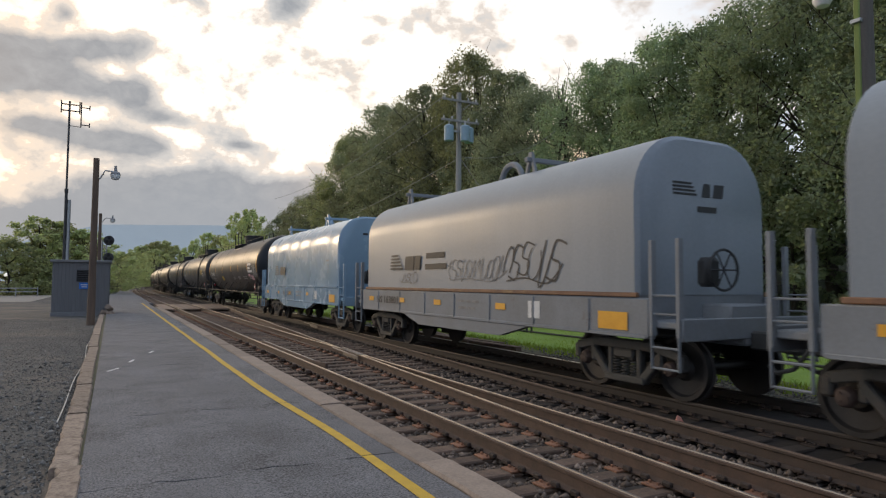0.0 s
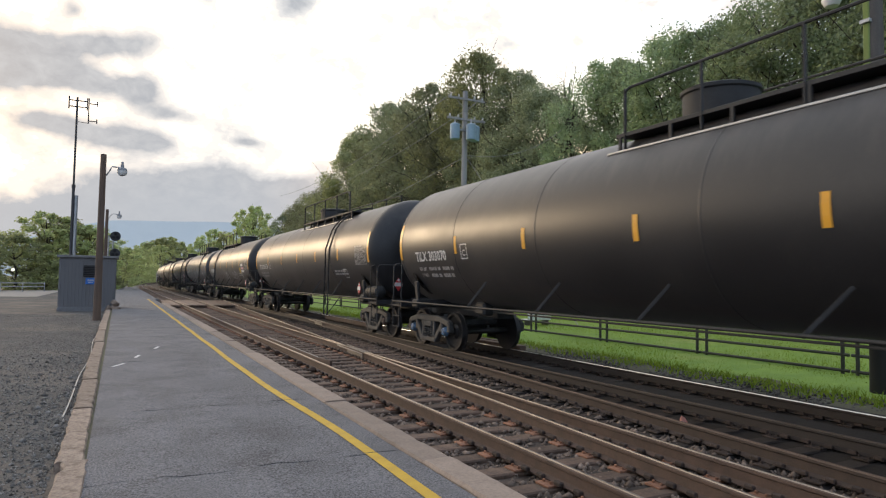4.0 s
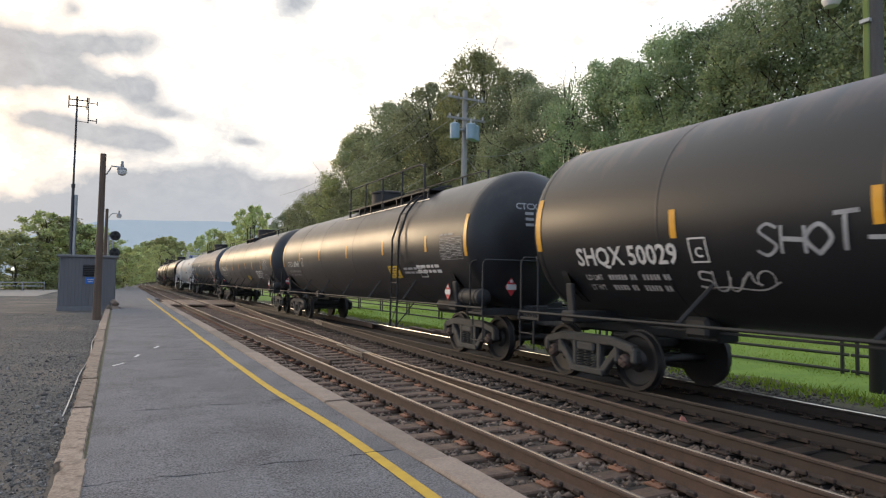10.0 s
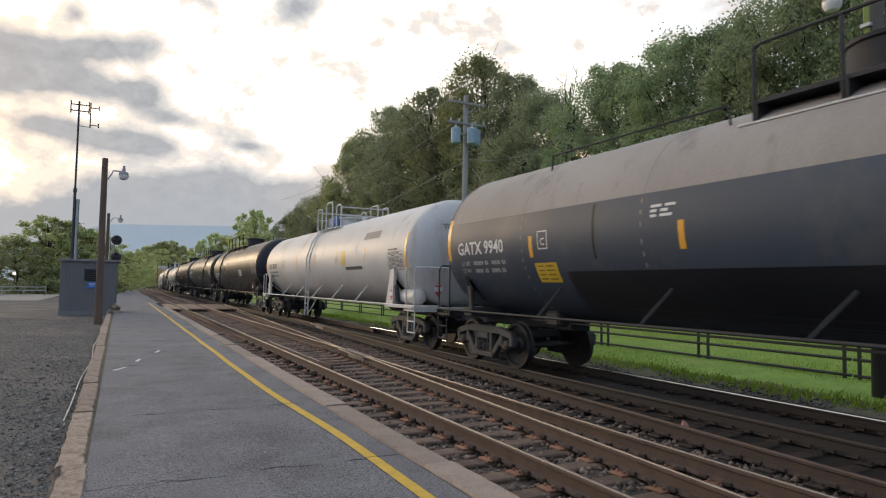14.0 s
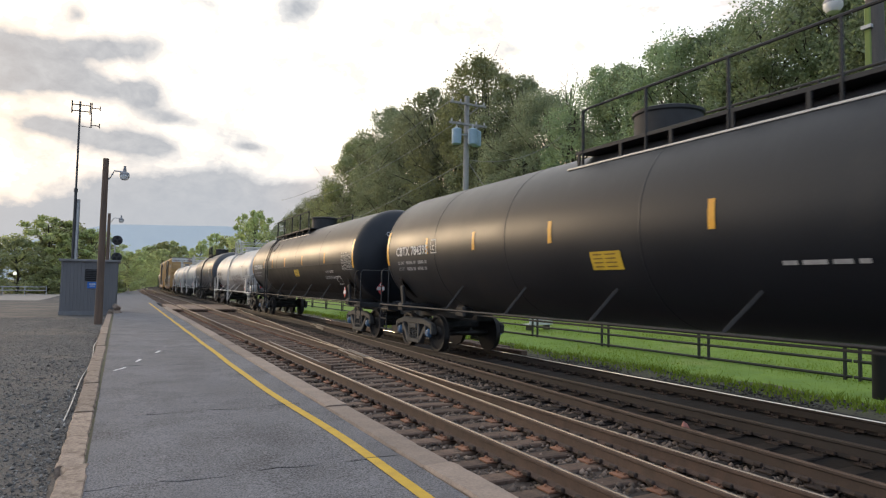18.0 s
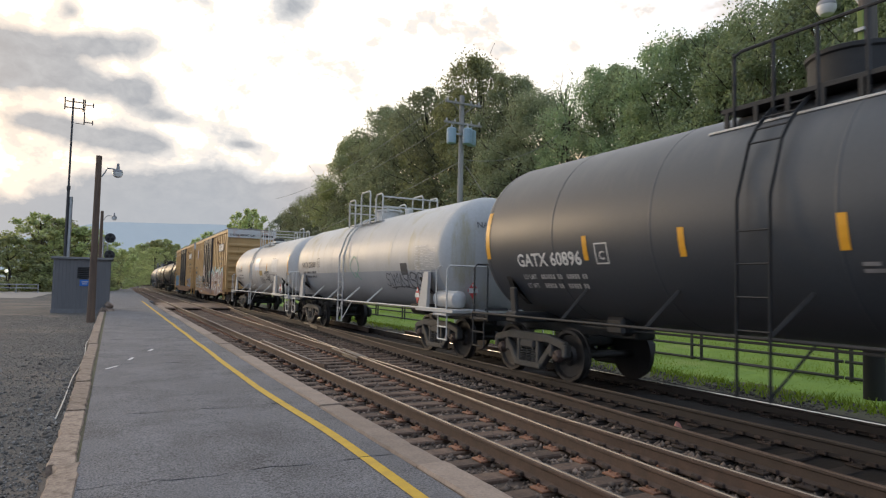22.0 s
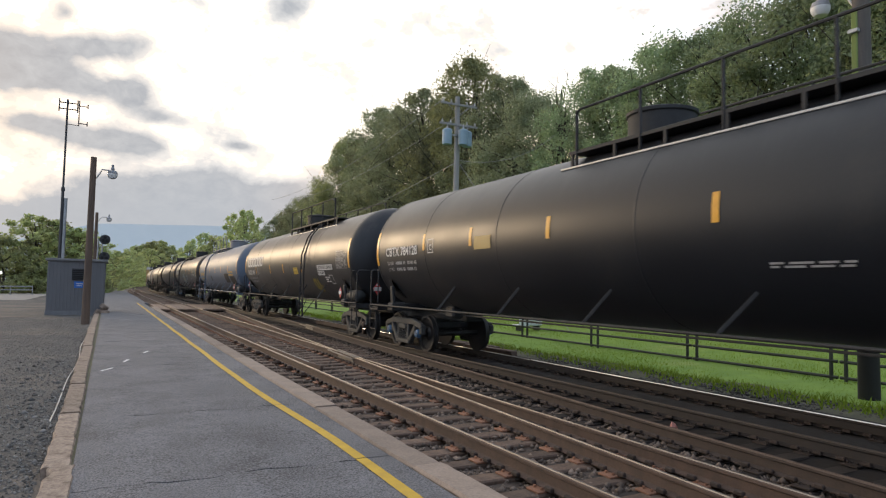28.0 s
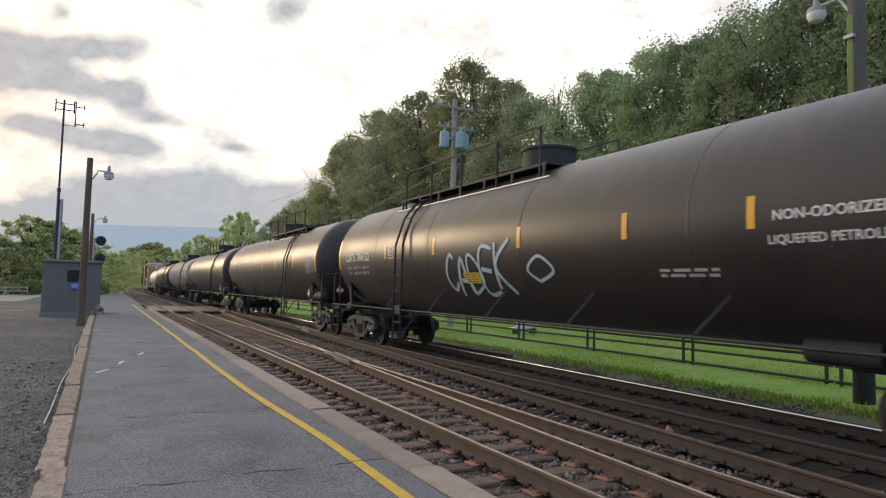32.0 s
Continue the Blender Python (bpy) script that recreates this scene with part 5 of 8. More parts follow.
    if top == "lpg":
        sg = -1 if lay == "B" else 1                   # which way round the car runs
        w0, w1 = (-1.15, 1.25) if lay == "C" else (-1.1, 5.3 if H > 7 else 1.6)
        deck_z = zt - 0.10

        def place(u):
            return -sg * u

        def walkway():
            return Kit().box((-0.74, place((w0 + w1) / 2), deck_z), (0.40, w1 - w0, 0.03), 0.005).mesh("walkway", 35)

        def toe_board():
            return Kit().box((-0.965, place((w0 + w1) / 2), deck_z - 0.005), (0.03, w1 - w0, 0.06), 0.005).mesh("toe_board", 35)

        # pale bar added for the sky's reflection along the shell
        part("shell_curb", cached(("glint", R, mid, lay, H > 7), lambda: Kit().box((-1.02, place((w0 + w1) / 2), mid + math.sqrt(R * R - 1.04) + 0.012), (0.035, w1 - w0 + 0.3, 0.035), 0.006).mesh("shell_curb", 35)), M["galv"], car, "pale steel strip standing for the sky's reflection under the walkway")
        walk_ob = part("walkway", cached(("walk", R, mid, lay, H > 7), walkway), dark, car, "steel grating walkway on the shell")
        part("toe_board", cached(("toe", R, mid, lay, H > 7), toe_board), dark, walk_ob)
        n = 3 if lay == "C" else 7
        for i in range(n):
            y = place(w0 + 0.08 + (w1 - w0 - 0.16) * i / (n - 1))
            if lay == "C":
                plate = [(-0.99, deck_z), (-0.55, deck_z), (-0.98, mid + math.sqrt(R * R - 0.96) - 0.03)]
                k = cached(("gusset", R, mid), lambda: Kit().add([(x, q, z) for q in (-0.02, 0.02) for x, z in plate], [(0, 1, 2), (5, 4, 3), (0, 1, 4, 3), (1, 2, 5, 4), (2, 0, 3, 5)]).mesh("gusset", 30))
            else:
                k = cached(("bracket", R, mid), lambda: Kit().bar((-0.96, 0, deck_z + 0.02), (-0.96, 0, mid + math.sqrt(R * R - 0.9216) - 0.02), 0.06, 0.04).mesh("bracket", 30))
            part("bracket", k, dark, walk_ob, "", Matrix.Translation((0, y, 0)))

        posts = (w0 + 0.05, 0.0, w1 - 0.1) if lay == "C" else [w0 + 0.2 + (w1 - w0 - 0.5) * i / 4 for i in range(5)]
        top_rail = zt + 0.63
        for side in (-1, 1):
            k = Kit()
            p0, p1 = posts[0], posts[-1]
            k.tube([(side * 0.99, place(p0), top_rail - 0.06), (side * 0.97, place(p0 + 0.1), top_rail), (side * 0.97, place(p1 - 0.25), top_rail), (side * 0.98, place(p1), top_rail - 0.12 if lay != "C" else top_rail)], 0.022, 6)
            rl = part("top_railing", k, dark, car, "thin steel handrail beside the housing")
            for p in posts:
                part("post", cached(("rpost", R, mid), lambda: Kit().bar((0, 0, deck_z - 0.3), (0, 0, top_rail), 0.05, 0.03).mesh("post", 30)), dark, rl, "", Matrix.Translation((side * 0.97, place(p), 0)))
        if lay == "C":
            for a, b in ((-5.4, -1.5), (2.4, 7.2)):
                part("shell_handrail", Kit().tube([(-0.9, -a, mid + R * 0.80), (-0.9, -a - 0.05, zt - 0.02), (-0.9, -b + 0.05, zt - 0.02), (-0.9, -b, mid + R * 0.80)], 0.018, 6), dark, car, "low handrail along the top of the shell")

        def dome():
            k = Kit().spin([(zt - 0.12, 0.55), (zt + 0.40, 0.55), (zt + 0.42, 0.58), (zt + 0.47, 0.58), (zt + 0.50, 0.50), (zt + 0.54, 0.05)], "z", 28)
            return k.mesh("valve_housing", 35)
        part("valve_housing", cached(("dome", R, mid), dome), dark, car, "round black valve housing", Matrix.Translation((0, place(0.1), 0)))
        part("housing_flange", cached(("flange", R, mid), lambda: Kit().spin([(zt - 0.10, 0.05), (zt - 0.10, 0.70), (zt - 0.03, 0.70), (zt - 0.03, 0.05)], "z", 28).mesh("housing_flange", 35)), dark, car, "bolted flange under the housing", Matrix.Translation((0, place(0.1), 0)))
    else:
        def cage():
            k = Kit()
            off = 0.14 if top == "gp_red" else 0.0    # three hoops a side, the middle one tallest
            for x in (-0.92, 0.92):
                for a, b, up in ((1.50, 0.92, 0.66), (0.36, -0.45, 0.80), (-0.95, -1.50, 0.60)):
                    a, b, top_z = a + off, b + off, zt + up
                    k.tube([(x, a, zt - 0.25), (x, a, top_z - 0.10), (x, a - 0.05, top_z - 0.02), (x, a - 0.12, top_z), (x, b + 0.12, top_z), (x, b + 0.05, top_z - 0.02), (x, b, top_z - 0.10), (x, b, zt - 0.25)], 0.027, 7)
            for y, up in ((1.50, 0.56), (-1.50, 0.50), (1.50, 0.26), (-1.50, 0.2)):
                k.tube([(-0.92, y + off, zt + up), (0.92, y + off, zt + up)], 0.024, 6)
            return k.mesh("dome_cage", 60)

        for x in (-0.86, -0.72, -0.58, 0.58, 0.72, 0.86):
            part("grating_board", cached("board", lambda: Kit().box((0, 0, 0), (0.10, 2.7, 0.03), 0.005).mesh("grating_board", 30)), PAINT["rail_white"], car, "", Matrix.Translation((x, 0.18, zt - 0.19)))
        if top == "gp_red":
            part("deck_plate", Kit().box((0, 0.2, zt - 0.02), (1.3, 1.9, 0.10), 0.02), PAINT["rail_white"], car, "white deck plate on the shell")
            part("valve", Kit().box((-0.35, 0.75, zt + 0.14), (0.18, 0.18, 0.22), 0.04), PAINT["red"], car, "red valve handle")
            part("valve", Kit().box((-0.3, 0.1, zt + 0.12), (0.5, 0.4, 0.18), 0.05), PAINT["truck"], car, "dark valve body")
        else:
            part("manway", cached(("manway", R, mid), lambda: Kit().spin([(zt - 0.2, 0.42), (zt + 0.22, 0.42), (zt + 0.24, 0.50), (zt + 0.28, 0.50), (zt + 0.31, 0.3), (zt + 0.32, 0.03)], "z", 24, (0, 0.2, 0)).mesh("manway", 35)), PAINT["rail_white"], car, "round bolted manway")
            for i in range(6):
                part("bolt", cached("bolt", lambda: Kit().box((0, 0, 0), (0.06, 0.06, 0.12), 0.01).mesh("bolt", 30)), PAINT["rail_white"], car, "", Matrix.Translation((0.48 * math.cos(i * 1.047), 0.2 + 0.48 * math.sin(i * 1.047), zt + 0.25)))
            part("valve", cached(("gpv", R, mid), lambda: Kit().spin([(zt - 0.1, 0.12), (zt + 0.25, 0.12), (zt + 0.3, 0.05)], "z", 12, (0.3, -0.7, 0)).mesh("valve", 35)), PAINT["rail_white"], car, "white safety valve")
        part("dome_cage", cached(("cage", R, mid, top), cage), PAINT["rail_white"], car, "white pipe safety cage on the dome")
        if top == "gp_blue":
            part("valve_housing", cached(("bluebox", R), lambda: Kit().box((-0.3, 0.55, zt + 0.12), (0.7, 0.9, 0.4), 0.06).mesh("valve_housing", 35)), PAINT["cloth_blue"], car, "blue painted valve housing")
    has_ladder = lay != "C" if top == "lpg" else ladder
    if has_ladder:
        if lad_u is None:
            lad_u = (4.7 if lay == "A" else -4.2) if H > 7 else -0.2

        def lad():
            k = Kit()
            for i in range(7):
                a0, a1 = radians(150 - 22 * 0 - i * 8), radians(150 - (i + 1) * 8)
                for s in (-1, 1):
                    p = [((R + 0.10) * math.cos(a), s * 0.21, mid + (R + 0.10) * math.sin(a)) for a in (a0, a1)]
                    k.bar(p[0], p[1], 0.05, 0.014, 0.003)
                k.tube([((R + 0.10) * math.cos(a0), -0.21, mid + (R + 0.10) * math.sin(a0)), ((R + 0.10) * math.cos(a0), 0.21, mid + (R + 0.10) * math.sin(a0))], 0.012, 5)
            a0 = radians(150)
            top_x, top_z = (R + 0.10) * math.cos(a0), mid + (R + 0.10) * math.sin(a0)
            q = ladder_kit(-R - 0.12, 0.45, -R - 0.10, mid + 0.15, 0, 0.42, 0.37)
            k.add(q.v, q.f)
            q = ladder_kit(-R - 0.10, mid + 0.15, top_x, top_z, 0, 0.42, 0.37)
            k.add(q.v, q.f)
            for s in (-1, 1):
                k.bar((-R - 0.12, s * 0.21, 0.5), (-1.3, s * 0.5, 1.1), 0.03, 0.012)
            return k.mesh("ladder", 35)
        part("ladder", cached(("lad", R, mid), lad), rail_mat, car, "steel side ladder", Matrix.Translation((0, -lad_u, 0)))
    # markings on the platform side: u runs from the far end (-H) to the near end (H)
    if strips:
        tallm = cached(("tall", R, mid, tall), lambda: skin.patch(0, mid + 0.06, 0.13, tall).mesh("reflector", 0))
        low = cached(("low", R, mid, strip_z), lambda: skin.patch(0, strip_z, 0.105, 0.38).mesh("reflector", 0))
        for u in (-H + 0.03, H - 0.03):
            part("reflector", tallm, PAINT["strip"], car, "tall yellow reflector strip", Matrix.Translation((0, -u, 0)))
        for u in strip_u:
            part("reflector", low, PAINT["strip"], car, "", Matrix.Translation((0, -u, 0)))
    if mark:
        mw = mark_w or 0.165 * len(mark)
        part("lettering", skin.word(mark, -H + mark_u, mid + mark_v, mark_size, width=mw), PAINT[mark_paint], car, "painted reporting mark")
        k, small = Kit(), PAINT["mark_mid" if mark_paint == "mark_white" else mark_paint]
        for row, (text, groups) in enumerate((("LD LMT", ((6, 2), (5, 2))), ("LT WT", ((5, 2), (5, 2))))):
            v, u = mid + mark_v - 0.225 - 0.155 * row, -H + mark_u + 0.06
            part("lettering", skin.word(text, u, v, 0.115, 0.011), small, car, "small stencilled words")
            u += 0.52
            for a, b in groups:                       # weights that cannot be read: one small bar a figure
                for n in range(a + b):
                    skin.patch(u + 0.03, v + 0.04, 0.046, 0.078, 0.0128, 0, k, 1)
                    u += 0.066 + (0.06 if n == a - 1 else 0)
                u += 0.12
        part("small_print", k, small, car, "rows of small stencilled weights")
        box_u = (strip_u[0] if strips else -H + mark_u + mw) + 0.36
        if plate:
            part("plate_box", ring_frame(skin, box_u, mid + mark_v + 0.16, 0.26, 0.30, 0.022), PAINT["mark_white" if mark_paint == "mark_white" else mark_paint], car, "small outlined stencil square")
            part("lettering", skin.word("C", box_u - 0.06, mid + mark_v + 0.07, 0.18), PAINT["mark_white" if mark_paint == "mark_white" else mark_paint], car, "plate letter")
    if table:
        part("data_table", cached(("table", round(L, 1), R, mid, table_u, table_v), lambda: table_panel(skin, table_u or H - 0.7, table_v or mid - 0.2, 1.02, 0.48).mesh("data_table", 0)), PAINT["mark_mid" if paint not in ("white", "offwhite") else "mark_black"], car, "ruled white inspection table")
    if notice:
        k = bars(skin, H - 3.5, mid - 0.62, (0.22, 0.3, 0.18, 0.26), 0.05)
        bars(skin, H - 3.5, mid - 0.72, (0.34, 0.2, 0.36, 0.24), 0.05, k)
        part("notice", k, PAINT["mark_mid"], car, "two lines of white stencil")
        part("stencil_frame", ring_frame(skin, H - 2.4, mid - 0.70, 0.34, 0.26, 0.022), PAINT["mark_white"], car, "outlined stencil box")
    if bracket is not None:
        for u in (bracket, -H + 0.7):
            k = Kit().add([(x, -u + dy, z) for x in (-1.46, -1.38) for dy, z in ((0.26, 1.08), (-0.22, 1.08), (-0.30, mid - 0.42), (-0.05, mid - 0.42))], [(0, 1, 2, 3), (7, 6, 5, 4), (0, 1, 5, 4), (1, 2, 6, 5), (2, 3, 7, 6), (3, 0, 4, 7)])
            part("bolster_web", k, P, car, "leaning painted bolster plate")
        ru = bracket + 0.75
        part("air_reservoir", Kit().spin([(-0.56, 0.02), (-0.53, 0.14), (-0.46, 0.20), (0.46, 0.20), (0.53, 0.14), (0.56, 0.02)], "y", 20, (-1.12, -ru, 1.34)), P, car, "painted air reservoir on the end deck")
        part("deck_plate", Kit().box((-1.1, -ru + 0.1, 1.09), (0.8, 1.9, 0.08), 0.01), P, car, "side deck plate")
    placard(car, -1.45, -(placard_u or H - (0.63 if lay == "C" else 0.92)), 1.41)
    if bracket is None and reservoir:
        tank = part("air_reservoir", cached("reservoir", lambda: Kit().spin([(-0.48, 0.02), (-0.46, 0.12), (-0.40, 0.18), (0.40, 0.18), (0.46, 0.12), (0.48, 0.02)], "y", 20, (-1.2, 0, 1.32)).mesh("air_reservoir", 35)), PAINT["under"], car, "dark air reservoir on the end deck", Matrix.Translation((0, -H + 0.2, 0)))
        for q in (-0.25, 0.25):
            part("strap", cached("strap", lambda: Kit().spin([(-0.025, 0.184), (-0.025, 0.192), (0.025, 0.192), (0.025, 0.184)], "y", 20, (-1.2, 0, 1.32), True).box((-1.2, 0, 1.11), (0.3, 0.05, 0.06), 0.005).mesh("strap", 35)), PAINT["truck"], tank, "", Matrix.Translation((0, q, 0)))
    placard(car, -0.85, -E - 0.08, 1.55, "end")
    if end_mark:
        paint_end = PAINT["mark_mid" if paint not in ("white", "offwhite") else "mark_grey"]

        def on_head(x, z):
            return (x, -H - HEAD * math.sqrt(max(0.05, 1 - (x * x + (z - mid) ** 2) / (R * R))) - 0.012, z)

        if mark:
            vs, fs = letters(mark, 0.19)
            part("end_lettering", Kit().add([on_head(x - 0.62, mid + 0.62 + z) for x, z, _ in vs], fs), paint_end, car, "stencilled mark on the tank end")
        for i, ws in enumerate(((0.2, 0.3, 0.12), (0.2, 0.34, 0.12), (0.2, 0.26))):
            k = Kit()
            x, z = -0.42, mid + 0.50 - 0.12 * i
            for w in ws:
                k.add([on_head(x + a, z + b) for a, b in ((0, 0), (w / 2, 0), (w, 0), (w, 0.06), (w / 2, 0.06), (0, 0.06))], [(0, 1, 4, 5), (1, 2, 3, 4)])
                x += w + 0.06
            part("end_stencil", k, paint_end, car, "small print on the tank end")
    if extra:
        extra(car, skin, H, mid, R)
    return car


def tags(*rows):
    """Sprayed scrawls: rows of (share of the length from the far end, height off the middle, width, height, seed, paint, line)."""
    def put(car, skin, H, mid, R):
        for share, dv, w, h, seed, paint, line in rows:
            part("graffiti", skin.scrawl(-H + 2 * H * share, mid + dv, w, h, seed, line, max(3, w / 0.21)), PAINT[paint], car, "sprayed scrawl")
    return put


def panels(*rows):
    """Plain panels: rows of (share from the far end, height off the middle, width, height, paint)."""
    def put(car, skin, H, mid, R):
        for share, dv, w, h, paint in rows:
            part("panel", skin.patch(-H + 2 * H * share, mid + dv, w, h, 0.007), PAINT[paint], car, "painted panel on the shell")
    return put


def words(*rows):
    def put(car, skin, H, mid, R):
        for share, dv, size, paint, text in rows:
            part("lettering", skin.word(text, -H + 2 * H * share, mid + dv, size), PAINT[paint], car, "painted lettering")
    return put


def signs(*rows):
    """Black words on a white strip: rows of (left end u, height, letter size, width, text)."""
    def put(car, skin, H, mid, R):
        for u, v, size, width, text in rows:
            b = part("sign_strip", skin.patch(u + width / 2, v + size * 0.33, width + 0.08, size * 1.15, 0.0095), PAINT["mark_white"], car, "white strip behind the words")
            part("lettering", skin.word(text, u, v, size, 0.012, width), PAINT["mark_black"], b, "black words")
    return put


def sprayed(*rows):
    """Hand-sprayed letters: rows of (left end u, height, width, letter height, seed, paint, line, text)."""
    def put(car, skin, H, mid, R):
        for u, v, w, h, seed, paint, line, text in rows:
            part("graffiti", hand(skin, text, u, v, w, h, seed, line), PAINT[paint], car, "sprayed letters")
    return put


def panels_at(*rows):
    """Plain panels: rows of (middle u, height, width, height, paint)."""
    def put(car, skin, H, mid, R):
        for i, (u, v, w, h, paint) in enumerate(rows):
            lift = (0.0060 + 0.0009 * i if paint in ("patch_tan", "patch_dim", "patch_grey_dim", "patch_black", "patch_blue", "black") else 0.0108) + 0.0003 * i
            part("panel", skin.patch(u, v, w, h, lift), PAINT[paint], car, "yellow notice panel" if paint == "panel_yellow" else "painted panel on the shell")
            if paint == "panel_yellow":
                k = Kit()
                for i in range(4):
                    bars(skin, u - w * 0.4, v - h * 0.33 + i * h * 0.22, (w * 0.3, w * 0.35), h * 0.07, k)
                part("small_print", k, PAINT["mark_brown"], car, "dark lines of small print")
    return put


def lines_at(*rows):
    """Rows of small unreadable print: (left end u, height, total width, line height, lines, paint)."""
    def put(car, skin, H, mid, R):
        r = random.Random(9)
        for u, v, w, h, n, paint in rows:
            k = Kit()
            for i in range(n):
                ws, x = [], 0.0
                while x < w * (0.8 + 0.2 * r.random()):
                    ws.append(0.1 + 0.2 * r.random())
                    x += ws[-1] + 0.06
                bars(skin, u, v - i * h * 1.7, ws, h, k)
            part("small_print", k, PAINT[paint], car, "rows of small stencilled print")
    return put


def both(*fs):
    def put(*a):
        for f in fs:
            f(*a)
    return put


def coil_car(label, s0, s1, hood, frame_paint, seed, blue=False, scrawl=False):
    """A covered coil car whose hood reaches from s0 to s1."""
    H = (s1 - s0) / 2
    car = thing("coil_car", label, "coil car", group="coil cars of the train")
    CARS.append((car, (s0 + s1) / 2))
    hw, z0, z1, rr = 1.40, 1.50, 3.90, 0.95
    sec = [(-hw, z0), (-hw, z0 + 0.45), (-hw, z0 + 0.9)] + [(-hw + rr + rr * math.cos(radians(a)), z1 - rr + rr * math.sin(radians(a))) for a in range(180, 89, -10)] + [(hw - rr + rr * math.cos(radians(a)), z1 - rr + rr * math.sin(radians(a))) for a in range(90, -1, -10)] + [(hw, z0 + 0.9), (hw, z0 + 0.45), (hw, z0)]
    k = Kit()
    n = len(sec)
    r = random.Random(seed)
    ys = [-H, -H + 0.06] + frange(-H + 0.5, H - 0.5, 0.35 if blue else 0.7) + [H - 0.06, H]
    for i, y in enumerate(ys):
        pull = 0.06 if i in (0, len(ys) - 1) else 0.0
        for j, (x, z) in enumerate(sec):
            dent = ((r.random() - 0.5) * 0.016 + 0.026 * math.sin(y * 3.3 + 0.35 * j + math.sin(y)) if blue else (r.random() - 0.5) * 0.010) if 1 < i < len(ys) - 2 and 0 < j < n - 1 else 0
            k.v.append((x * (1 - pull / 1.4) + dent, y, z - (pull if z > 2 else 0)))
    for i in range(len(ys) - 1):
        k.f += [(i * n + j, i * n + j + 1, (i + 1) * n + j + 1, (i + 1) * n + j) for j in range(n - 1)]
    k.f += [tuple(range(n)), tuple((len(ys) - 1) * n + j for j in range(n))]
    part("hood", k.mesh("hood", 40), PAINT[hood], car, "rounded removable coil hood")
    k = Kit()
    for s in (-1, 1):
        k.box((s * 1.42, 0, 1.50), (0.07, 2 * H + 0.05, 0.07), 0.012)
    part("hood_rim", k, PAINT["coil_blue" if blue else "box_sill"], car, "rim under the hood")
    bow = PAINT["coil_blue" if blue else "coil_frame"]
    for u in (-4.1, 1.7):                            # lifting beams on inverted-V feet across the roof
        for x in (-0.62, 0.62):
            part("lifting_foot", cached("lift_foot", lambda: Kit().prism([(-0.20, 0.0), (-0.12, 0.0), (0.0, 0.40), (0.12, 0.0), (0.20, 0.0), (0.05, 0.50), (-0.05, 0.50)], -0.03, 0.03, "x").mesh("lifting_foot", 30)), bow, car, "", Matrix.Translation((x, -u, z1 - 0.10)))
        part("lifting_beam", cached("lift_beam", lambda: Kit().box((0, 0, 0), (1.5, 0.10, 0.09), 0.01).mesh("lifting_beam", 30)), bow, car, "flat lifting beam across the hood roof", Matrix.Translation((0, -u, z1 + 0.24)))
    part("guide_arch", Kit().tube([(-0.15, -0.3 + 0.42 * math.cos(i * 0.3927), z1 + 0.0 + 0.42 * math.sin(i * 0.3927)) for i in range(9)], 0.07, 8), bow, car, "half-round guide arch on the roof")
    hm = Skin(x=-hw)
    E = H + 0.84
    k = Kit()
    for s in (-1, 1):
        k.box((s * 1.40, 0, 1.18), (0.10, 2 * H + 0.5, 0.56), 0.02)
        k.box((s * 1.36, 0, 0.92), (0.20, 2 * H + 0.4, 0.06), 0.01)
        k.add([(s * 1.44, q * (H - 2.6), 0.90) for q in (-1, 1)] + [(s * 1.44, q * (H - 3.6), 0.66) for q in (1, -1)] + [(s * 1.30, q * (H - 2.6), 0.90) for q in (-1, 1)] + [(s * 1.30, q * (H - 3.6), 0.66) for q in (1, -1)],
              [(0, 1, 2, 3), (4, 5, 6, 7), (0, 1, 5, 4), (1, 2, 6, 5), (2, 3, 7, 6), (3, 0, 4, 7)])
        for i in range(7):
            k.box((s * 1.455, -H + 1.0 + (2 * H - 2) * i / 6, 1.18), (0.03, 0.06, 0.50), 0.008)
    k.box((0, 0, 0.98), (0.5, 2 * E, 0.36), 0.03)
    for q in (-1, 1):
        k.box((0, q * (E - 0.45), 1.10), (2.8, 0.9, 0.10), 0.02).box((0, q * (E - 0.02), 1.05), (2.9, 0.06, 0.30), 0.015).box((0, q * (H - 0.4), 1.05), (2.6, 0.5, 0.34), 0.03)
        k.box((0, q * (H - 0.05), 1.32), (2.72, 0.08, 0.42), 0.01).box((0, q * (E - 0.30), 1.26), (0.9, 0.5, 0.24), 0.03)
    part("frame", k, PAINT[frame_paint], car, "riveted side sills and end decks")
    for q in (-1, 1):
        for s in (-1, 1):
            k = Kit()
            for y in (0.05, 0.52):
                k.bar((s * 1.44, q * (E - y), 0.95), (s * 1.44, q * (E - y), 2.26), 0.09, 0.06)
                k.bar((s * 1.46, q * (E - y), 0.50), (s * 1.46, q * (E - y), 0.98), 0.05, 0.02)
            for z in (0.52, 0.80):
                k.tube([(s * 1.46, q * (E - 0.05), z), (s * 1.46, q * (E - 0.52), z)], 0.018, 6)
            for z in (1.25, 1.5):
                k.tube([(s * 1.45, q * (E - 0.05), z), (s * 1.45, q * (E - 0.52), z)], 0.016, 6)
            part("corner_post", k, PAINT[frame_paint], car, "corner posts with step rungs")
        part("coupler", TRUCK["coupler"], PAINT["truck"], car, "cast knuckle coupler", pose(0, q * (E + 0.36), 0.88, 0, 0, 0 if q < 0 else 180))
        add_truck(car, q * (H - 0.65))
    k = Kit()
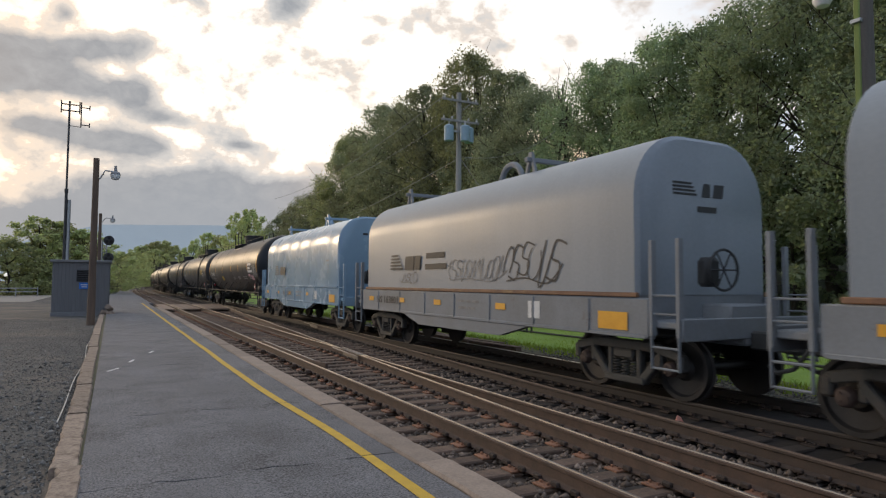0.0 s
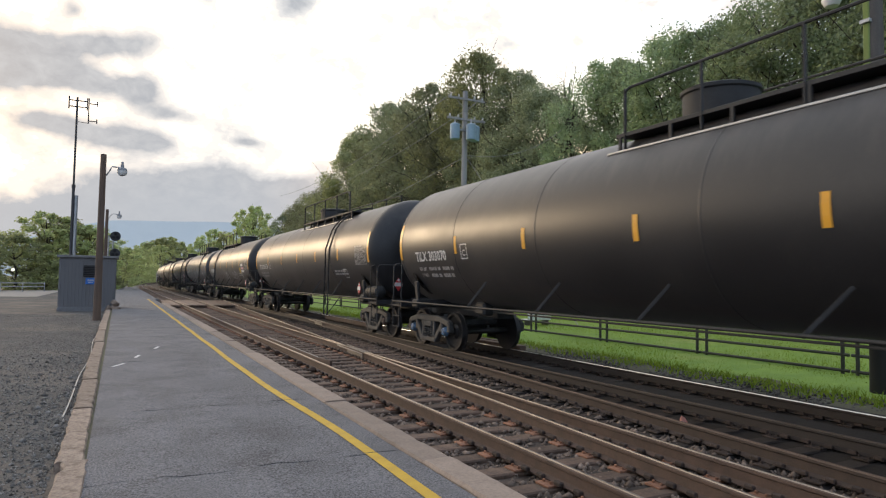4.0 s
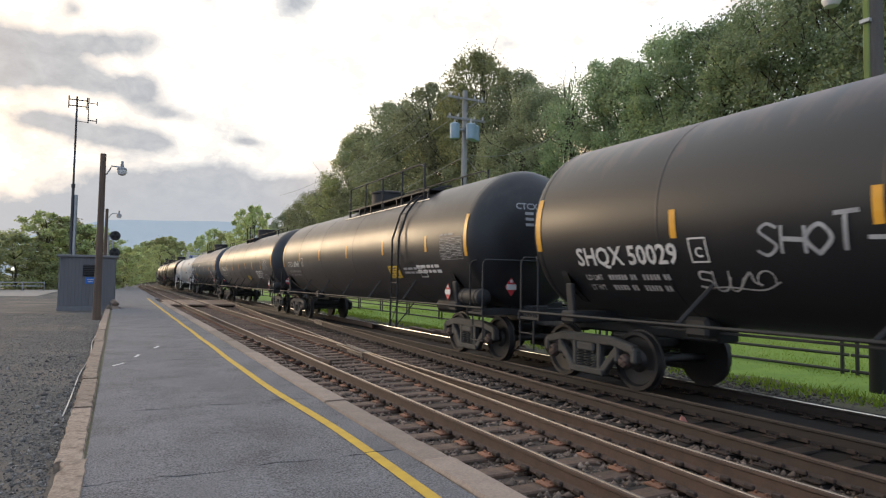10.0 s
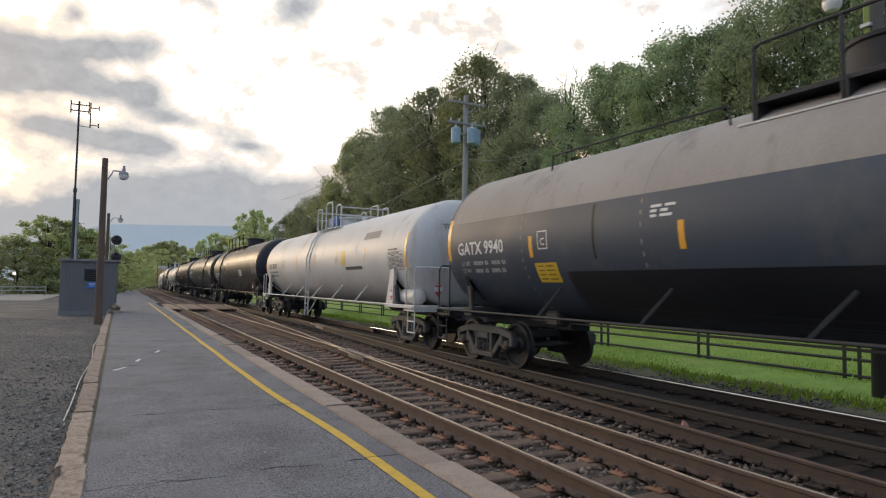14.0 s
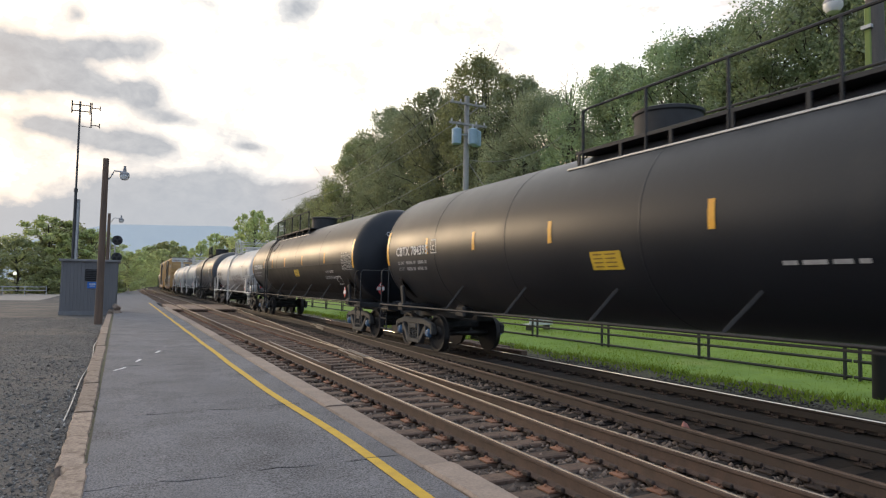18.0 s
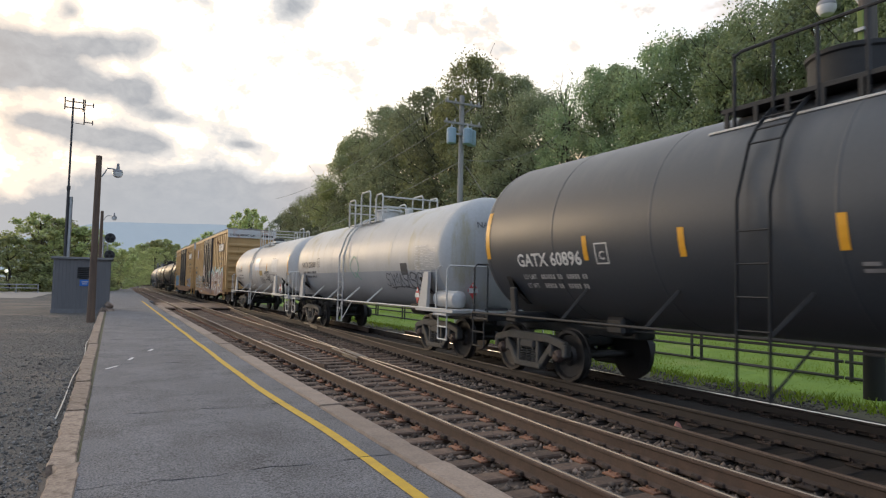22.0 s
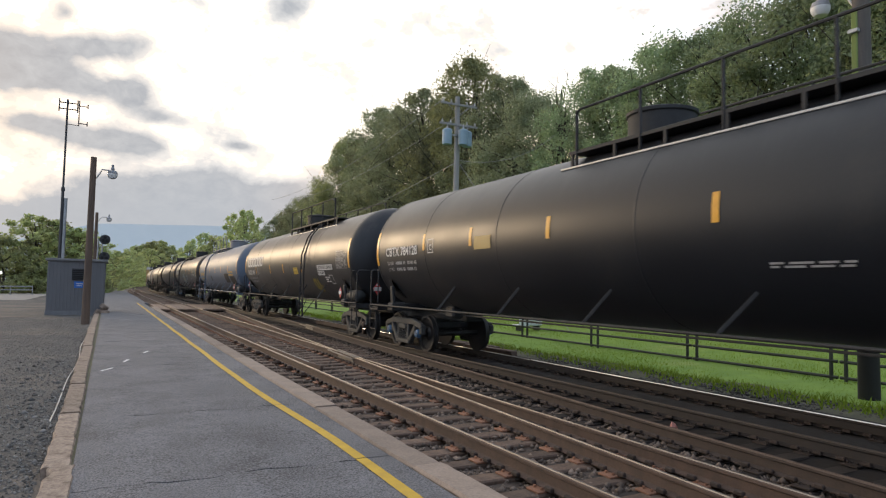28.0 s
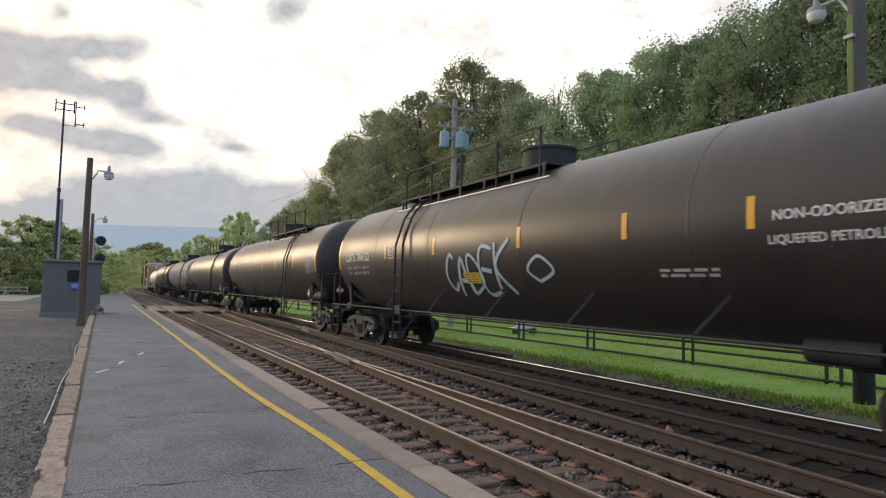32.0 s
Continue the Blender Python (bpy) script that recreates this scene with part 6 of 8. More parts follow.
    for i in range(6):
        k.tube([(0.05 + 0.0, 0, 0), (0.05, 0.27 * math.cos(i * 1.047), 0.27 * math.sin(i * 1.047))], 0.012, 5)
    k.tube([(0.05, 0.29 * math.cos(i * 0.3307), 0.29 * math.sin(i * 0.3307)) for i in range(20)], 0.02, 6, caps=False)
    part("brake_wheel", k, PAINT["under"], car, "spoked black hand brake wheel", pose(-0.38, -E + 0.16, 1.86, 0, 0, 90))
    part("brake_housing", Kit().box((0, 0, 0), (0.30, 0.22, 0.42), 0.06), PAINT["under"], car, "black hand brake gear case", Matrix.Translation((-0.52, -E + 0.36, 1.83)))
    skin = Skin(x=-1.445)
    for u in (-H + 0.5, -H + 2.6, -H + 4.6, H - 3.5, H - 0.45):
        w = 0.62 if abs(u) > H - 0.5 else 0.34
        part("reflector", skin.patch(u, 1.22 if w < 0.5 else 1.12, w, 0.12 if w < 0.5 else 0.26, 0.02, n=1), PAINT["strip"], car, "yellow reflector panel on the sill")
    part("lettering", skin.word("NS 162711" if blue else "NS 163801", -H + (3.5 if blue else 0.9), 1.12, 0.26, 0.022, 1.45), PAINT["mark_black"], car, "stencilled reporting mark on the sill")
    k = bars(skin, 0.2, 1.28, (0.3, 0.18, 0.26), 0.05)
    bars(skin, 0.2, 1.14, (0.36, 0.3), 0.05, k)
    part("small_print", k, PAINT["mark_grey"], car, "rows of small stencilled print")
    part("small_print", bars(skin, H - 2.6, 1.2, (0.35,), 0.3), PAINT["mark_white"], car, "white stencil panel on the sill")
    hs = Skin(x=-hw)
    k = Kit()
    for i in range(5):                                # owner's emblem as plain bars and a dark shape
        hs.patch(-H + 2.15 - i * 0.03, 2.02 + i * 0.085, 0.85 - 0.10 * i, 0.045, 0.03, 0.05, k, 1)
    hs.patch(-H + 2.95, 2.15, 0.52, 0.34, 0.03, 0.06, k, 1).v
    hs.patch(-H + 3.42, 2.15, 0.34, 0.34, 0.03, 0.06, k, 1)
    if not blue:
        bars(hs, -H + 3.9, 2.30, (0.95,), 0.13, k)
        bars(hs, -H + 3.85, 2.04, (1.1,), 0.13, k)
    part("emblem", k, PAINT["mark_black"], car, "dark striped owner's emblem")
    if scrawl:
        part("graffiti", hs.scrawl(H - 4.6, 1.95, 2.3, 0.46, 41, 0.024, 11), PAINT["mark_grey"], car, "thin grey sprayed scrawl")
        part("graffiti", hs.scrawl(H - 2.6, 2.06, 1.7, 0.72, 42, 0.034, 6), PAINT["spray_black"], car, "black sprayed scrawl")
        part("graffiti", hs.scrawl(-H + 2.9, 1.78, 1.0, 0.25, 43, 0.03, 5), PAINT["mark_grey"], car, "thin grey sprayed scrawl")
    k = Kit()
    if blue:
        for z, ws in ((3.30, (0.18, 0.2, 0.14, 0.14, 0.36)), (3.16, (0.24, 0.34))):
            x = -0.55 if len(ws) > 2 else -0.25
            for w in ws:
                k.box((x + w / 2, 0, z), (w, 0.006, 0.075))
                x += w + 0.04
    else:
        for i in range(4):
            k.box((-0.42 - i * 0.02, 0, 3.02 + i * 0.055), (0.50 - 0.03 * i, 0.006, 0.032))
        k.add([(x, y, z) for y in (-0.003, 0.003) for x, z in ((-0.06, 2.99), (0.12, 2.99), (0.12, 3.20), (-0.02, 3.20))], [(0, 1, 2, 3), (7, 6, 5, 4)])
        k.add([(x, y, z) for y in (-0.003, 0.003) for x, z in ((0.18, 2.99), (0.40, 2.99), (0.44, 3.20), (0.22, 3.20))], [(0, 1, 2, 3), (7, 6, 5, 4)])
        k.box((0.05, 0, 2.80), (0.42, 0.006, 0.09))
    part("end_emblem", k, PAINT["mark_black"], car, "dark stencil on the hood end", Matrix.Translation((0, -H - 0.004, 0)))
    if blue:
        k = bars(hs, H - 1.35, 2.42, (0.42, 0.38), 0.05)
        for i in range(4):
            bars(hs, H - 1.2 + 0.02 * i, 2.28 - 0.09 * i, (0.5, 0.25 - 0.03 * i), 0.022, k)
        part("small_print", k, PAINT["mark_grey"], car, "rows of small stencilled print")
    return car


def box_car(label, s0, s1, seed, lattice=False):
    """A tall boxcar with ribbed sides, double doors and corrugated ends."""
    H = (s1 - s0) / 2
    car = thing("boxcar", label, "boxcar", group="yellow boxcars of the train")
    CARS.append((car, (s0 + s1) / 2))
    w, z0, z1 = 1.56, 0.95, 5.02
    Y = PAINT["box_yellow"]
    k = Kit().box((0, 0, (z0 + z1) / 2), (2 * w - 0.10, 2 * H - 0.06, z1 - z0), 0.02)
    part("body", k, Y, car, "faded yellow steel body")
    k = Kit()
    k.prism([(-w, z1 - 0.03), (w, z1 - 0.03), (w, z1 + 0.02), (0, z1 + 0.14), (-w, z1 + 0.02)], -H, H, "y")
    for i in range(15):
        k.box((0, -H + 0.6 + (2 * H - 1.2) * i / 14, z1 + 0.10), (2 * w - 0.1, 0.08, 0.06), 0.01)
    part("roof", k, PAINT["dusty"], car, "galvanised ribbed roof")
    dw = 2.22
    k = Kit()
    n = 9
    for s in (-1, 1):
        for q in (-1, 1):
            for i in range(n):
                y = q * (dw + 0.14 + (H - dw - 0.22) * i / (n - 1))
                wide = 0.14 if i not in (0, n - 1) else 0.22
                part("side_post", cached(("post", wide), lambda: Kit().box((0, 0, 0), (0.09, wide, z1 - z0 - 0.06), 0.02).mesh("side_post", 30)), Y, car, "", Matrix.Translation((s * (w - 0.045), y, (z0 + z1) / 2)))
            if lattice:
                for z in (1.6, 2.2, 3.0, 3.7, 4.4):
                    part("side_girt", cached(("girt", H), lambda: Kit().box((0, 0, 0), (0.06, H - dw - 0.2, 0.07), 0.01).mesh("side_girt", 30)), Y, car, "", Matrix.Translation((s * (w - 0.04), q * (dw + (H - dw) / 2), z)))
        part("side_plate", Kit().box((s * (w - 0.03), 0, z1 - 0.10), (0.08, 2 * H, 0.20), 0.015), Y, car, "top side plate")
    k = Kit()
    for s in (-1, 1):
        k = Kit().box((s * (w - 0.04), 0, z0 + 0.02), (0.12, 2 * H - 0.2, 0.26), 0.02)
        k.add([(s * w, q * (H - 3), 0.84) for q in (-1, 1)] + [(s * w, q * (H - 4.2), 0.62) for q in (1, -1)] + [(s * (w - 0.1), q * (H - 3), 0.84) for q in (-1, 1)] + [(s * (w - 0.1), q * (H - 4.2), 0.62) for q in (1, -1)],
              [(0, 1, 2, 3), (4, 5, 6, 7), (0, 1, 5, 4), (1, 2, 6, 5), (2, 3, 7, 6), (3, 0, 4, 7)])
        part("side_sill", k, PAINT["box_sill"], car, "red-brown side sill")
    part("centre_sill", Kit().box((0, 0, 0.86), (0.5, 2 * H + 0.5, 0.34), 0.03), PAINT["box_sill"], car, "red-brown centre sill")
    for q in (-1, 1):
        k = Kit()
        k.box((-w - 0.035, q * dw / 2, (z0 + z1) / 2 - 0.02), (0.08, dw - 0.04, z1 - z0 - 0.32), 0.012)
        d = part("door", k, PAINT["box_door"], car, "black sliding plug door with lock rods")
        for i in range(5):
            part("door_rib", cached("door_rib", lambda: Kit().box((0, 0, 0), (0.05, dw - 0.1, 0.10), 0.015).mesh("door_rib", 30)), PAINT["box_door"], d, "", Matrix.Translation((-w - 0.085, q * dw / 2, z0 + 0.35 + i * 0.83)))
        for y in (0.1, dw - 0.1):
            part("door_stile", cached("door_stile", lambda: Kit().box((0, 0, 0), (0.05, 0.09, z1 - z0 - 0.4), 0.01).mesh("door_stile", 30)), PAINT["box_door"], d, "", Matrix.Translation((-w - 0.09, q * y, (z0 + z1) / 2)))
        k = Kit().box((0, 0, 0), (0.06, 0.34, 0.10), 0.02).tube([(-0.05, -0.25, 0), (-0.05, 0.25, 0)], 0.02, 6)
        part("door_handle", k, PAINT["under"], d, "locking handle", Matrix.Translation((-w - 0.15, q * 0.7, 1.75)))
        for y in (0.55, 0.8, dw - 0.7):
            part("lock_rod", cached("lock_rod", lambda: Kit().tube([(0, 0, 1.2), (0, 0, 4.4)], 0.022, 6).mesh("lock_rod", 60)), PAINT["under"], d, "", Matrix.Translation((-w - 0.13, q * y, 0)))
    for q in (-1, 1):
        k = Kit()
        for i in range(7):
            z = 1.15 + i * 0.46
            prof = [(0, -0.05), (0.07, 0.03), (0.09, 0.10), (0.07, 0.16), (0, 0.22)]
            part("end_corrugation", Kit().prism([(q * (H - 0.03 + a), z + b) for a, b in prof], -w + 0.06, w - 0.06, "x"), Y, car)
        for s in (-1, 1):
            part("corner_post", Kit().box((s * (w - 0.05), q * (H - 0.02), (z0 + z1) / 2), (0.12, 0.14, z1 - z0), 0.015), Y, car)
        k = Kit().box((0, q * (H + 0.03), z1 - 0.26), (2 * w - 0.02, 0.06, 0.52), 0.01)
        b = part("end_band", k, PAINT["box_white"], car, "rust-streaked white band on the end")
        if q < 0:
            vs, fs = letters("EXCESS HEIGHT CAR", 0.17)
            part("lettering", Kit().add([(-w + 0.15 + x, -H - 0.066, z1 - 0.40 + y) for x, y, _ in vs], fs), PAINT["mark_black"], b, "black warning words")
            part("number_bar", Kit().box((0.95, -H - 0.064, z1 - 0.35), (0.85, 0.006, 0.13)), PAINT["mark_black"], b, "black stencil bar")
        for s in (-1, 1):
            k = Kit()
            for y0 in (0.12, 0.56):
                k.bar((s * (w + 0.05), q * (H - y0), 0.45), (s * (w + 0.05), q * (H - y0), 2.7), 0.05, 0.02)
            for i in range(7):
                k.tube([(s * (w + 0.06), q * (H - 0.12), 0.48 + i * 0.36), (s * (w + 0.06), q * (H - 0.56), 0.48 + i * 0.36)], 0.016, 6)
            part("side_ladder", k, Y, car, "corner ladder with rungs")
        k = Kit()
        for x in (-w + 0.1, -w + 0.6):
            k.bar((x, q * (H + 0.12), 0.8), (x, q * (H + 0.12), 3.0), 0.05, 0.02)
        for i in range(6):
            k.tube([(-w + 0.1, q * (H + 0.13), 1.0 + i * 0.36), (-w + 0.6, q * (H + 0.13), 1.0 + i * 0.36)], 0.016, 6)
        part("end_ladder", k, Y, car, "end ladder with rungs")
        part("coupler", TRUCK["coupler"], PAINT["truck"], car, "cast knuckle coupler", pose(0, q * (H + 0.55), 0.88, 0, 0, 0 if q < 0 else 180))
        add_truck(car, q * (H - 2.0))
    k = Kit()
    k.tube([(0, 0.28 * math.cos(i * 0.3307), 0.28 * math.sin(i * 0.3307)) for i in range(20)], 0.02, 6, caps=False)
    for i in range(6):
        k.tube([(0, 0, 0), (0, 0.27 * math.cos(i * 1.047), 0.27 * math.sin(i * 1.047))], 0.012, 5)
    part("brake_wheel", k, PAINT["under"], car, "spoked black hand brake wheel", pose(-0.35, -H - 0.22, 2.35, 0, 0, 90))
    skin = Skin(x=-w)
    dskin = Skin(x=-w - 0.12)
    for i in range(10):
        u = -H + 0.9 + (2 * H - 1.8) * i / 9
        part("reflector", skin.patch(u, 1.35, 0.10, 0.55, 0.03 if abs(u) > dw else 0.16, n=1), PAINT["strip"], car, "yellow reflector strip")
    part("emblem", (lambda k: (skin.patch(6.57, 3.91, 2.1, 0.54, 0.049, 0, k, 1), k)[1])(Kit()), PAINT["mark_black"], car, "black owner's emblem panel")
    for i in range(3):
        part("emblem_block", skin.patch(5.83 + i * 0.66, 3.91, 0.46, 0.40, 0.053, 0.10, None, 1), PAINT["mark_white"], car, "pale emblem block")
    for text, u, v, wd in (("Railcar Pooling", 5.72, 3.08, 1.85), ("Experts", 6.24, 2.74, 0.92)):
        part("lettering", skin.word(text, u, v, 0.29, 0.05, wd), PAINT["mark_black"], car, "faded black words on the side")
    part("small_print", bars(skin, 6.3, 2.50, (0.22, 0.14, 0.24), 0.12), PAINT["mark_black"], car, "short line of faded black print")
    for i in range(5):
        part("emblem_line", skin.patch(6.35, 3.80 + 0.055 * i, 0.62, 0.016, 0.0545, 0.02, None, 1), PAINT["mark_black"], car, "thin dark speed line")
    hatch = part("vent_hatch", Kit().box((-w - 0.05, -5.25, 4.22), (0.05, 0.86, 0.05), 0.01).box((-w - 0.05, -4.84, 4.34), (0.09, 0.12, 0.16), 0.02), PAINT["box_sill"], car, "hinged side vent bar")
    part("hinge", Kit().box((-w - 0.08, -4.86, 1.55), (0.07, 0.14, 0.22), 0.02).bar((-w - 0.07, -4.86, 1.58), (-w - 0.07, -5.5, 1.58), 0.04, 0.03), PAINT["box_sill"], hatch, "lower latch of the side vent")
    part("number_bar", bars(skin, -H + 1.0, 2.75, (0.7,), 0.2), PAINT["mark_black"], car, "stencilled bar")
    part("number_bar", bars(skin, -H + 0.9, 2.35, (1.0,), 0.2), PAINT["mark_black"], car, "stencilled bar")
    if not lattice:
        for row, text in enumerate(("CLOSE AND LOCK", "BOTH DOORS", "BEFORE", "MOVING CAR")):
            vs, fs = letters(text, 0.15)
            wd = max(q[0] for q in vs)
            part("lettering", Kit().add([(-w - 0.13, -(1.15 - wd / 2 + x), 4.15 - row * 0.19 + y) for x, y, _ in vs], fs), PAINT["mark_mid"], car, "white stencilled door notice")
        k = Kit()
        for i, ws in enumerate((0.75, 0.9, 0.95, 0.6)):
            bars(dskin, -1.15 - ws / 2, 4.1 - i * 0.17, (ws * 0.35, ws * 0.2, ws * 0.3), 0.055, k)
        part("small_print", k, PAINT["mark_mid"], car, "white stencil lines on the door")
        # large sprayed piece: plum fields with pale aqua and white outlines, over the near half of the side
        peaks = [(1.55, 2.05), (2.28, 2.30), (2.62, 2.12), (2.92, 2.62), (3.38, 2.10), (3.79, 1.88), (4.07, 2.62), (4.66, 2.22), (5.58, 2.38), (5.86, 2.05), (6.01, 2.60), (6.47, 2.05), (7.0, 2.26), (7.55, 2.5), (7.75, 1.9)]
        foot = [(7.7, 0.9), (6.95, 0.98), (6.46, 0.82), (5.87, 0.80), (5.57, 0.66), (4.88, 0.67), (4.56, 0.86), (4.14, 0.66), (3.76, 0.92), (2.90, 0.92), (2.46, 0.72), (1.65, 0.68)]
        for n, (a, b) in enumerate(((0, 4), (3, 6), (5, 8), (7, 10), (9, 12), (11, 15))):   # one field a letter
            top = peaks[a:b]
            low = [q for q in foot if top[0][0] - 0.05 <= q[0] <= top[-1][0] + 0.05]
            low = low or [(top[-1][0], 0.8), (top[0][0], 0.8)]
            pts = top + [(top[-1][0], low[0][1])] + low + [(top[0][0], low[-1][1])]
            part("graffiti", Kit().add([skin.at(x, z, 0.050 + 0.0012 * (n % 2)) for x, z in pts], [tuple(range(len(pts)))]), PAINT["spray_purple"], car, "plum-brown sprayed letter")
        part("graffiti", skin.stroke([(x - 0.03, z + 0.05) for x, z in peaks], 0.24, 0.047), PAINT["spray_aqua"], car, "soft aqua sprayed halo")
        part("graffiti", skin.stroke(peaks, 0.085, 0.054), PAINT["spray_sky"], car, "pale blue sprayed outline")
        inner = ([(2.92, 2.60), (2.86, 1.6), (2.98, 1.14), (3.28, 1.10), (3.14, 1.6), (3.10, 2.05)], [(3.28, 1.12), (3.62, 1.05), (3.78, 1.25), (3.86, 1.95)], [(4.04, 2.60), (3.88, 1.75), (3.98, 1.68), (4.74, 1.56), (4.0, 1.32), (4.30, 1.12), (4.36, 0.75)],
                 [(4.66, 2.20), (4.52, 1.60), (4.60, 1.05), (4.72, 1.25), (4.90, 1.15)], [(4.92, 1.38), (5.10, 1.46), (5.32, 1.44), (5.52, 1.22), (5.62, 0.95), (5.60, 0.70)], [(5.86, 2.05), (5.72, 1.60), (5.76, 1.10), (5.95, 0.85)],
                 [(6.01, 2.58), (5.98, 1.80), (6.10, 1.45), (6.22, 1.85), (6.32, 1.30), (6.50, 1.34), (7.0, 1.62)], [(6.28, 1.15), (6.42, 0.90), (6.80, 1.0), (7.1, 1.25)], [(2.46, 1.14), (2.70, 1.32), (2.80, 1.02), (2.55, 1.10)], [(1.72, 1.95), (1.60, 1.55), (1.85, 1.30), (2.05, 1.62)])
        for n, line in enumerate(inner):
            part("graffiti", skin.stroke(smooth(line, 4), 0.065, 0.0555 + 0.0005 * (n % 3)), PAINT["spray_sky"], car, "pale blue sprayed inner line")
            if n % 2 == 0:
                part("graffiti", skin.stroke(smooth([(x + 0.07, z - 0.03) for x, z in line], 4), 0.035, 0.0575), PAINT["spray_black"], car, "dark sprayed shade line")
        part("graffiti", Kit().add([skin.at(5.22 + r1 * math.cos(a), 1.74 + r1 * math.sin(a), 0.058) for a, r1 in [(q * 0.785, 0.17 if q % 2 == 0 else 0.045) for q in range(8)]], [tuple(range(8))]), PAINT["mark_white"], car, "white four-point sprayed star")
        for u in (2.90, 5.42):
            part("reflector", skin.patch(u, 1.36, 0.10, 0.5, 0.060, n=1), PAINT["strip"], car, "yellow reflector strip")
        part("panel", skin.patch(6.05, 1.37, 0.45, 0.16, 0.060, n=1), PAINT["panel_dull"], car, "tan stencil plate")
        part("panel", skin.patch(6.82, 1.77, 0.18, 0.16, 0.060, n=1), PAINT["spray_green"], car, "small green sticker")
        # sprayed figures on the doors: a pale round shape with a hooked bar, and washes below
        ring = [(-1.15 + 0.42 * math.cos(q * 0.449), 2.30 + 0.52 * math.sin(q * 0.449)) for q in range(15)]
        part("graffiti", Kit().add([dskin.at(x, z, 0.03) for x, z in ring[:14]], [tuple(range(14))]), PAINT["spray_tan"], car, "faded tan sprayed disc")
        part("graffiti", dskin.stroke(ring, 0.06, 0.033), PAINT["spray_sky"], car, "pale outline of the disc")
        part("graffiti", dskin.stroke(smooth([(-1.3, 2.25), (-1.1, 2.55), (-0.9, 2.3), (-1.1, 2.1), (-0.5, 2.35), (-0.25, 2.32)], 4), 0.09, 0.036), PAINT["spray_purple"], car, "brown sprayed hook")
        for u, v, wd, ht, sd, pt, ln in ((-1.1, 1.45, 1.9, 0.8, 71, "spray_white", 0.05), (-1.0, 1.4, 1.8, 0.9, 72, "spray_purple", 0.09), (1.1, 1.35, 1.9, 0.9, 73, "spray_purple", 0.12), (1.15, 1.5, 1.9, 0.8, 74, "spray_sky", 0.05), (1.4, 2.2, 1.2, 0.4, 75, "spray_aqua", 0.06)):
            part("graffiti", dskin.scrawl(u, v, wd, ht, sd, ln, max(4, int(wd / 0.3))), PAINT[pt], car, "sprayed wash on a door")
        for u in (-1.45, 1.15):
            part("lock_box", Kit().box((-w - 0.17, -u, 1.78), (0.09, 0.42, 0.50), 0.02), PAINT["under"], car, "black lock case on a door")
        part("graffiti", skin.scrawl(-5.0, 1.5, 5.4, 1.25, seed + 3, 0.06, 17), PAINT["spray_sky"], car, "pale sprayed scrawl")
        part("graffiti", skin.scrawl(-5.0, 1.45, 5.3, 1.1, seed + 4, 0.05, 16), PAINT["spray_black"], car, "black sprayed scrawl")
        part("graffiti", skin.stroke([(-6.75, 3.45), (-5.7, 4.3)], 0.16, 0.055, skin.stroke([(-6.8, 4.25), (-5.65, 3.5)], 0.16, 0.055)), PAINT["spray_rose_red"], car, "sprayed cross")
        part("graffiti", skin.stroke([(-6.25, 3.5), (-6.2, 4.25)], 0.22, 0.057), PAINT["spray_blue"], car, "blue sprayed bar")
    else:
        part("graffiti", skin.scrawl(-H + 2.6, 1.6, 3.4, 1.1, seed, 0.20, 6), PAINT["spray_blue"], car, "blue sprayed fields")
        part("graffiti", skin.scrawl(H - 3.0, 1.5, 3.0, 0.7, seed + 2, 0.08, 6), PAINT["spray_blue"], car, "blue sprayed scrawl")
    return car


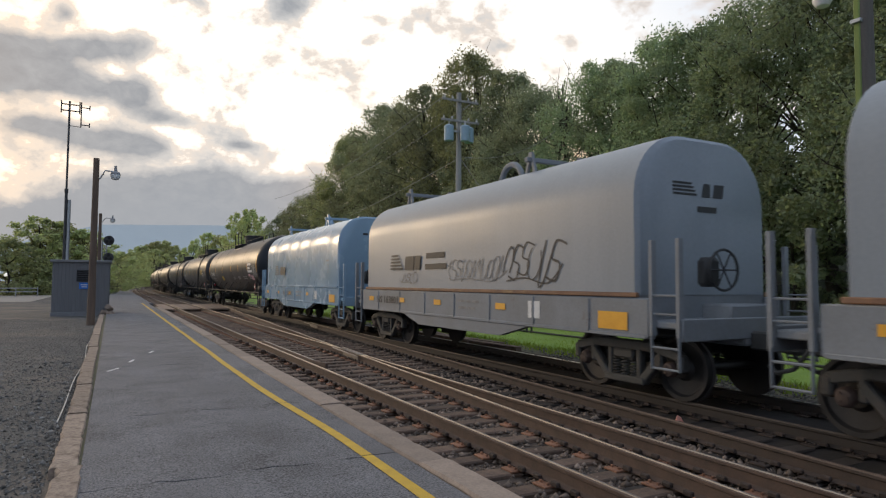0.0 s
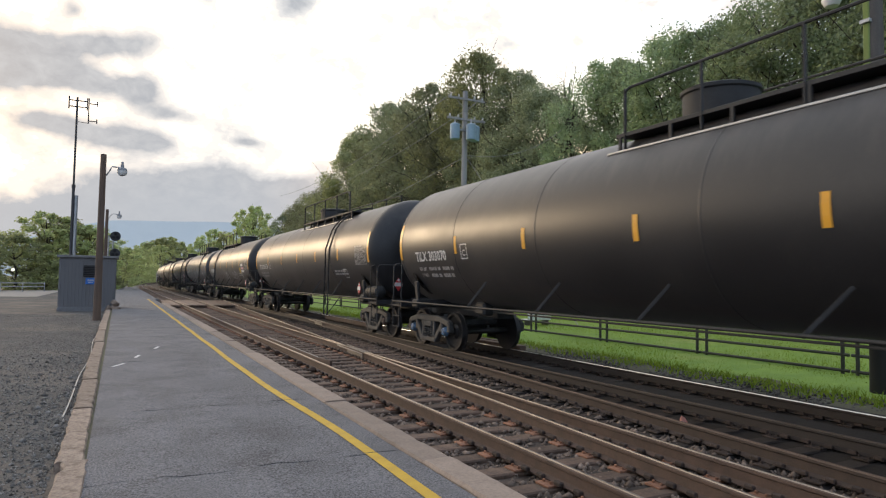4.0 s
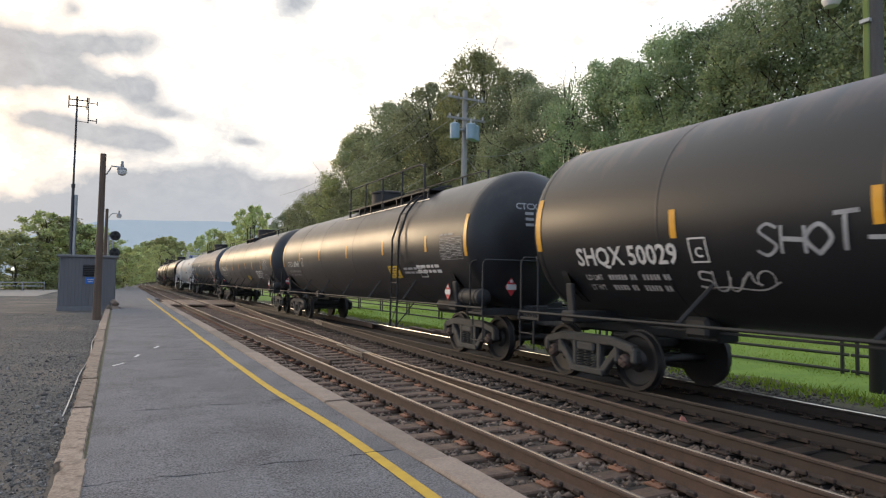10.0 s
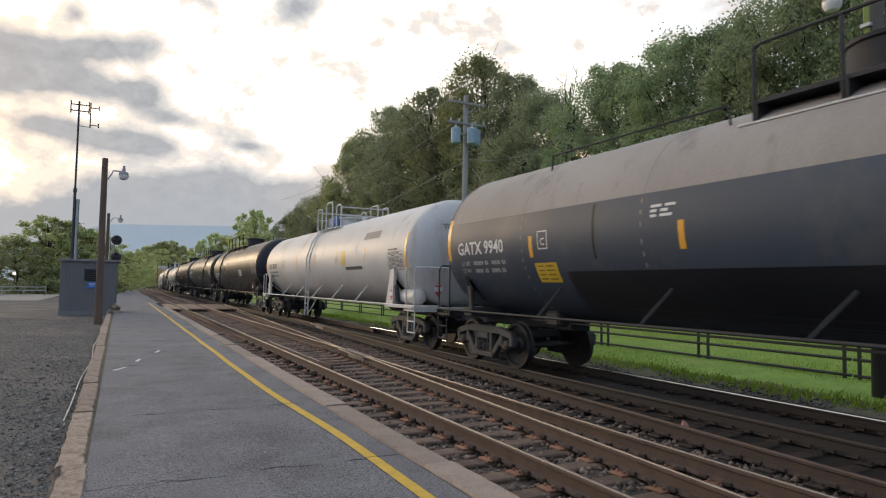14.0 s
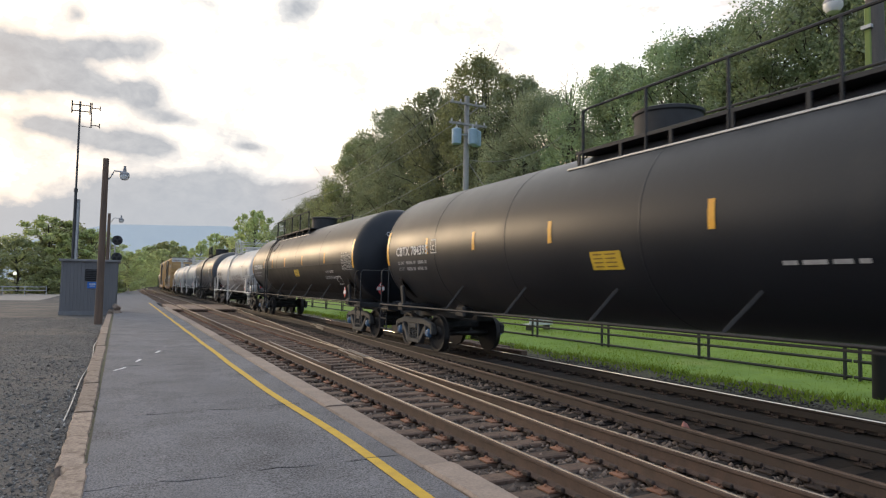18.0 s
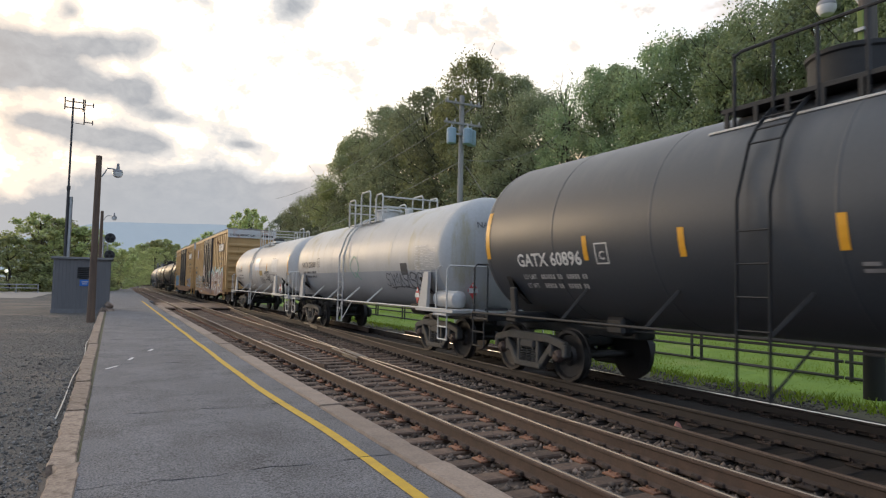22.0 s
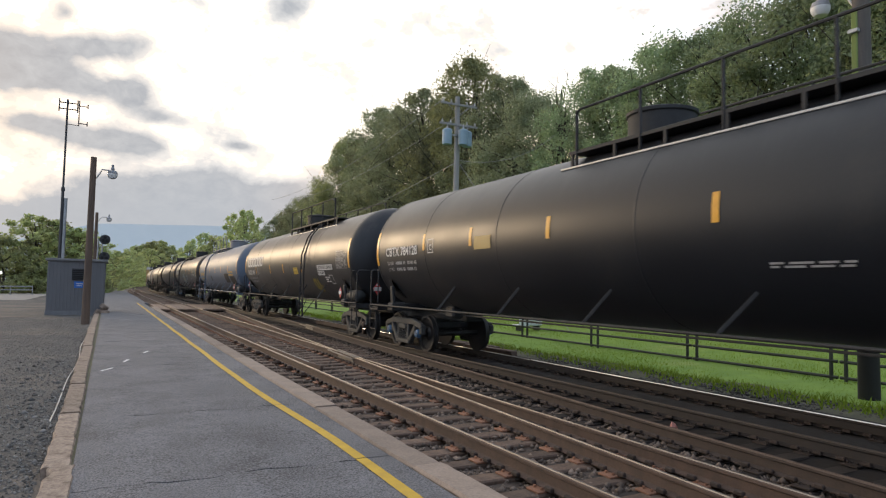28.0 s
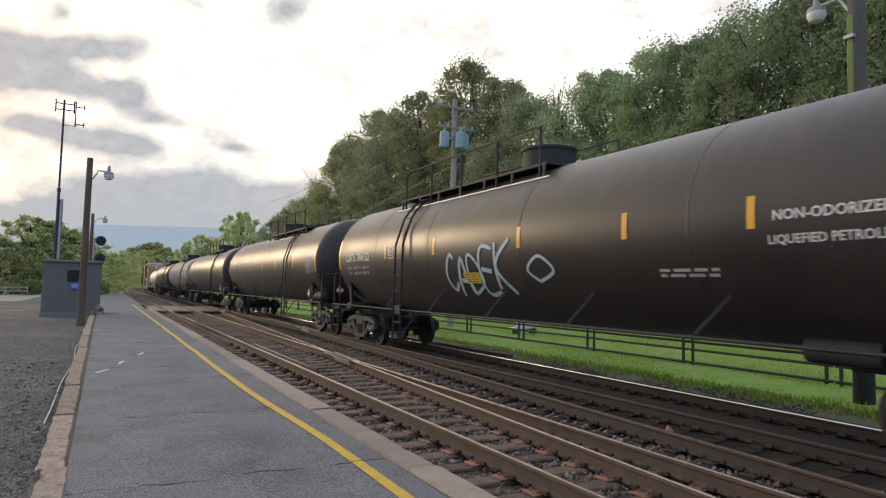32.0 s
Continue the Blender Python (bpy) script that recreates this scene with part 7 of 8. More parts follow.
def make_train():
    GREY = dict(R=1.41, mid=2.39)
    coil_car("grey covered coil car with weathered hood", -6.9, 3.83, "coil_grey", "coil_frame", 1)
    coil_car("grey covered coil car with scrawled hood and rusty sill", 6.71, 17.45, "coil_grey", "coil_frame", 2, scrawl=True)
    coil_car("pale blue covered coil car with dented hood", 20.19, 30.95, "coil_blue", "coil_blue", 3, blue=True)
    tank_car("dark brown-black tank car with white panels", 33.02, 50.35, "black", mark_w=1.53, table_u=8.03, table_v=2.18, mark="TILX 400207", mark_u=1.03, mark_v=-0.47, lay="C", notice=False, strip_u=(-5.66, -2.55, 0.88, 3.37, 6.13), strip_z=2.44,
             extra=both(panels_at((-2.85, 1.90, 0.60, 0.28, "panel_yellow"), (-5.69, 3.36, 0.05, 1.42, "mark_dim"), (0.86, 3.36, 0.05, 1.42, "mark_dim"), (5.93, 3.36, 0.05, 1.42, "mark_dim")), lines_at((1.28, 1.93, 0.6, 0.05, 2, "mark_mid"), (2.86, 1.95, 0.8, 0.06, 2, "mark_mid"), (4.57, 1.95, 0.85, 0.06, 2, "mark_mid"), (6.3, 1.9, 0.5, 0.03, 2, "mark_mid")), panels_at((6.72, 2.61, 0.92, 0.12, "mark_white"), (6.61, 2.41, 0.67, 0.12, "mark_white"), (6.85, 2.23, 1.15, 0.12, "mark_white"), (6.49, 2.03, 0.52, 0.14, "pink"), (7.17, 1.89, 0.60, 0.24, "pink"))))
    tank_car("black tank car with side ladder and yellow notice", 52.94, 69.89, "brownblack", mark_w=1.6, mark="TILX 303070", mark_u=0.9, mark_v=-0.44, cap="cap_blue", lad_u=4.9, notice=False, strip_u=(-5.5, -2.9, -0.1, 2.62, 5.46), strip_z=2.45, extra=both(panels_at((5.95, 2.42, 0.6, 0.34, "panel_yellow")), lines_at((6.3, 2.32, 0.85, 0.10, 2, "mark_white"), (6.2, 2.02, 0.7, 0.03, 2, "mark_mid"))))
    tank_car("dusty black tank car with white reporting mark", 72.31, 89.14, "brownblack", mark_w=1.93, mark="TILX 303154", mark_u=0.86, mark_v=-0.422, mark_size=0.32, strip_u=(-5.49, -2.7, 0.1, 2.8, 5.5), strip_z=2.5)
    tank_car("black tank car with long white scrawls and far ladder", 91.73, 108.69, "brownblack", mark_w=1.8, mark="TILX 308797", mark_u=0.94, mark_v=-0.457, lay="B", strip_u=(-5.42, -2.29, 0.60, 3.0, 5.6),
             extra=both(panels_at((6.45, 2.46, 0.7, 0.13, "mark_white"), (6.6, 2.27, 0.9, 0.13, "pink"), (6.65, 2.10, 0.9, 0.13, "mark_white"), (5.8, 2.14, 0.5, 0.36, "panel_yellow")),
                        tags((0.325, -0.66, 2.5, 0.40, 3, "spray_rose", 0.035), (0.45, -0.48, 0.9, 0.30, 4, "spray_rose", 0.04), (0.508, -0.72, 1.15, 0.52, 6, "spray_white", 0.045), (0.70, -0.70, 2.1, 0.46, 7, "spray_white", 0.032))))
    tank_car("charcoal tank car covered in white scrawls", 111.26, 127.53, "charcoal", mark_w=1.8, mark="MTZX 330636", mark_u=0.8, mark_v=-0.42, strip_u=(-5.0, -2.5, 0.04, 2.73, 5.89), strip_z=2.46, notice=False,
             extra=both(sprayed((0.84, 2.09, 2.72, 0.44, 5, "spray_white", 0.055, "BIGR KYT"), (6.02, 2.18, 1.0, 0.38, 8, "spray_rose", 0.06, "RU")),
                        tags((0.17, -0.05, 0.9, 0.25, 19, "spray_white", 0.03), (0.295, -0.46, 1.7, 0.62, 8, "spray_white", 0.035), (0.433, -0.60, 1.35, 0.55, 9, "spray_white", 0.03), (0.50, -0.44, 0.85, 0.66, 10, "spray_white", 0.03), (0.847, -0.64, 1.3, 0.52, 11, "spray_white", 0.04)),
                        words((0.581, -0.68, 0.135, "mark_white", "LIQUEFIED PETROLEUM GAS"), (0.575, -0.84, 0.125, "mark_white", "NON-ODORIZED")), panels_at((0.89, 1.66, 0.60, 0.22, "panel_yellow")), lines_at((6.1, 1.75, 1.2, 0.04, 2, "mark_mid")),
                        lambda car, skin, H, mid, R: part("air_reservoir", Kit().spin([(-0.46, 0.02), (-0.44, 0.2), (-0.36, 0.26), (0.36, 0.26), (0.44, 0.2), (0.46, 0.02)], "y", 18, (-1.0, -4.9, 0.96)), PAINT["under"], car, "black reservoir under the sill")))
    tank_car("black tank car with sprayed white letters", 129.94, 146.06, "rusty_black", mark_w=2.05, table_u=7.35, table_v=2.43, placard_u=6.9, mark="SHQX 50029", mark_u=0.98, mark_v=-0.645, mark_size=0.38, strip_u=(-5.04, -2.49, 0.15, 2.9, 5.6), strip_z=2.45, lad_u=4.8,
             extra=both(sprayed((-3.84, 2.0, 1.75, 0.34, 12, "spray_white", 0.045, "SHOT-1"), (-1.6, 1.9, 1.0, 0.42, 13, "spray_white", 0.04, "SIPR")),
                        tags((0.234, -0.86, 1.1, 0.22, 15, "mark_mid", 0.024), (0.63, -0.68, 0.8, 0.55, 16, "spray_white", 0.04)), panels_at((6.10, 1.92, 0.54, 0.35, "pink"), (1.35, 1.80, 0.62, 0.26, "panel_yellow"), (3.4, 1.90, 2.2, 0.24, "patch_blue"))))
    tank_car("glossy black tank car with side ladder", 148.63, 165.15, "brownblack", mark_w=1.8, mark="CTCX 137643", mark_u=0.8, mark_v=-0.42, strip_u=(-5.47, -2.68, 0.41, 3.54, 6.3), strip_z=2.53, extra=both(panels_at((4.1, 1.88, 0.75, 0.32, "panel_yellow")), lines_at((5.6, 2.0, 1.4, 0.07, 2, "mark_white"))))
    tank_car("dark grey tank car with grey repaint patch", 167.75, 185.0, "charcoal", mark_w=1.98, table_v=2.31, mark="PROX 632239", mark_u=1.155, mark_v=-0.41, mark_size=0.335, lay="C", strip_u=(-5.41, -3.0, -0.6, 1.62, 3.7, 6.02), strip_z=2.33, table_u=7.06, notice=False,
             extra=both(panels_at((1.86, 1.69, 0.70, 0.24, "panel_yellow"), (-4.5, 1.9, 0.6, 0.22, "black"), (-0.4, 1.85, 0.9, 0.42, "black"), (1.9, 1.82, 1.9, 0.75, "black")), signs((4.52, 1.91, 0.15, 1.62, "LIQUEFIED PETROLEUM GAS"), (4.54, 1.73, 0.13, 0.70, "NOT ODORIZED")), lines_at((5.35, 1.80, 0.4, 0.035, 3, "mark_white")), panels_at((7.30, 3.0, 0.75, 0.2, "patch_blue")), lambda car, skin, H, mid, R: part("stencil_frame", ring_frame(skin, 6.79, 1.71, 0.44, 0.26, 0.022), PAINT["mark_white"], car, "outlined stencil box")))
    tank_car("two-tone tank car, dusty above slate grey", 187.64, 204.24, "dusty", mark_w=1.8, table_u=7.6, table_v=2.36, mark="GATX 9940", mark_u=0.43, mark_v=-0.275, mark_size=0.36, lay="C", strip_u=(-5.18, -1.77, 1.6, 4.95), strip_z=2.36, band=(1.05, 2.98, "slate_band"), notice=False,
             extra=both(panels_at((-4.83, 1.90, 0.62, 0.34, "panel_yellow"), (-3.5, 2.52, 0.05, 0.85, "patch_black")), lambda car, skin, H, mid, R: part("panel", skin.patch(1.9, 1.55, 12.4, 0.72, 0.0072, 0, None, 8), PAINT["black"], car, "black lower paint along the shell"),
                        lambda car, skin, H, mid, R: part("panel", skin.patch(4.25, 1.98, 0.9, 0.20, 0.0075), PAINT["black"], car, "black repaint patch"),
                        lines_at((3.95, 1.80, 0.8, 0.03, 4, "mark_mid"), (5.0, 1.55, 0.9, 0.03, 3, "mark_mid"), (-2.3, 2.78, 0.35, 0.04, 3, "mark_white")),
                        lambda car, skin, H, mid, R: [part("panel", skin.patch(u, v, 0.62, 0.22, 0.011), PAINT["mark_white"], car, "white notice panel") and part("panel", skin.patch(u, v, 0.52, 0.13, 0.013), PAINT["pink"], car, "faded red notice") for u, v in ((5.68, 2.05), (5.75, 1.76))]))
    tank_car("white tank car with white dome cage and ladder", 206.81, 224.11, "white", R=1.46, mid=2.50, trim="rail_white", top="gp_blue", ladder=True, lad_u=-0.5, bracket=7.6, mark="TILX 30267", mark_size=0.30, mark_paint="mark_black", notice=False,
             extra=panels((0.70, 0.0, 0.42, 0.46, "panel_yellow"), (0.76, -0.34, 1.6, 0.10, "mark_black"), (0.84, 0.62, 1.3, 0.22, "dusty")))
    tank_car("brown-black tank car with blue-grey repaint patches", 226.76, 243.39, "black", mark_u=0.88, mark_w=2.3, mark="CBTX 784590", mark_v=-0.52, mark_size=0.38, lay="B", strip_u=(-5.15, -2.14, 1.2, 3.69, 6.0), strip_z=2.64, notice=False,
             extra=both(panels_at((-6.3, 2.63, 1.52, 0.34, "patch_grey_dim"), (-2.47, 2.76, 1.62, 0.54, "patch_tan"), (2.9, 2.45, 9.4, 1.0, "patch_dim"), (3.3, 2.22, 0.82, 0.36, "mark_white")), lines_at((2.98, 2.32, 0.62, 0.06, 3, "mark_black")), tags((0.347, -0.60, 1.9, 0.5, 77, "patch_tan", 0.022))))
    tank_car("black tank car with blue bearing caps", 245.88, 262.68, "black", mark_w=1.9, mark="CBTX 784395", cap="cap_blue", lay="A", lad_u=4.6, strip_u=(-5.93, -3.7, -1.08, 2.24, 5.14), strip_z=2.6, notice=False, extra=both(panels_at((0.25, 2.08, 0.68, 0.28, "panel_yellow"), (5.55, 1.80, 0.8, 0.34, "dull_red")), lines_at((3.1, 1.97, 1.1, 0.05, 1, "mark_mid"))))
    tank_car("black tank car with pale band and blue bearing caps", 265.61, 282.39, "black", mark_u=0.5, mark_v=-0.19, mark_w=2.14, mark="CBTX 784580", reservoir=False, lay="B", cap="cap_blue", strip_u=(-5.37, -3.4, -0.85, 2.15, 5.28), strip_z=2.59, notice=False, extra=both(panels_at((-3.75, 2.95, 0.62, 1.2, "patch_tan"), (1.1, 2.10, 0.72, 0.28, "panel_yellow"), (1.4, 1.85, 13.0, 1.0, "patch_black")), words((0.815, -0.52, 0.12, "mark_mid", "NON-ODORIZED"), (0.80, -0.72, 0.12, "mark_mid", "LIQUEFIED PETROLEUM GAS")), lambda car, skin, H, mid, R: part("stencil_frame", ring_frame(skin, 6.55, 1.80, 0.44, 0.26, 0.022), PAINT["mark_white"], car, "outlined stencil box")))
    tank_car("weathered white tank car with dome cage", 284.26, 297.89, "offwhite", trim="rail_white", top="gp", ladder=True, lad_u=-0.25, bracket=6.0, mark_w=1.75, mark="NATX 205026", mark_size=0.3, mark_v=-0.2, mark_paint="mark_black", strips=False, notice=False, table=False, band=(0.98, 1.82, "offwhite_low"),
             extra=both(tags((0.66, -0.62, 3.6, 0.8, 70, "spray_brown", 0.022), (0.64, -0.60, 3.2, 0.7, 71, "spray_brown", 0.018)), signs((3.75, 2.62, 0.11, 1.0, "REFRIGERANT GAS")), panels_at((4.9, 1.86, 0.62, 0.34, "mark_white"), (4.9, 1.88, 0.50, 0.26, "slate")), lines_at((5.6, 2.5, 0.6, 0.04, 6, "mark_grey"))), **GREY)
    tank_car("dark slate tank car with yellow strips", 299.9, 312.0, "slate", mark_u=0.97, mark_v=-0.55, mark_w=1.78, mark="GATX 60896", lay="A", lad_u=-0.15, mark_paint="mark_white", notice=False, table=False, strip_u=(-3.18, -1.28, 0.77, 3.0), strip_z=2.28,
             extra=both(signs((3.75, 2.66, 0.13, 0.62, "REFRIGERANT GAS"), (3.77, 2.45, 0.16, 0.5, "R-142b")), lambda car, skin, H, mid, R: part("data_table", table_panel(skin, 4.15, 2.0, 1.05, 0.52), PAINT["mark_mid"], car, "ruled white inspection table"), lines_at((0.9, 1.95, 0.6, 0.04, 2, "mark_dim"), (2.3, 1.9, 0.9, 0.04, 2, "mark_dim"))))
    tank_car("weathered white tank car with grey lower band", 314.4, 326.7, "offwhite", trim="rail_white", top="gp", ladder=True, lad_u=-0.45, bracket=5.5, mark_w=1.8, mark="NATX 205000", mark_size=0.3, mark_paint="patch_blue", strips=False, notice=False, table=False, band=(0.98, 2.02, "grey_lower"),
             extra=both(tags((0.835, -0.62, 2.5, 0.40, 31, "patch_blue", 0.035)), sprayed((0.05, 1.86, 0.80, 0.74, 32, "spray_green", 0.035, "Q")), panels_at((4.2, 2.06, 0.42, 0.30, "slate")),
                        lambda car, skin, H, mid, R: part("data_table", table_panel(skin, 5.45, 2.26, 1.1, 0.55), PAINT["mark_white"], car, "ruled white inspection table")), **GREY)
    tank_car("white tank car with black scrawl and ladder", 328.6, 341.5, "white", trim="rail_white", top="gp_red", ladder=True, lad_u=-1.15, bracket=4.3, mark_w=1.6, plate=False, mark="TCIX 21065", mark_size=0.3, mark_paint="mark_grey", notice=False, table=False,
             strip_u=(-4.5, -2.19, 0.09, 2.31), strip_z=2.37,
             extra=both(panels_at((-0.08, 2.56, 1.05, 0.64, "pale_blue"), (0.87, 2.10, 0.70, 0.25, "panel_dull"), (3.9, 2.42, 1.12, 0.62, "mark_white")), tags((0.672, -0.38, 1.0, 0.42, 33, "spray_black", 0.035), (0.70, -0.64, 0.75, 0.14, 34, "spray_black", 0.025)),
                        lambda car, skin, H, mid, R: part("data_table", table_panel(skin, 3.9, 2.42, 1.0, 0.52), PAINT["slate"], car, "ruled blue inspection table"), lines_at((0.5, 1.86, 1.0, 0.03, 6, "mark_grey"), (2.7, 2.02, 0.8, 0.025, 1, "mark_grey"), (3.5, 2.0, 0.9, 0.025, 2, "mark_grey"))), R=1.39, mid=2.36)
    box_car("faded yellow boxcar with black doors and purple graffiti", 344.06, 361.50, 5)
    box_car("faded yellow boxcar with lattice side posts", 363.1, 380.7, 6, lattice=True)
    tank_car("black tank car with white gas lettering", 382.66, 399.71, "black", mark_w=1.9, mark="CBTX 784128", cap="cap_blue", notice=False, strip_u=(-5.67, -3.52, -0.95, 2.37, 5.23), strip_z=2.68, extra=both(words((0.86, -0.05, 0.15, "mark_white", "NON-ODORIZED"), (0.86, -0.27, 0.13, "mark_white", "LIQUEFIED PETROLEUM GAS")), panels_at((-3.05, 2.54, 0.62, 0.26, "panel_dull")), lines_at((3.0, 1.98, 1.0, 0.024, 2, "mark_mid"))))

    def big_word(car, skin, H, mid, R):
        for i in range(6):                            # owner's name as plain outlined blocks
            k = Kit()
            u = -H + 1.03 + i * 0.573
            for a in (-0.20, 0.20):
                skin.patch(u + a, mid + 0.13, 0.105, 0.36, 0.012, 0, k)
            for b in (-0.185, 0.185):
                skin.patch(u, mid + 0.13 + b, 0.43, 0.095, 0.0125, 0, k, 1)
            part("emblem_block", k, PAINT["mark_white"], car, "white block of the owner's emblem")
    tank_car("black tank car with large white block emblem", 402.06, 418.41, "brownblack", mark_w=1.55, table_u=7.43, table_v=2.42, mark="PROX 31884", mark_u=0.73, mark_v=-0.48, lad_u=3.4, notice=False, strip_u=(-5.52, -2.5, -0.1, 2.75), strip_z=2.3,
             extra=both(big_word, panels_at((1.87, 2.17, 0.60, 0.26, "panel_yellow")), tags((0.757, -0.90, 0.7, 0.40, 45, "spray_yellow", 0.09)), lambda car, skin, H, mid, R: part("stencil_frame", ring_frame(skin, 6.10, 1.83, 0.36, 0.28, 0.022), PAINT["mark_white"], car, "outlined stencil box"), signs((4.83, 2.19, 0.15, 1.62, "LIQUEFIED PETROLEUM GAS"), (4.82, 2.01, 0.13, 0.68, "NOT ODORIZED")), lines_at((5.45, 1.90, 0.4, 0.04, 3, "mark_white"))))
    tank_car("grey-blue tank car with yellow lettering", 421.21, 437.52, "greyblue", trim="greyblue", mark_w=1.7, mark="UTLX 954092", mark_u=0.8, mark_v=-0.42, mark_paint="mark_yellow", notice=False, table=False, lay="B", lad_u=-3.8, strip_u=(-5.08, -2.45, 0.04, 2.54, 5.21), strip_z=2.49, extra=both(panels_at((-2.1, 1.95, 0.42, 0.30, "patch_black"), (4.35, 1.95, 1.5, 0.55, "patch_black"), (6.3, 1.8, 1.6, 0.5, "patch_black")), lines_at((5.35, 2.3, 1.6, 0.10, 2, "mark_yellow"))))
    tank_car("brown-black tank car with pale scrawl and gas lettering", 440.09, 457.38, "brown", mark_w=1.9, mark="CBTX 784152", notice=False, cap="cap_blue", lay="B", lad_u=-3.9, strip_u=(-5.0, -2.25, 1.04, 3.65, 5.65), strip_z=2.61, extra=both(words((0.842, -0.08, 0.16, "mark_white", "NON-ODORIZED"), (0.838, -0.34, 0.14, "mark_white", "LIQUEFIED PETROLEUM GAS")), sprayed((-1.9, 1.60, 2.55, 0.86, 52, "spray_pale", 0.075, "CADEK"), (1.15, 1.80, 0.80, 0.40, 53, "spray_pale", 0.05, "O")), panels_at((-0.77, 1.90, 0.62, 0.22, "panel_yellow")), lines_at((4.2, 1.97, 0.95, 0.04, 2, "mark_mid"))))
    s = 459.96
    for label, paint, ln in (("dull brown tank car", "brown", 17.0), ("dusty brown-black tank car", "brownblack", 17.0), ("weathered dark grey tank car", "dusty", 16.8), ("dull brown tank car", "brown", 16.8)):
        tank_car(label, s, s + ln, paint, notice=False)
        s += ln + 2.57
    tank_car("short white tank car", s, s + 13.6, "white", trim="rail_white", top="gp", strips=False, notice=False, table=False, **GREY)
    s += 13.6 + 1.9
    for i in range(3):
        box_car("faded yellow boxcar at the far end of the train", s, s + 17.5, 20 + i, lattice=i > 0)
        s += 19.1


make_train()

# ---- things beside the line ----


def make_shed():
    sh = thing("equipment_shed", "grey clad trackside equipment shed with louvred vent", "shed", (0, 0, 0))
    x0, x1, y0, y1, z0, z1 = -2.58, -0.12, 36.0, 38.6, 0.06, 2.52
    part("base", Kit().box(((x0 + x1) / 2, (y0 + y1) / 2, -0.08), (x1 - x0 + 0.06, y1 - y0 + 0.06, 0.34), 0.02), M["concrete"], sh, "pale concrete footing")
    wall = part("wall", Kit().box(((x0 + x1) / 2, (y0 + y1) / 2, (z0 + z1) / 2), (x1 - x0, y1 - y0, z1 - z0), 0.01), M["shed"], sh, "ribbed grey cladding")
    n = 16
    ribs = [Kit().box((0, 0, 0), s, 0.008).mesh("rib", 30) for s in ((0.05, 0.03, z1 - z0), (0.03, 0.05, z1 - z0))]
    for i in range(n):
        part("rib", ribs[0], M["shed"], wall, "", Matrix.Translation((x0 + (x1 - x0) * (i + 0.5) / n, y0 - 0.012, (z0 + z1) / 2)))
        part("rib", ribs[1], M["shed"], wall, "", Matrix.Translation((x1 + 0.012, y0 + (y1 - y0) * (i + 0.5) / n, (z0 + z1) / 2)))
    part("roof", Kit().box(((x0 + x1) / 2, (y0 + y1) / 2, z1 + 0.06), (x1 - x0 + 0.22, y1 - y0 + 0.22, 0.12), 0.02), M["shed_trim"], sh, "flat roof with metal edge")
    v = part("vent", Kit().box((-1.24, y0 - 0.03, 1.87), (0.60, 0.05, 0.56), 0.01), M["dark"], sh, "dark louvred vent")
    for i in range(6):
        part("louvre", Kit().box((-1.24, y0 - 0.07, 1.65 + i * 0.09), (0.56, 0.07, 0.02), 0.003, Matrix.Rotation(radians(35), 3, "X")), M["steel_dark"], v)
    part("sign", Kit().box((-1.21, y0 - 0.04, 1.37), (0.44, 0.02, 0.32), 0.006), M["blue_sign"], sh, "small blue enamel sign")
    part("sign_bars", Kit().box((-1.21, y0 - 0.053, 1.42), (0.28, 0.006, 0.05)).box((-1.21, y0 - 0.053, 1.32), (0.22, 0.006, 0.04)), M["white_paint"], sh, "white bars on the sign")


def make_mast():
    m = thing("antenna_mast", "tall thin steel mast with folded dipole antennas", "antenna mast", (-2.42, 41, -0.2))
    part("pole", Kit().tube([(0, 0, 0), (0, 0, 6.9)], 0.075, 12).tube([(0, 0, 6.8), (0, 0, 11.95)], 0.055, 10), M["steel_dark"], m, "two-stage galvanised pole")
    part("pole", Kit().tube([(0.16, 0, 0), (0.16, 0, 6.35)], 0.09, 12).box((0.08, 0, 5.2), (0.3, 0.06, 0.08), 0.01).box((0.08, 0, 3.4), (0.3, 0.06, 0.08), 0.01), M["galv"], m, "stub support pole with brackets")
    part("coupling", Kit().tube([(0, 0, 6.75), (0, 0, 6.95)], 0.10, 10), M["steel_dark"], m, "pipe coupling")
    k = Kit()
    for z in (11.4, 11.75):
        k.tube([(-0.40, 0, z), (0.50, 0, z)], 0.034, 6)
    for x in (-0.40, 0.50):
        k.tube([(x, 0, 11.25), (x, 0, 11.95)], 0.038, 6)
    part("antenna", k, M["steel_dark"], m, "ladder-shaped dipole antenna")
    k = Kit().tube([(0.58, 0, 10.5), (0.58, 0, 11.95)], 0.034, 6)
    for z in (10.65, 11.65):
        k.tube([(0.55, 0, z), (1.0, 0, z)], 0.028, 6).tube([(1.0, 0, z - 0.12), (1.0, 0, z + 0.14)], 0.034, 6)
    k.tube([(0, 0, 10.55), (0.58, 0, 10.52)], 0.018, 6)
    part("antenna", k, M["steel_dark"], m, "side-mounted dipole antenna")


def make_lamp_pole(x, y, h, base, label, algae=False, arm=1.0, r=0.15):
    m = thing("street_lamp", label, "street lamp", (x, y, base), group="wooden lamp poles")
    part("pole", Kit().tube([(0, 0, 0), (0, 0, h * 0.35), (0, 0, h)], r, 14, r * 0.72), M["pole_black" if algae else "pole_wood"], m, "round timber pole")
    return m


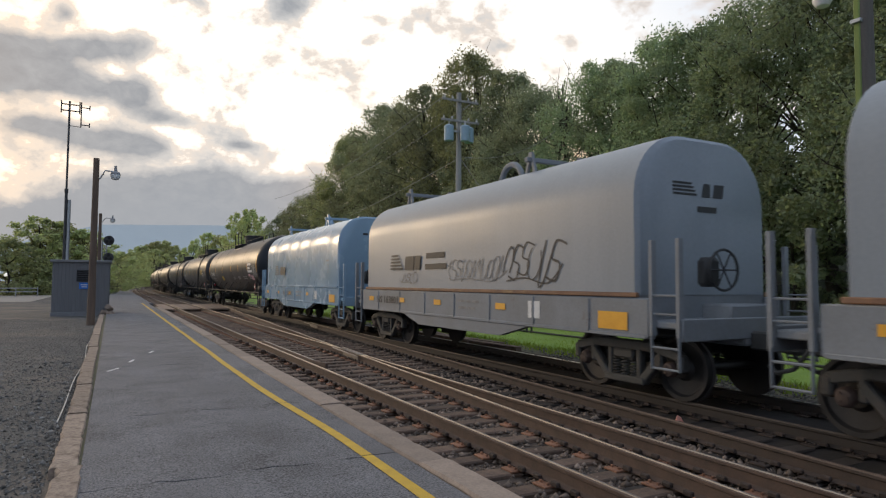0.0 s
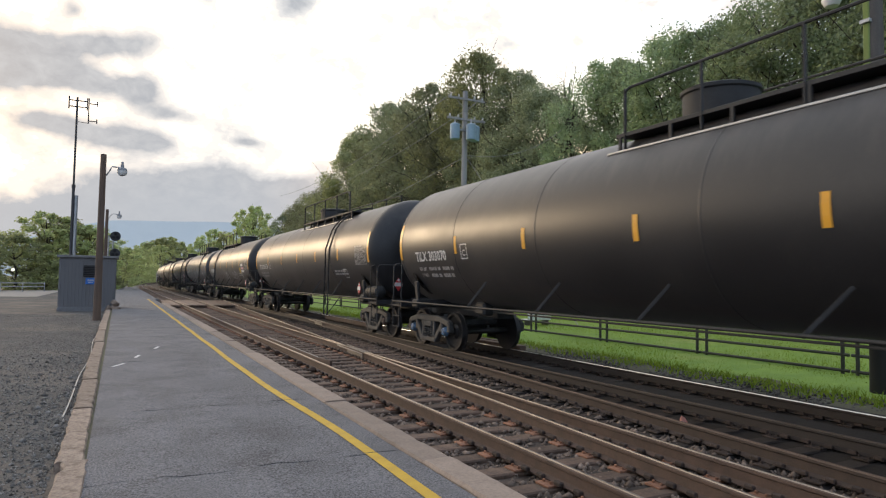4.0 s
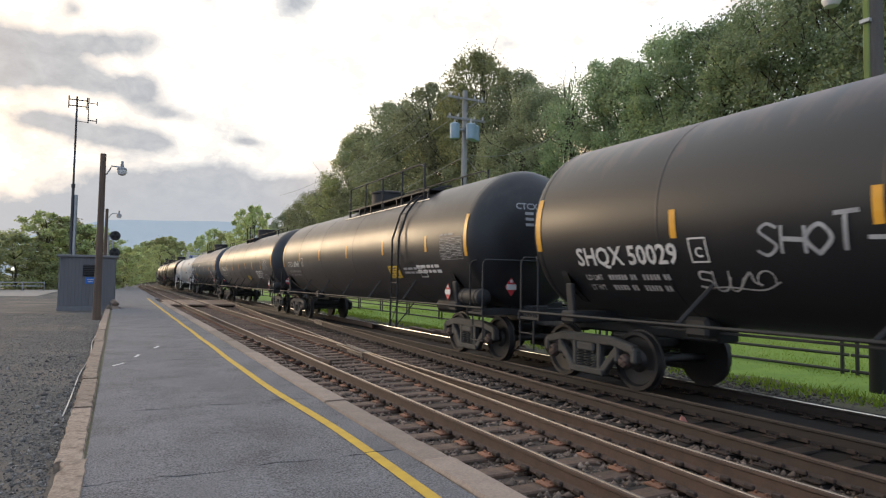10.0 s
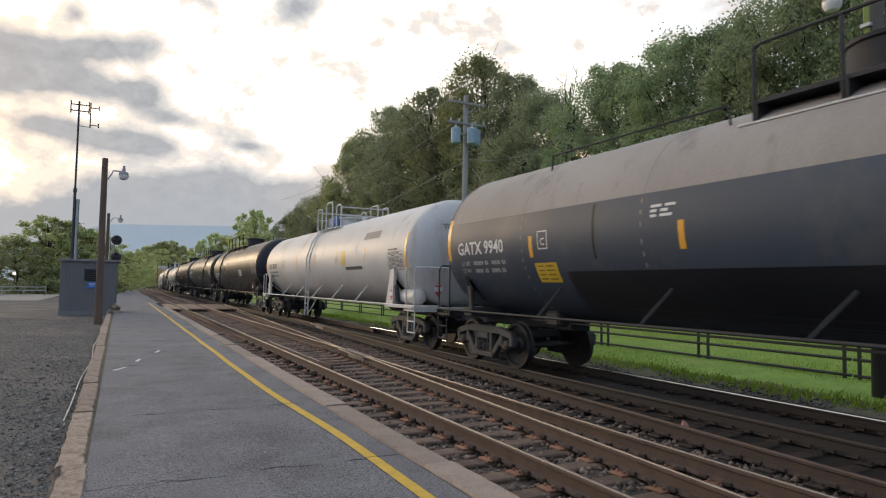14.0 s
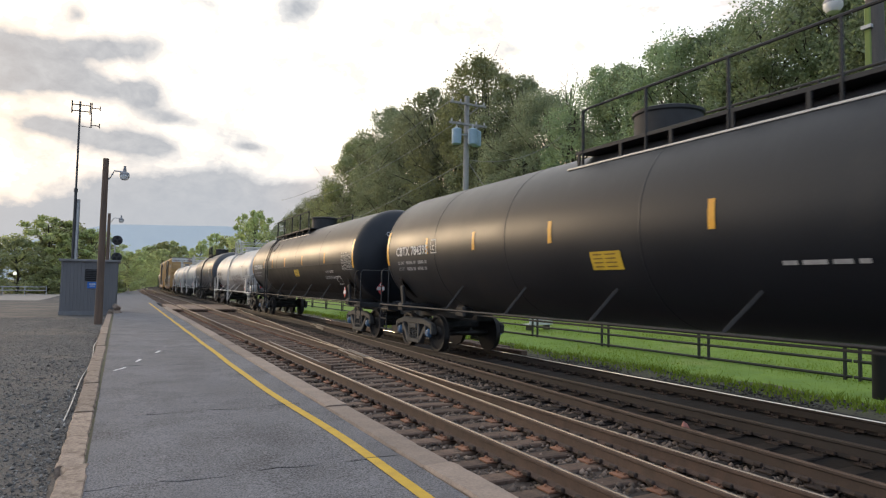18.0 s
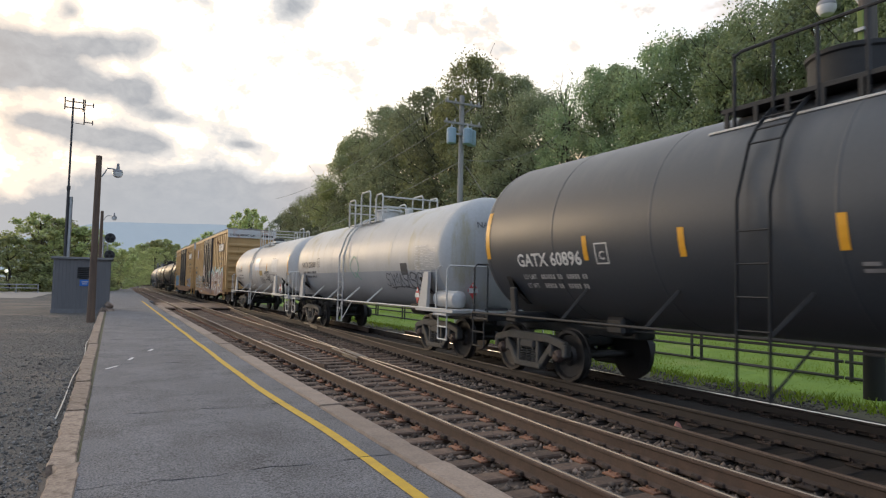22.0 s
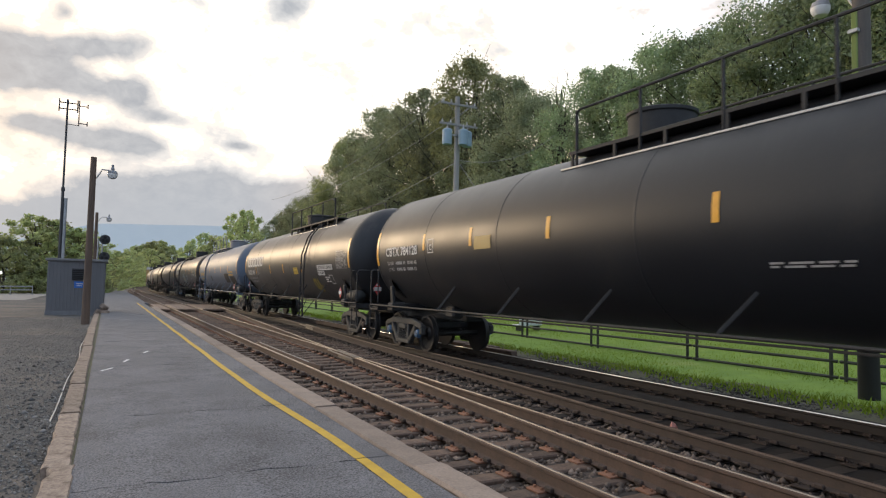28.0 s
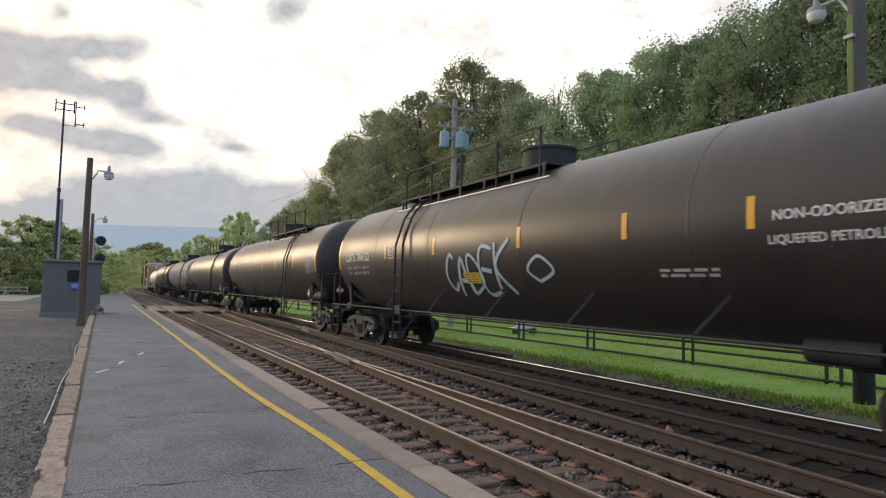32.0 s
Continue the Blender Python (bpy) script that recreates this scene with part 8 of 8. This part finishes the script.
def lamp_head(m, z, dx, dy, drop=0.0):
    """A curved arm and a bell-shaped lamp with a frosted bowl."""
    d = Vector((dx, dy, 0))
    n = d.normalized()
    pts = [n * 0.12 + Vector((0, 0, z - 0.35)), n * 0.25 + Vector((0, 0, z - 0.12)), d * 0.45 + Vector((0, 0, z + 0.02)), d + Vector((0, 0, z))]
    part("arm", Kit().tube(pts, 0.028, 8), M["galv"], m, "bent pipe lamp arm")
    c = d + Vector((0, 0, z))
    head = part("lamp_head", Kit().spin([(0.12, 0.02), (0.12, 0.06), (0.02, 0.07), (-0.02, 0.16), (-0.10, 0.19), (-0.12, 0.19)], "z", 18, c).spin([(0.10, 0.05), (0.24, 0.05), (0.25, 0.02)], "z", 10, c), M["lamp_body"], m, "grey bell lamp head with photocell")
    part("bowl", Kit().spin([(-0.12, 0.185), (-0.20, 0.185), (-0.30, 0.13), (-0.33, 0.05)], "z", 18, c), M["lens"], head, "frosted glass bowl")


make_shed()
make_mast()
p1 = make_lamp_pole(-0.69, 28.4, 6.58, -0.12, "weathered wooden lamp pole beside the shed")
lamp_head(p1, 6.1, 0.68, 0)
p2 = make_lamp_pole(-0.95, 56, 7.0, -0.12, "distant wooden lamp pole beyond the shed")
lamp_head(p2, 6.65, 0.85, 0)
p3 = make_lamp_pole(13.0, 7.0, 10.2, -0.45, "dark wooden lamp pole with green cover strip", True, r=0.19)
part("pole_top", Kit().tube([(0, 0, 3.2), (0, 0, 10.25)], 0.172, 14, 0.145), M["pole_mid"], p3, "grey-brown upper timber")
part("cover_strip", Kit().box((-0.155, 0.05, 5.6), (0.07, 0.12, 4.2), 0.02, Matrix.Rotation(0.006, 3, "Y")), M["algae"], p3, "yellow-green plastic cable cover")
lamp_head(p3, 8.16, -0.05, 0.78)
part("bracket", Kit().box((-0.17, 0.05, 7.25), (0.12, 0.2, 0.08), 0.01), M["galv"], p3, "steel bracket")
part("fitting", Kit().tube([(-0.2, 0.1, 2.0), (-0.22, 0.1, 2.3)], 0.05, 8), M["galv"], p3, "small steel fitting")


def make_signal():
    m = thing("railway_signal", "railway colour-light signal with two round black heads", "railway signal", (-0.55, 50, -0.2))
    k = Kit()
    for x in (-0.14, 0.14):
        k.tube([(x, 0, 0), (x, 0, 4.7)], 0.05, 8)
    for i in range(13):
        k.tube([(-0.14, 0, 0.5 + i * 0.33), (0.14, 0, 0.5 + i * 0.33)], 0.02, 6)
    part("ladder_mast", k, M["galv"], m, "galvanised ladder mast")
    for z in (4.65, 3.45):
        h = part("signal_head", Kit().spin([(-0.06, 0.05), (-0.06, 0.34), (0.0, 0.34), (0.02, 0.05)], "y", 24, (0.28, 0, z)).box((0.28, 0.12, z), (0.3, 0.3, 0.5), 0.05), M["steel_dark"], m, "round black backplate")
        for a in (90, 210, 330):
            part("hood", Kit().spin([(-0.26, 0.085), (-0.26, 0.10), (-0.05, 0.10), (-0.05, 0.085)], "y", 12, (0.28 + 0.16 * math.cos(radians(a)), 0, z + 0.16 * math.sin(radians(a)))), M["dark"], h)


make_signal()


def make_utility_pole():
    m = thing("utility_pole", "grey wooden utility pole with three transformers", "utility pole", (16.98, 30.7, -0.45))
    z = -0.45
    part("pole", Kit().tube([(0, 0, 0), (0, 0, 12.75)], 0.19, 14, 0.14), M["pole_grey"], m, "bleached grey timber pole")
    for h, half in ((12.25, 1.15), (11.1, 1.2)):
        part("crossarm", Kit().box((0, -0.18, h), (2 * half, 0.10, 0.12), 0.01).bar((-0.7, -0.2, h - 0.05), (0, -0.17, h - 0.65), 0.03, 0.01).bar((0.7, -0.2, h - 0.05), (0, -0.17, h - 0.65), 0.03, 0.01), M["pole_grey"], m, "timber crossarm with braces")
        for x in (-1.0, -0.5, 0.5, 1.0):
            part("insulator", Kit().spin([(0.06, 0.02), (0.08, 0.05), (0.12, 0.06), (0.16, 0.035), (0.2, 0.05), (0.24, 0.02)], "z", 10, (x * half / 1.15, -0.18, h)), M["porcelain"], m)
    for x, y in ((-0.68, -0.1), (0.16, -0.42), (0.58, -0.12)):
        t = part("transformer", Kit().spin([(9.95, 0.02), (9.95, 0.25), (10.0, 0.27), (10.72, 0.27), (10.76, 0.28), (10.82, 0.2), (10.84, 0.02)], "z", 20, (x, y, 0)), M["transformer"], m, "pale blue-grey transformer can")
        part("bushing", Kit().spin([(10.8, 0.05), (10.9, 0.06), (11.0, 0.03), (11.08, 0.035), (11.12, 0.01)], "z", 10, (x, y, 0)), M["porcelain"], t)
    part("bracket", Kit().box((-0.2, -0.15, 10.5), (0.9, 0.08, 0.1), 0.01).box((0.3, -0.2, 10.1), (0.6, 0.08, 0.1), 0.01), M["galv"], m, "steel transformer bracket")
    for a, b, sag in (((0, 0, 9.15), (13.0, 8.0, 13.9), 0.8), ((0, 0, 9.05), (0.62, 42, 6.9), 0.5), ((-1.0, -0.18, 12.45), (-0.8, 42, 11.6), 0.9), ((1.0, -0.18, 12.45), (1.2, 42, 11.6), 0.9)):
        a, b = Vector(a), Vector(b)
        part("wire", Kit().tube([a.lerp(b, i / 14) - Vector((0, 0, 4 * sag * (i / 14) * (1 - i / 14))) for i in range(15)], 0.017, 5), M["wire"], m, "sagging overhead wire")
    part("guy_wire", Kit().tube([(0.2, 0, 8.95), (0.9, -4.0, 4.5), (1.6, -8.0, 0.1)], 0.014, 5), M["wire"], m, "steel guy wire")


make_utility_pole()


def make_fence():
    f = thing("fence", "low black steel rail fence with paired posts on the lawn", "fence")
    post = Kit().box((0, 0, 0.43), (0.07, 0.07, 0.90), 0.01).mesh("post", 30)
    rails = cached("fence_rail", lambda: Kit().tube([(0, 0.02, 0), (0, 4.16, 0)], 0.038, 8).mesh("rail", 60))
    for i in range(-3, 18):
        y = 8.85 + i * 4.2
        for dy in (-0.17, 0.17):
            part("post", post, M["fence"], f, "", Matrix.Translation((15.2, y + dy, -0.45)))
        for z in (0.43, 0.03, -0.34):
            part("rail", rails, M["fence"], f, "", Matrix.Translation((15.2, y, z)))


make_fence()


def make_bench():
    b = thing("picnic_bench", "pale slab picnic bench with dark legs on the lawn", "bench", pose(18.0, 25.0, -0.42, 0, 0, 12))
    part("seat", Kit().box((0, 0.2, 0.27), (1.6, 0.42, 0.07), 0.015), M["bench"], b, "pale slab seat")
    part("backrest", Kit().box((0, -0.06, 0.42), (1.6, 0.07, 0.34), 0.015), M["bench"], b, "pale slab back")
    for x in (-0.6, 0.6):
        part("leg", Kit().box((0, 0.12, 0.12), (0.08, 0.40, 0.24), 0.01), M["steel_dark"], b, "", Matrix.Translation((x, 0, 0)))


make_bench()
pile = thing("tie_pile", "weathered timber ties and scrap rail lying beside the track", "timber pile", (10.55, 19.2, -0.40))
r = random.Random(6)
for i in range(5):
    part("timber", Kit().box((0, 0, 0), (0.22, 2.5, 0.18), 0.015), M["tie"], pile, "", pose((i % 2) * 0.3 - 0.1, -2.6 + i * 1.35, 0.09, 0, 0, (r.random() - 0.5) * 10))

conduit = thing("conduit", "thin white conduit lying along the kerb", "cable", (0, 0, 0))
part("hose", Kit().tube([(-0.50 + 0.03 * math.sin(y * 0.9) - (0.004 * (13 - y) ** 2 if y < 13 else 0), y, -0.11 + 0.01 * math.sin(y * 2.1)) for y in frange(9.0, 29.0, 0.7)], 0.009, 6), M["cable"], conduit, "white plastic pipe")
brick = thing("broken_brick", "small pink brick fragment between the rails", "brick", (6.62, 6.0, -0.2))
part("fragment", Kit().add([(-0.06, -0.04, -0.03), (0.07, -0.05, -0.03), (0.05, 0.05, -0.03), (-0.05, 0.04, -0.03), (-0.02, 0.0, 0.10), (0.02, -0.03, 0.07)], [(0, 1, 2, 3), (0, 1, 5, 4), (1, 2, 5), (2, 3, 4, 5), (3, 0, 4)]), surf("pink_brick", (0.55, 0.25, 0.20), None, 8, 0.9), brick)
heap = thing("rubble_heap", "small heap of rubble and weeds at the kerb's end", "rubble", (-0.15, 35.6, -0.1))
for i in range(7):
    part("lump", Kit().box((0, 0, 0), (0.2 + 0.2 * r.random(), 0.2 + 0.15 * r.random(), 0.2 + 0.2 * r.random()), 0.05), M["kerb"], heap, "", pose(0.4 * r.random() - 0.2, 0.5 * r.random(), 0.05 + 0.35 * r.random() * (i % 2), 40 * r.random(), 40 * r.random(), 90 * r.random()))
lf = thing("lot_fence", "low grey metal fence across the lot", "fence", (-12.5, 78, -0.1))
for i in range(6):
    part("post", Kit().box((0, 0, 0.5), (0.08, 0.08, 1.0), 0.01), M["galv"], lf, "", Matrix.Translation((-4 + i * 1.9, i * 0.4, 0)))
for z in (0.55, 0.92):
    part("rail", Kit().bar((-4, 0, z), (5.5, 2.0, z), 0.10, 0.05), M["galv"], lf)
for x, y in ((-13.3, 92), (-11.4, 92.5)):
    g = thing("globe_lamp", "small lit white globe lamp among the trees", "lamp", (x, y, -0.2), group="globe lamps")
    part("post", Kit().tube([(0, 0, 0), (0, 0, 2.3)], 0.05, 8), M["steel_dark"], g, "thin dark lamp post")
    part("globe", Kit().spin([(2.3, 0.02), (2.33, 0.16), (2.48, 0.24), (2.62, 0.2), (2.72, 0.02)], "z", 14), glow_mat("lit_globe", (1, 0.97, 0.9), 1.4), g, "white glass globe")


# ---- trees ----
def leaf_cloud(rs, blobs, per, size, thick=0.6):
    """Leaf quads strewn through round clumps; blobs rows of x, y, z, radius."""
    B = np.repeat(np.asarray(blobs), per, 0)
    n = len(B)
    d = rs.normal(size=(n, 3))
    d /= np.linalg.norm(d, axis=1, keepdims=True)
    rad = B[:, 3:4] * (1 - thick * rs.rand(n, 1)) * (0.85 + 0.45 * rs.rand(n, 1) ** 3)
    c = B[:, :3] + d * rad * np.array([1, 1, 0.8])
    u = rs.normal(size=(n, 3))
    u /= np.linalg.norm(u, axis=1, keepdims=True)
    w = np.cross(u, rs.normal(size=(n, 3)))
    w /= np.linalg.norm(w, axis=1, keepdims=True)
    s = size * (0.6 + 0.8 * rs.rand(n, 1))
    v = np.stack([c - u * s, c + w * s * 0.55, c + u * s, c - w * s * 0.55], 1).reshape(-1, 3)
    return v, np.arange(4 * n).reshape(n, 4)


def tree_meshes(seed, h, spread, clumps, per, size, low=0.28, bare=False):
    rs, rn = np.random.RandomState(seed), random.Random(seed)
    trunk = Kit()
    lean = (rn.random() - 0.5) * 0.06 * h
    spine = [(lean * t * t + 0.02 * h * math.sin(5 * t + seed), 0.015 * h * math.sin(4 * t), h * 0.86 * t) for t in [i / 8 for i in range(9)]]
    trunk.tube(spine, h * 0.018, 8, h * 0.004)
    blobs = []
    for i in range(clumps):
        t = low + (1 - low) * (i + rn.random()) / clumps
        wide = spread * math.sin(min(1.0, (1.08 - t) / 0.62) * math.pi / 2) * (0.45 + 0.75 * rn.random())
        a = i * 2.399 + rn.random()
        rr = h * (0.046 + 0.07 * rn.random() ** 1.5) * (1.2 - 0.35 * t)
        p = (lean * t + wide * math.cos(a), wide * math.sin(a), h * (t * 0.93 + 0.02) - rr * 0.3, rr)
        blobs.append(p)
        if i % 2 == 0:
            q = Vector(spine[min(8, int(t * 7.0))])
            e = Vector(p[:3])
            trunk.tube([q, q.lerp(e, 0.5) + Vector((0, 0, 0.02 * h)), e], h * 0.0042, 5, h * 0.0012)
            for j in range(3):
                trunk.tube([e, e + Vector((rn.random() - 0.5, rn.random() - 0.5, rn.random() - 0.2)) * rr * 2.0], h * 0.0015, 4, h * 0.0005)
    tm = trunk.mesh("trunk", 60)
    if bare:
        return tm, None
    v, f = leaf_cloud(rs, blobs, per, size)
    me = bpy.data.meshes.new("crown")
    me.vertices.add(len(v))
    me.vertices.foreach_set("co", v.astype(np.float32).ravel())
    me.loops.add(f.size)
    me.loops.foreach_set("vertex_index", f.astype(np.int32).ravel())
    me.polygons.add(len(f))
    me.polygons.foreach_set("loop_start", np.arange(0, f.size, 4, dtype=np.int32))
    me.update(calc_edges=True)
    return tm, me


KINDS = [tree_meshes(40 + i, 20, sp, cl, per, 0.100, lo) for i, (sp, cl, per, lo) in enumerate(((5.4, 88, 500, 0.18), (4.8, 78, 500, 0.25), (6.0, 96, 470, 0.14), (4.6, 66, 520, 0.40), (5.2, 84, 500, 0.28)))]
BACK = [tree_meshes(50 + i, 20, 5.4, 66, 210, 0.17, 0.2) for i in range(2)]
BUSHY = [tree_meshes(80 + i, 20, sp, 84, 90, 0.31, 0.03) for i, sp in enumerate((8.0, 7.0, 8.8))]
SHRUB = [tree_meshes(60 + i, 7, 3.0, 34, 420, 0.085, 0.05) for i in range(2)]
BARE = tree_meshes(71, 18, 3.2, 30, 1, 0.2, 0.4, True)


def tree(kind, x, y, top, label, group, leaf="leaf", turn=0.0, meshes=None, base=None, wide=1.0, h0=20.0):
    z = land(x, y) - 0.2 if base is None else base
    s = (top - z) / h0
    tm, cm = meshes or KINDS[kind % len(KINDS)]
    t = thing("tree", label, "tree", Matrix.LocRotScale((x, y, z), Euler((0, 0, turn)), (s * wide, s * wide, s)), group)
    part("trunk", tm, M["bark"], t)
    if cm:
        part("crown", cm, M[leaf], t, "uneven leafy crown")
    return t


HILL = "tall leafy green tree on the wooded bank"
r = random.Random(17)
ROW = ((34, 146, 18.0), (34, 134, 18.6), (34, 123.4, 19.8), (34, 112, 21.0), (34.5, 98.4, 26.8), (35, 92, 26.0), (35, 85.1, 29.2), (36, 78, 26.0), (35, 71.9, 27.6), (37, 66.5, 25.5), (36, 61.5, 29.3),
       (36, 53.4, 24.3), (35, 48, 21.0), (35, 39.5, 20.6), (34, 36, 19.5), (34, 31.4, 20.0), (34, 27.6, 19.5), (33, 23.2, 19.1), (32, 19.3, 19.4), (32, 16.0, 19.0), (30, 13.0, 18.0), (31, 9.0, 18.5), (30, 5.0, 18.0))
for i, (x, y, top) in enumerate(ROW):
    # past 44 m the bank's leaf colour has haze mixed in
    tree(i * 3 + 1, x, y, top, HILL, "trees on the bank", "leaf_warm" if i in (4, 10) else "leaf_haze" if y > 44 else "leaf", r.random() * 6.28, wide=0.92 + 0.2 * r.random())
for i in range(26):
    y = 4 + i * 5.6 + 2 * r.random()
    x, top, turn = 42 + 5 * r.random(), 13.5 + 4 * r.random() + (4 if y > 50 else 0), r.random() * 6.28
    if 0.50 < x / y < 0.60 or 0.77 < x / y < 0.87:                              # gaps with the evening light behind them
        top *= 0.6
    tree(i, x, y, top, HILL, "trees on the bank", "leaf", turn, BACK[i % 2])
for i in range(36):
    y = 3 + i * 3.9 + 1.5 * r.random()
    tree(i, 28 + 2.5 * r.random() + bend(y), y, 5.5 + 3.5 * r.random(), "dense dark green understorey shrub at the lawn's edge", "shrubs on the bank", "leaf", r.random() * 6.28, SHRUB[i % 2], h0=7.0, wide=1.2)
for x, y, top in ((35, 44.5, 19.5), (33.5, 42.0, 17.0)):
    tree(0, x, y, top, "dead bare grey tree among the green ones", "dead trees", "leaf", 1.0, BARE, h0=15.5, wide=0.8)
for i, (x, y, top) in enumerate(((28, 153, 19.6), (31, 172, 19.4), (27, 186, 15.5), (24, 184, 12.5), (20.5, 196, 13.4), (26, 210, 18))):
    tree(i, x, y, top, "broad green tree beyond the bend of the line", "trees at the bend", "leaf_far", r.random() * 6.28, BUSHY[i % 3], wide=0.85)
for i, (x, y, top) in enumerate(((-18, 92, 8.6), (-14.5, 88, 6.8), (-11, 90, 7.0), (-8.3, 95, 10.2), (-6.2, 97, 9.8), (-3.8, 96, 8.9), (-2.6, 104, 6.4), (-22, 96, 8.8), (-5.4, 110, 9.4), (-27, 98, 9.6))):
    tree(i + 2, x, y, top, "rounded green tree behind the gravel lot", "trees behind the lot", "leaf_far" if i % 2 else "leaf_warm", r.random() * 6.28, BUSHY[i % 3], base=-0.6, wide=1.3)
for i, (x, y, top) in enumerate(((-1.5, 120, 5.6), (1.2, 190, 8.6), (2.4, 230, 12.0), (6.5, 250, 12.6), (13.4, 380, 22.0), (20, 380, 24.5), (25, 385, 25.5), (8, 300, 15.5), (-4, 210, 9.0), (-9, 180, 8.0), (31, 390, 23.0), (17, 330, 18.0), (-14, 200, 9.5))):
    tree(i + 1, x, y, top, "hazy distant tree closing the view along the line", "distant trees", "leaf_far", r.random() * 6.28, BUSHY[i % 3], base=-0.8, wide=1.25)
for i in range(9):
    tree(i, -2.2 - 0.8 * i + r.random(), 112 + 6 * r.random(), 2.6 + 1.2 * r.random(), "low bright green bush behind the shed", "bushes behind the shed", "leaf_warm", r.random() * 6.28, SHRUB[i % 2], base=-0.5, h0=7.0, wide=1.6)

# distant ridge
k = Kit()
n = 60
for i in range(n + 1):
    a = radians(-30 + 60 * i / n)
    hh = 205 + 55 * math.exp(-((math.degrees(a) - 5.5) / 7) ** 2) + 10 * math.sin(i * 0.5) - max(0, -math.degrees(a) - 1) * 9 - max(0, math.degrees(a) - 14) * 4
    for d, z in ((2700, -10), (3000, max(40, hh)), (3600, -10)):
        k.v.append((d * math.sin(a), d * math.cos(a), z))
for i in range(n):
    for j in range(2):
        q = i * 3 + j
        k.f.append((q, q + 3, q + 4, q + 1))
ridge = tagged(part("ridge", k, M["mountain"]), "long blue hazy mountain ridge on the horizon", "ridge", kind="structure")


# ---- grass ----
def blades(name, label, count, spot, size, seed):
    rs, rn = np.random.RandomState(seed), random.Random(seed)
    pos = np.array([spot(rn) for _ in range(count)])
    a = rs.rand(count) * 6.283
    h = size * (0.5 + rs.rand(count))
    w = np.stack([np.cos(a), np.sin(a), 0 * a], -1) * (size * 0.16)
    tip = pos + np.stack([0.5 * h * rs.normal(size=count), 0.5 * h * rs.normal(size=count), h], -1)
    v = np.stack([pos - w, pos + w, tip], 1).reshape(-1, 3)
    return raw(name, v, np.arange(3 * count).reshape(count, 3), M["grass"], label, "grass")


def lawn_spot(rn):
    x = 11.7 + 12 * rn.random() ** 1.4
    return x, near_heavy(rn, 3.0, 46, 1.3), -0.425 + max(0, x - 16) * 0.004


blades("grass_blades", "short bright green mown grass blades", 80000, lawn_spot, 0.052, 5)
blades("verge_weeds", "scattered weeds along the verge", 5000, lambda rn: (10.9 + 1.2 * rn.random() ** 0.6, near_heavy(rn, 3, 46, 1.3), -0.39), 0.13, 6)


# ---- what moves ----
def motions():
    step = 1.0 / FPS
    for car, s in CARS:
        def at(t):
            y = s - SPEED * t
            return pose(FAR_X + bend(y), y, RAIL_Z, 0, 0, -math.degrees(heading(y)))
        times = [0.0]
        t_straight = (s - BEND_Y) / SPEED             # when the car has left the bend
        t = 1.0
        while t < min(t_straight + 1.0, CLIP - 0.5):
            times.append(t)
            t += 1.0
        times.append(CLIP)
        walk(car, [(t, at(t)) for t in times])
    turn = math.degrees(SPEED * step / WHEEL_R)
    frames = int(CLIP * FPS) + 1
    for q in (-1, 1):
        first = AXLES[q][0]
        walk(first, [(i * step, pose(0, q * 0.889, WHEEL_R, (i * turn) % 360)) for i in range(frames)])
        keys = first.animation_data
        for ax in AXLES[q][1:]:
            ax.rotation_mode = "QUATERNION"
            ad = ax.animation_data_create()
            ad.action, ad.action_slot = keys.action, keys.action_slot


motions()
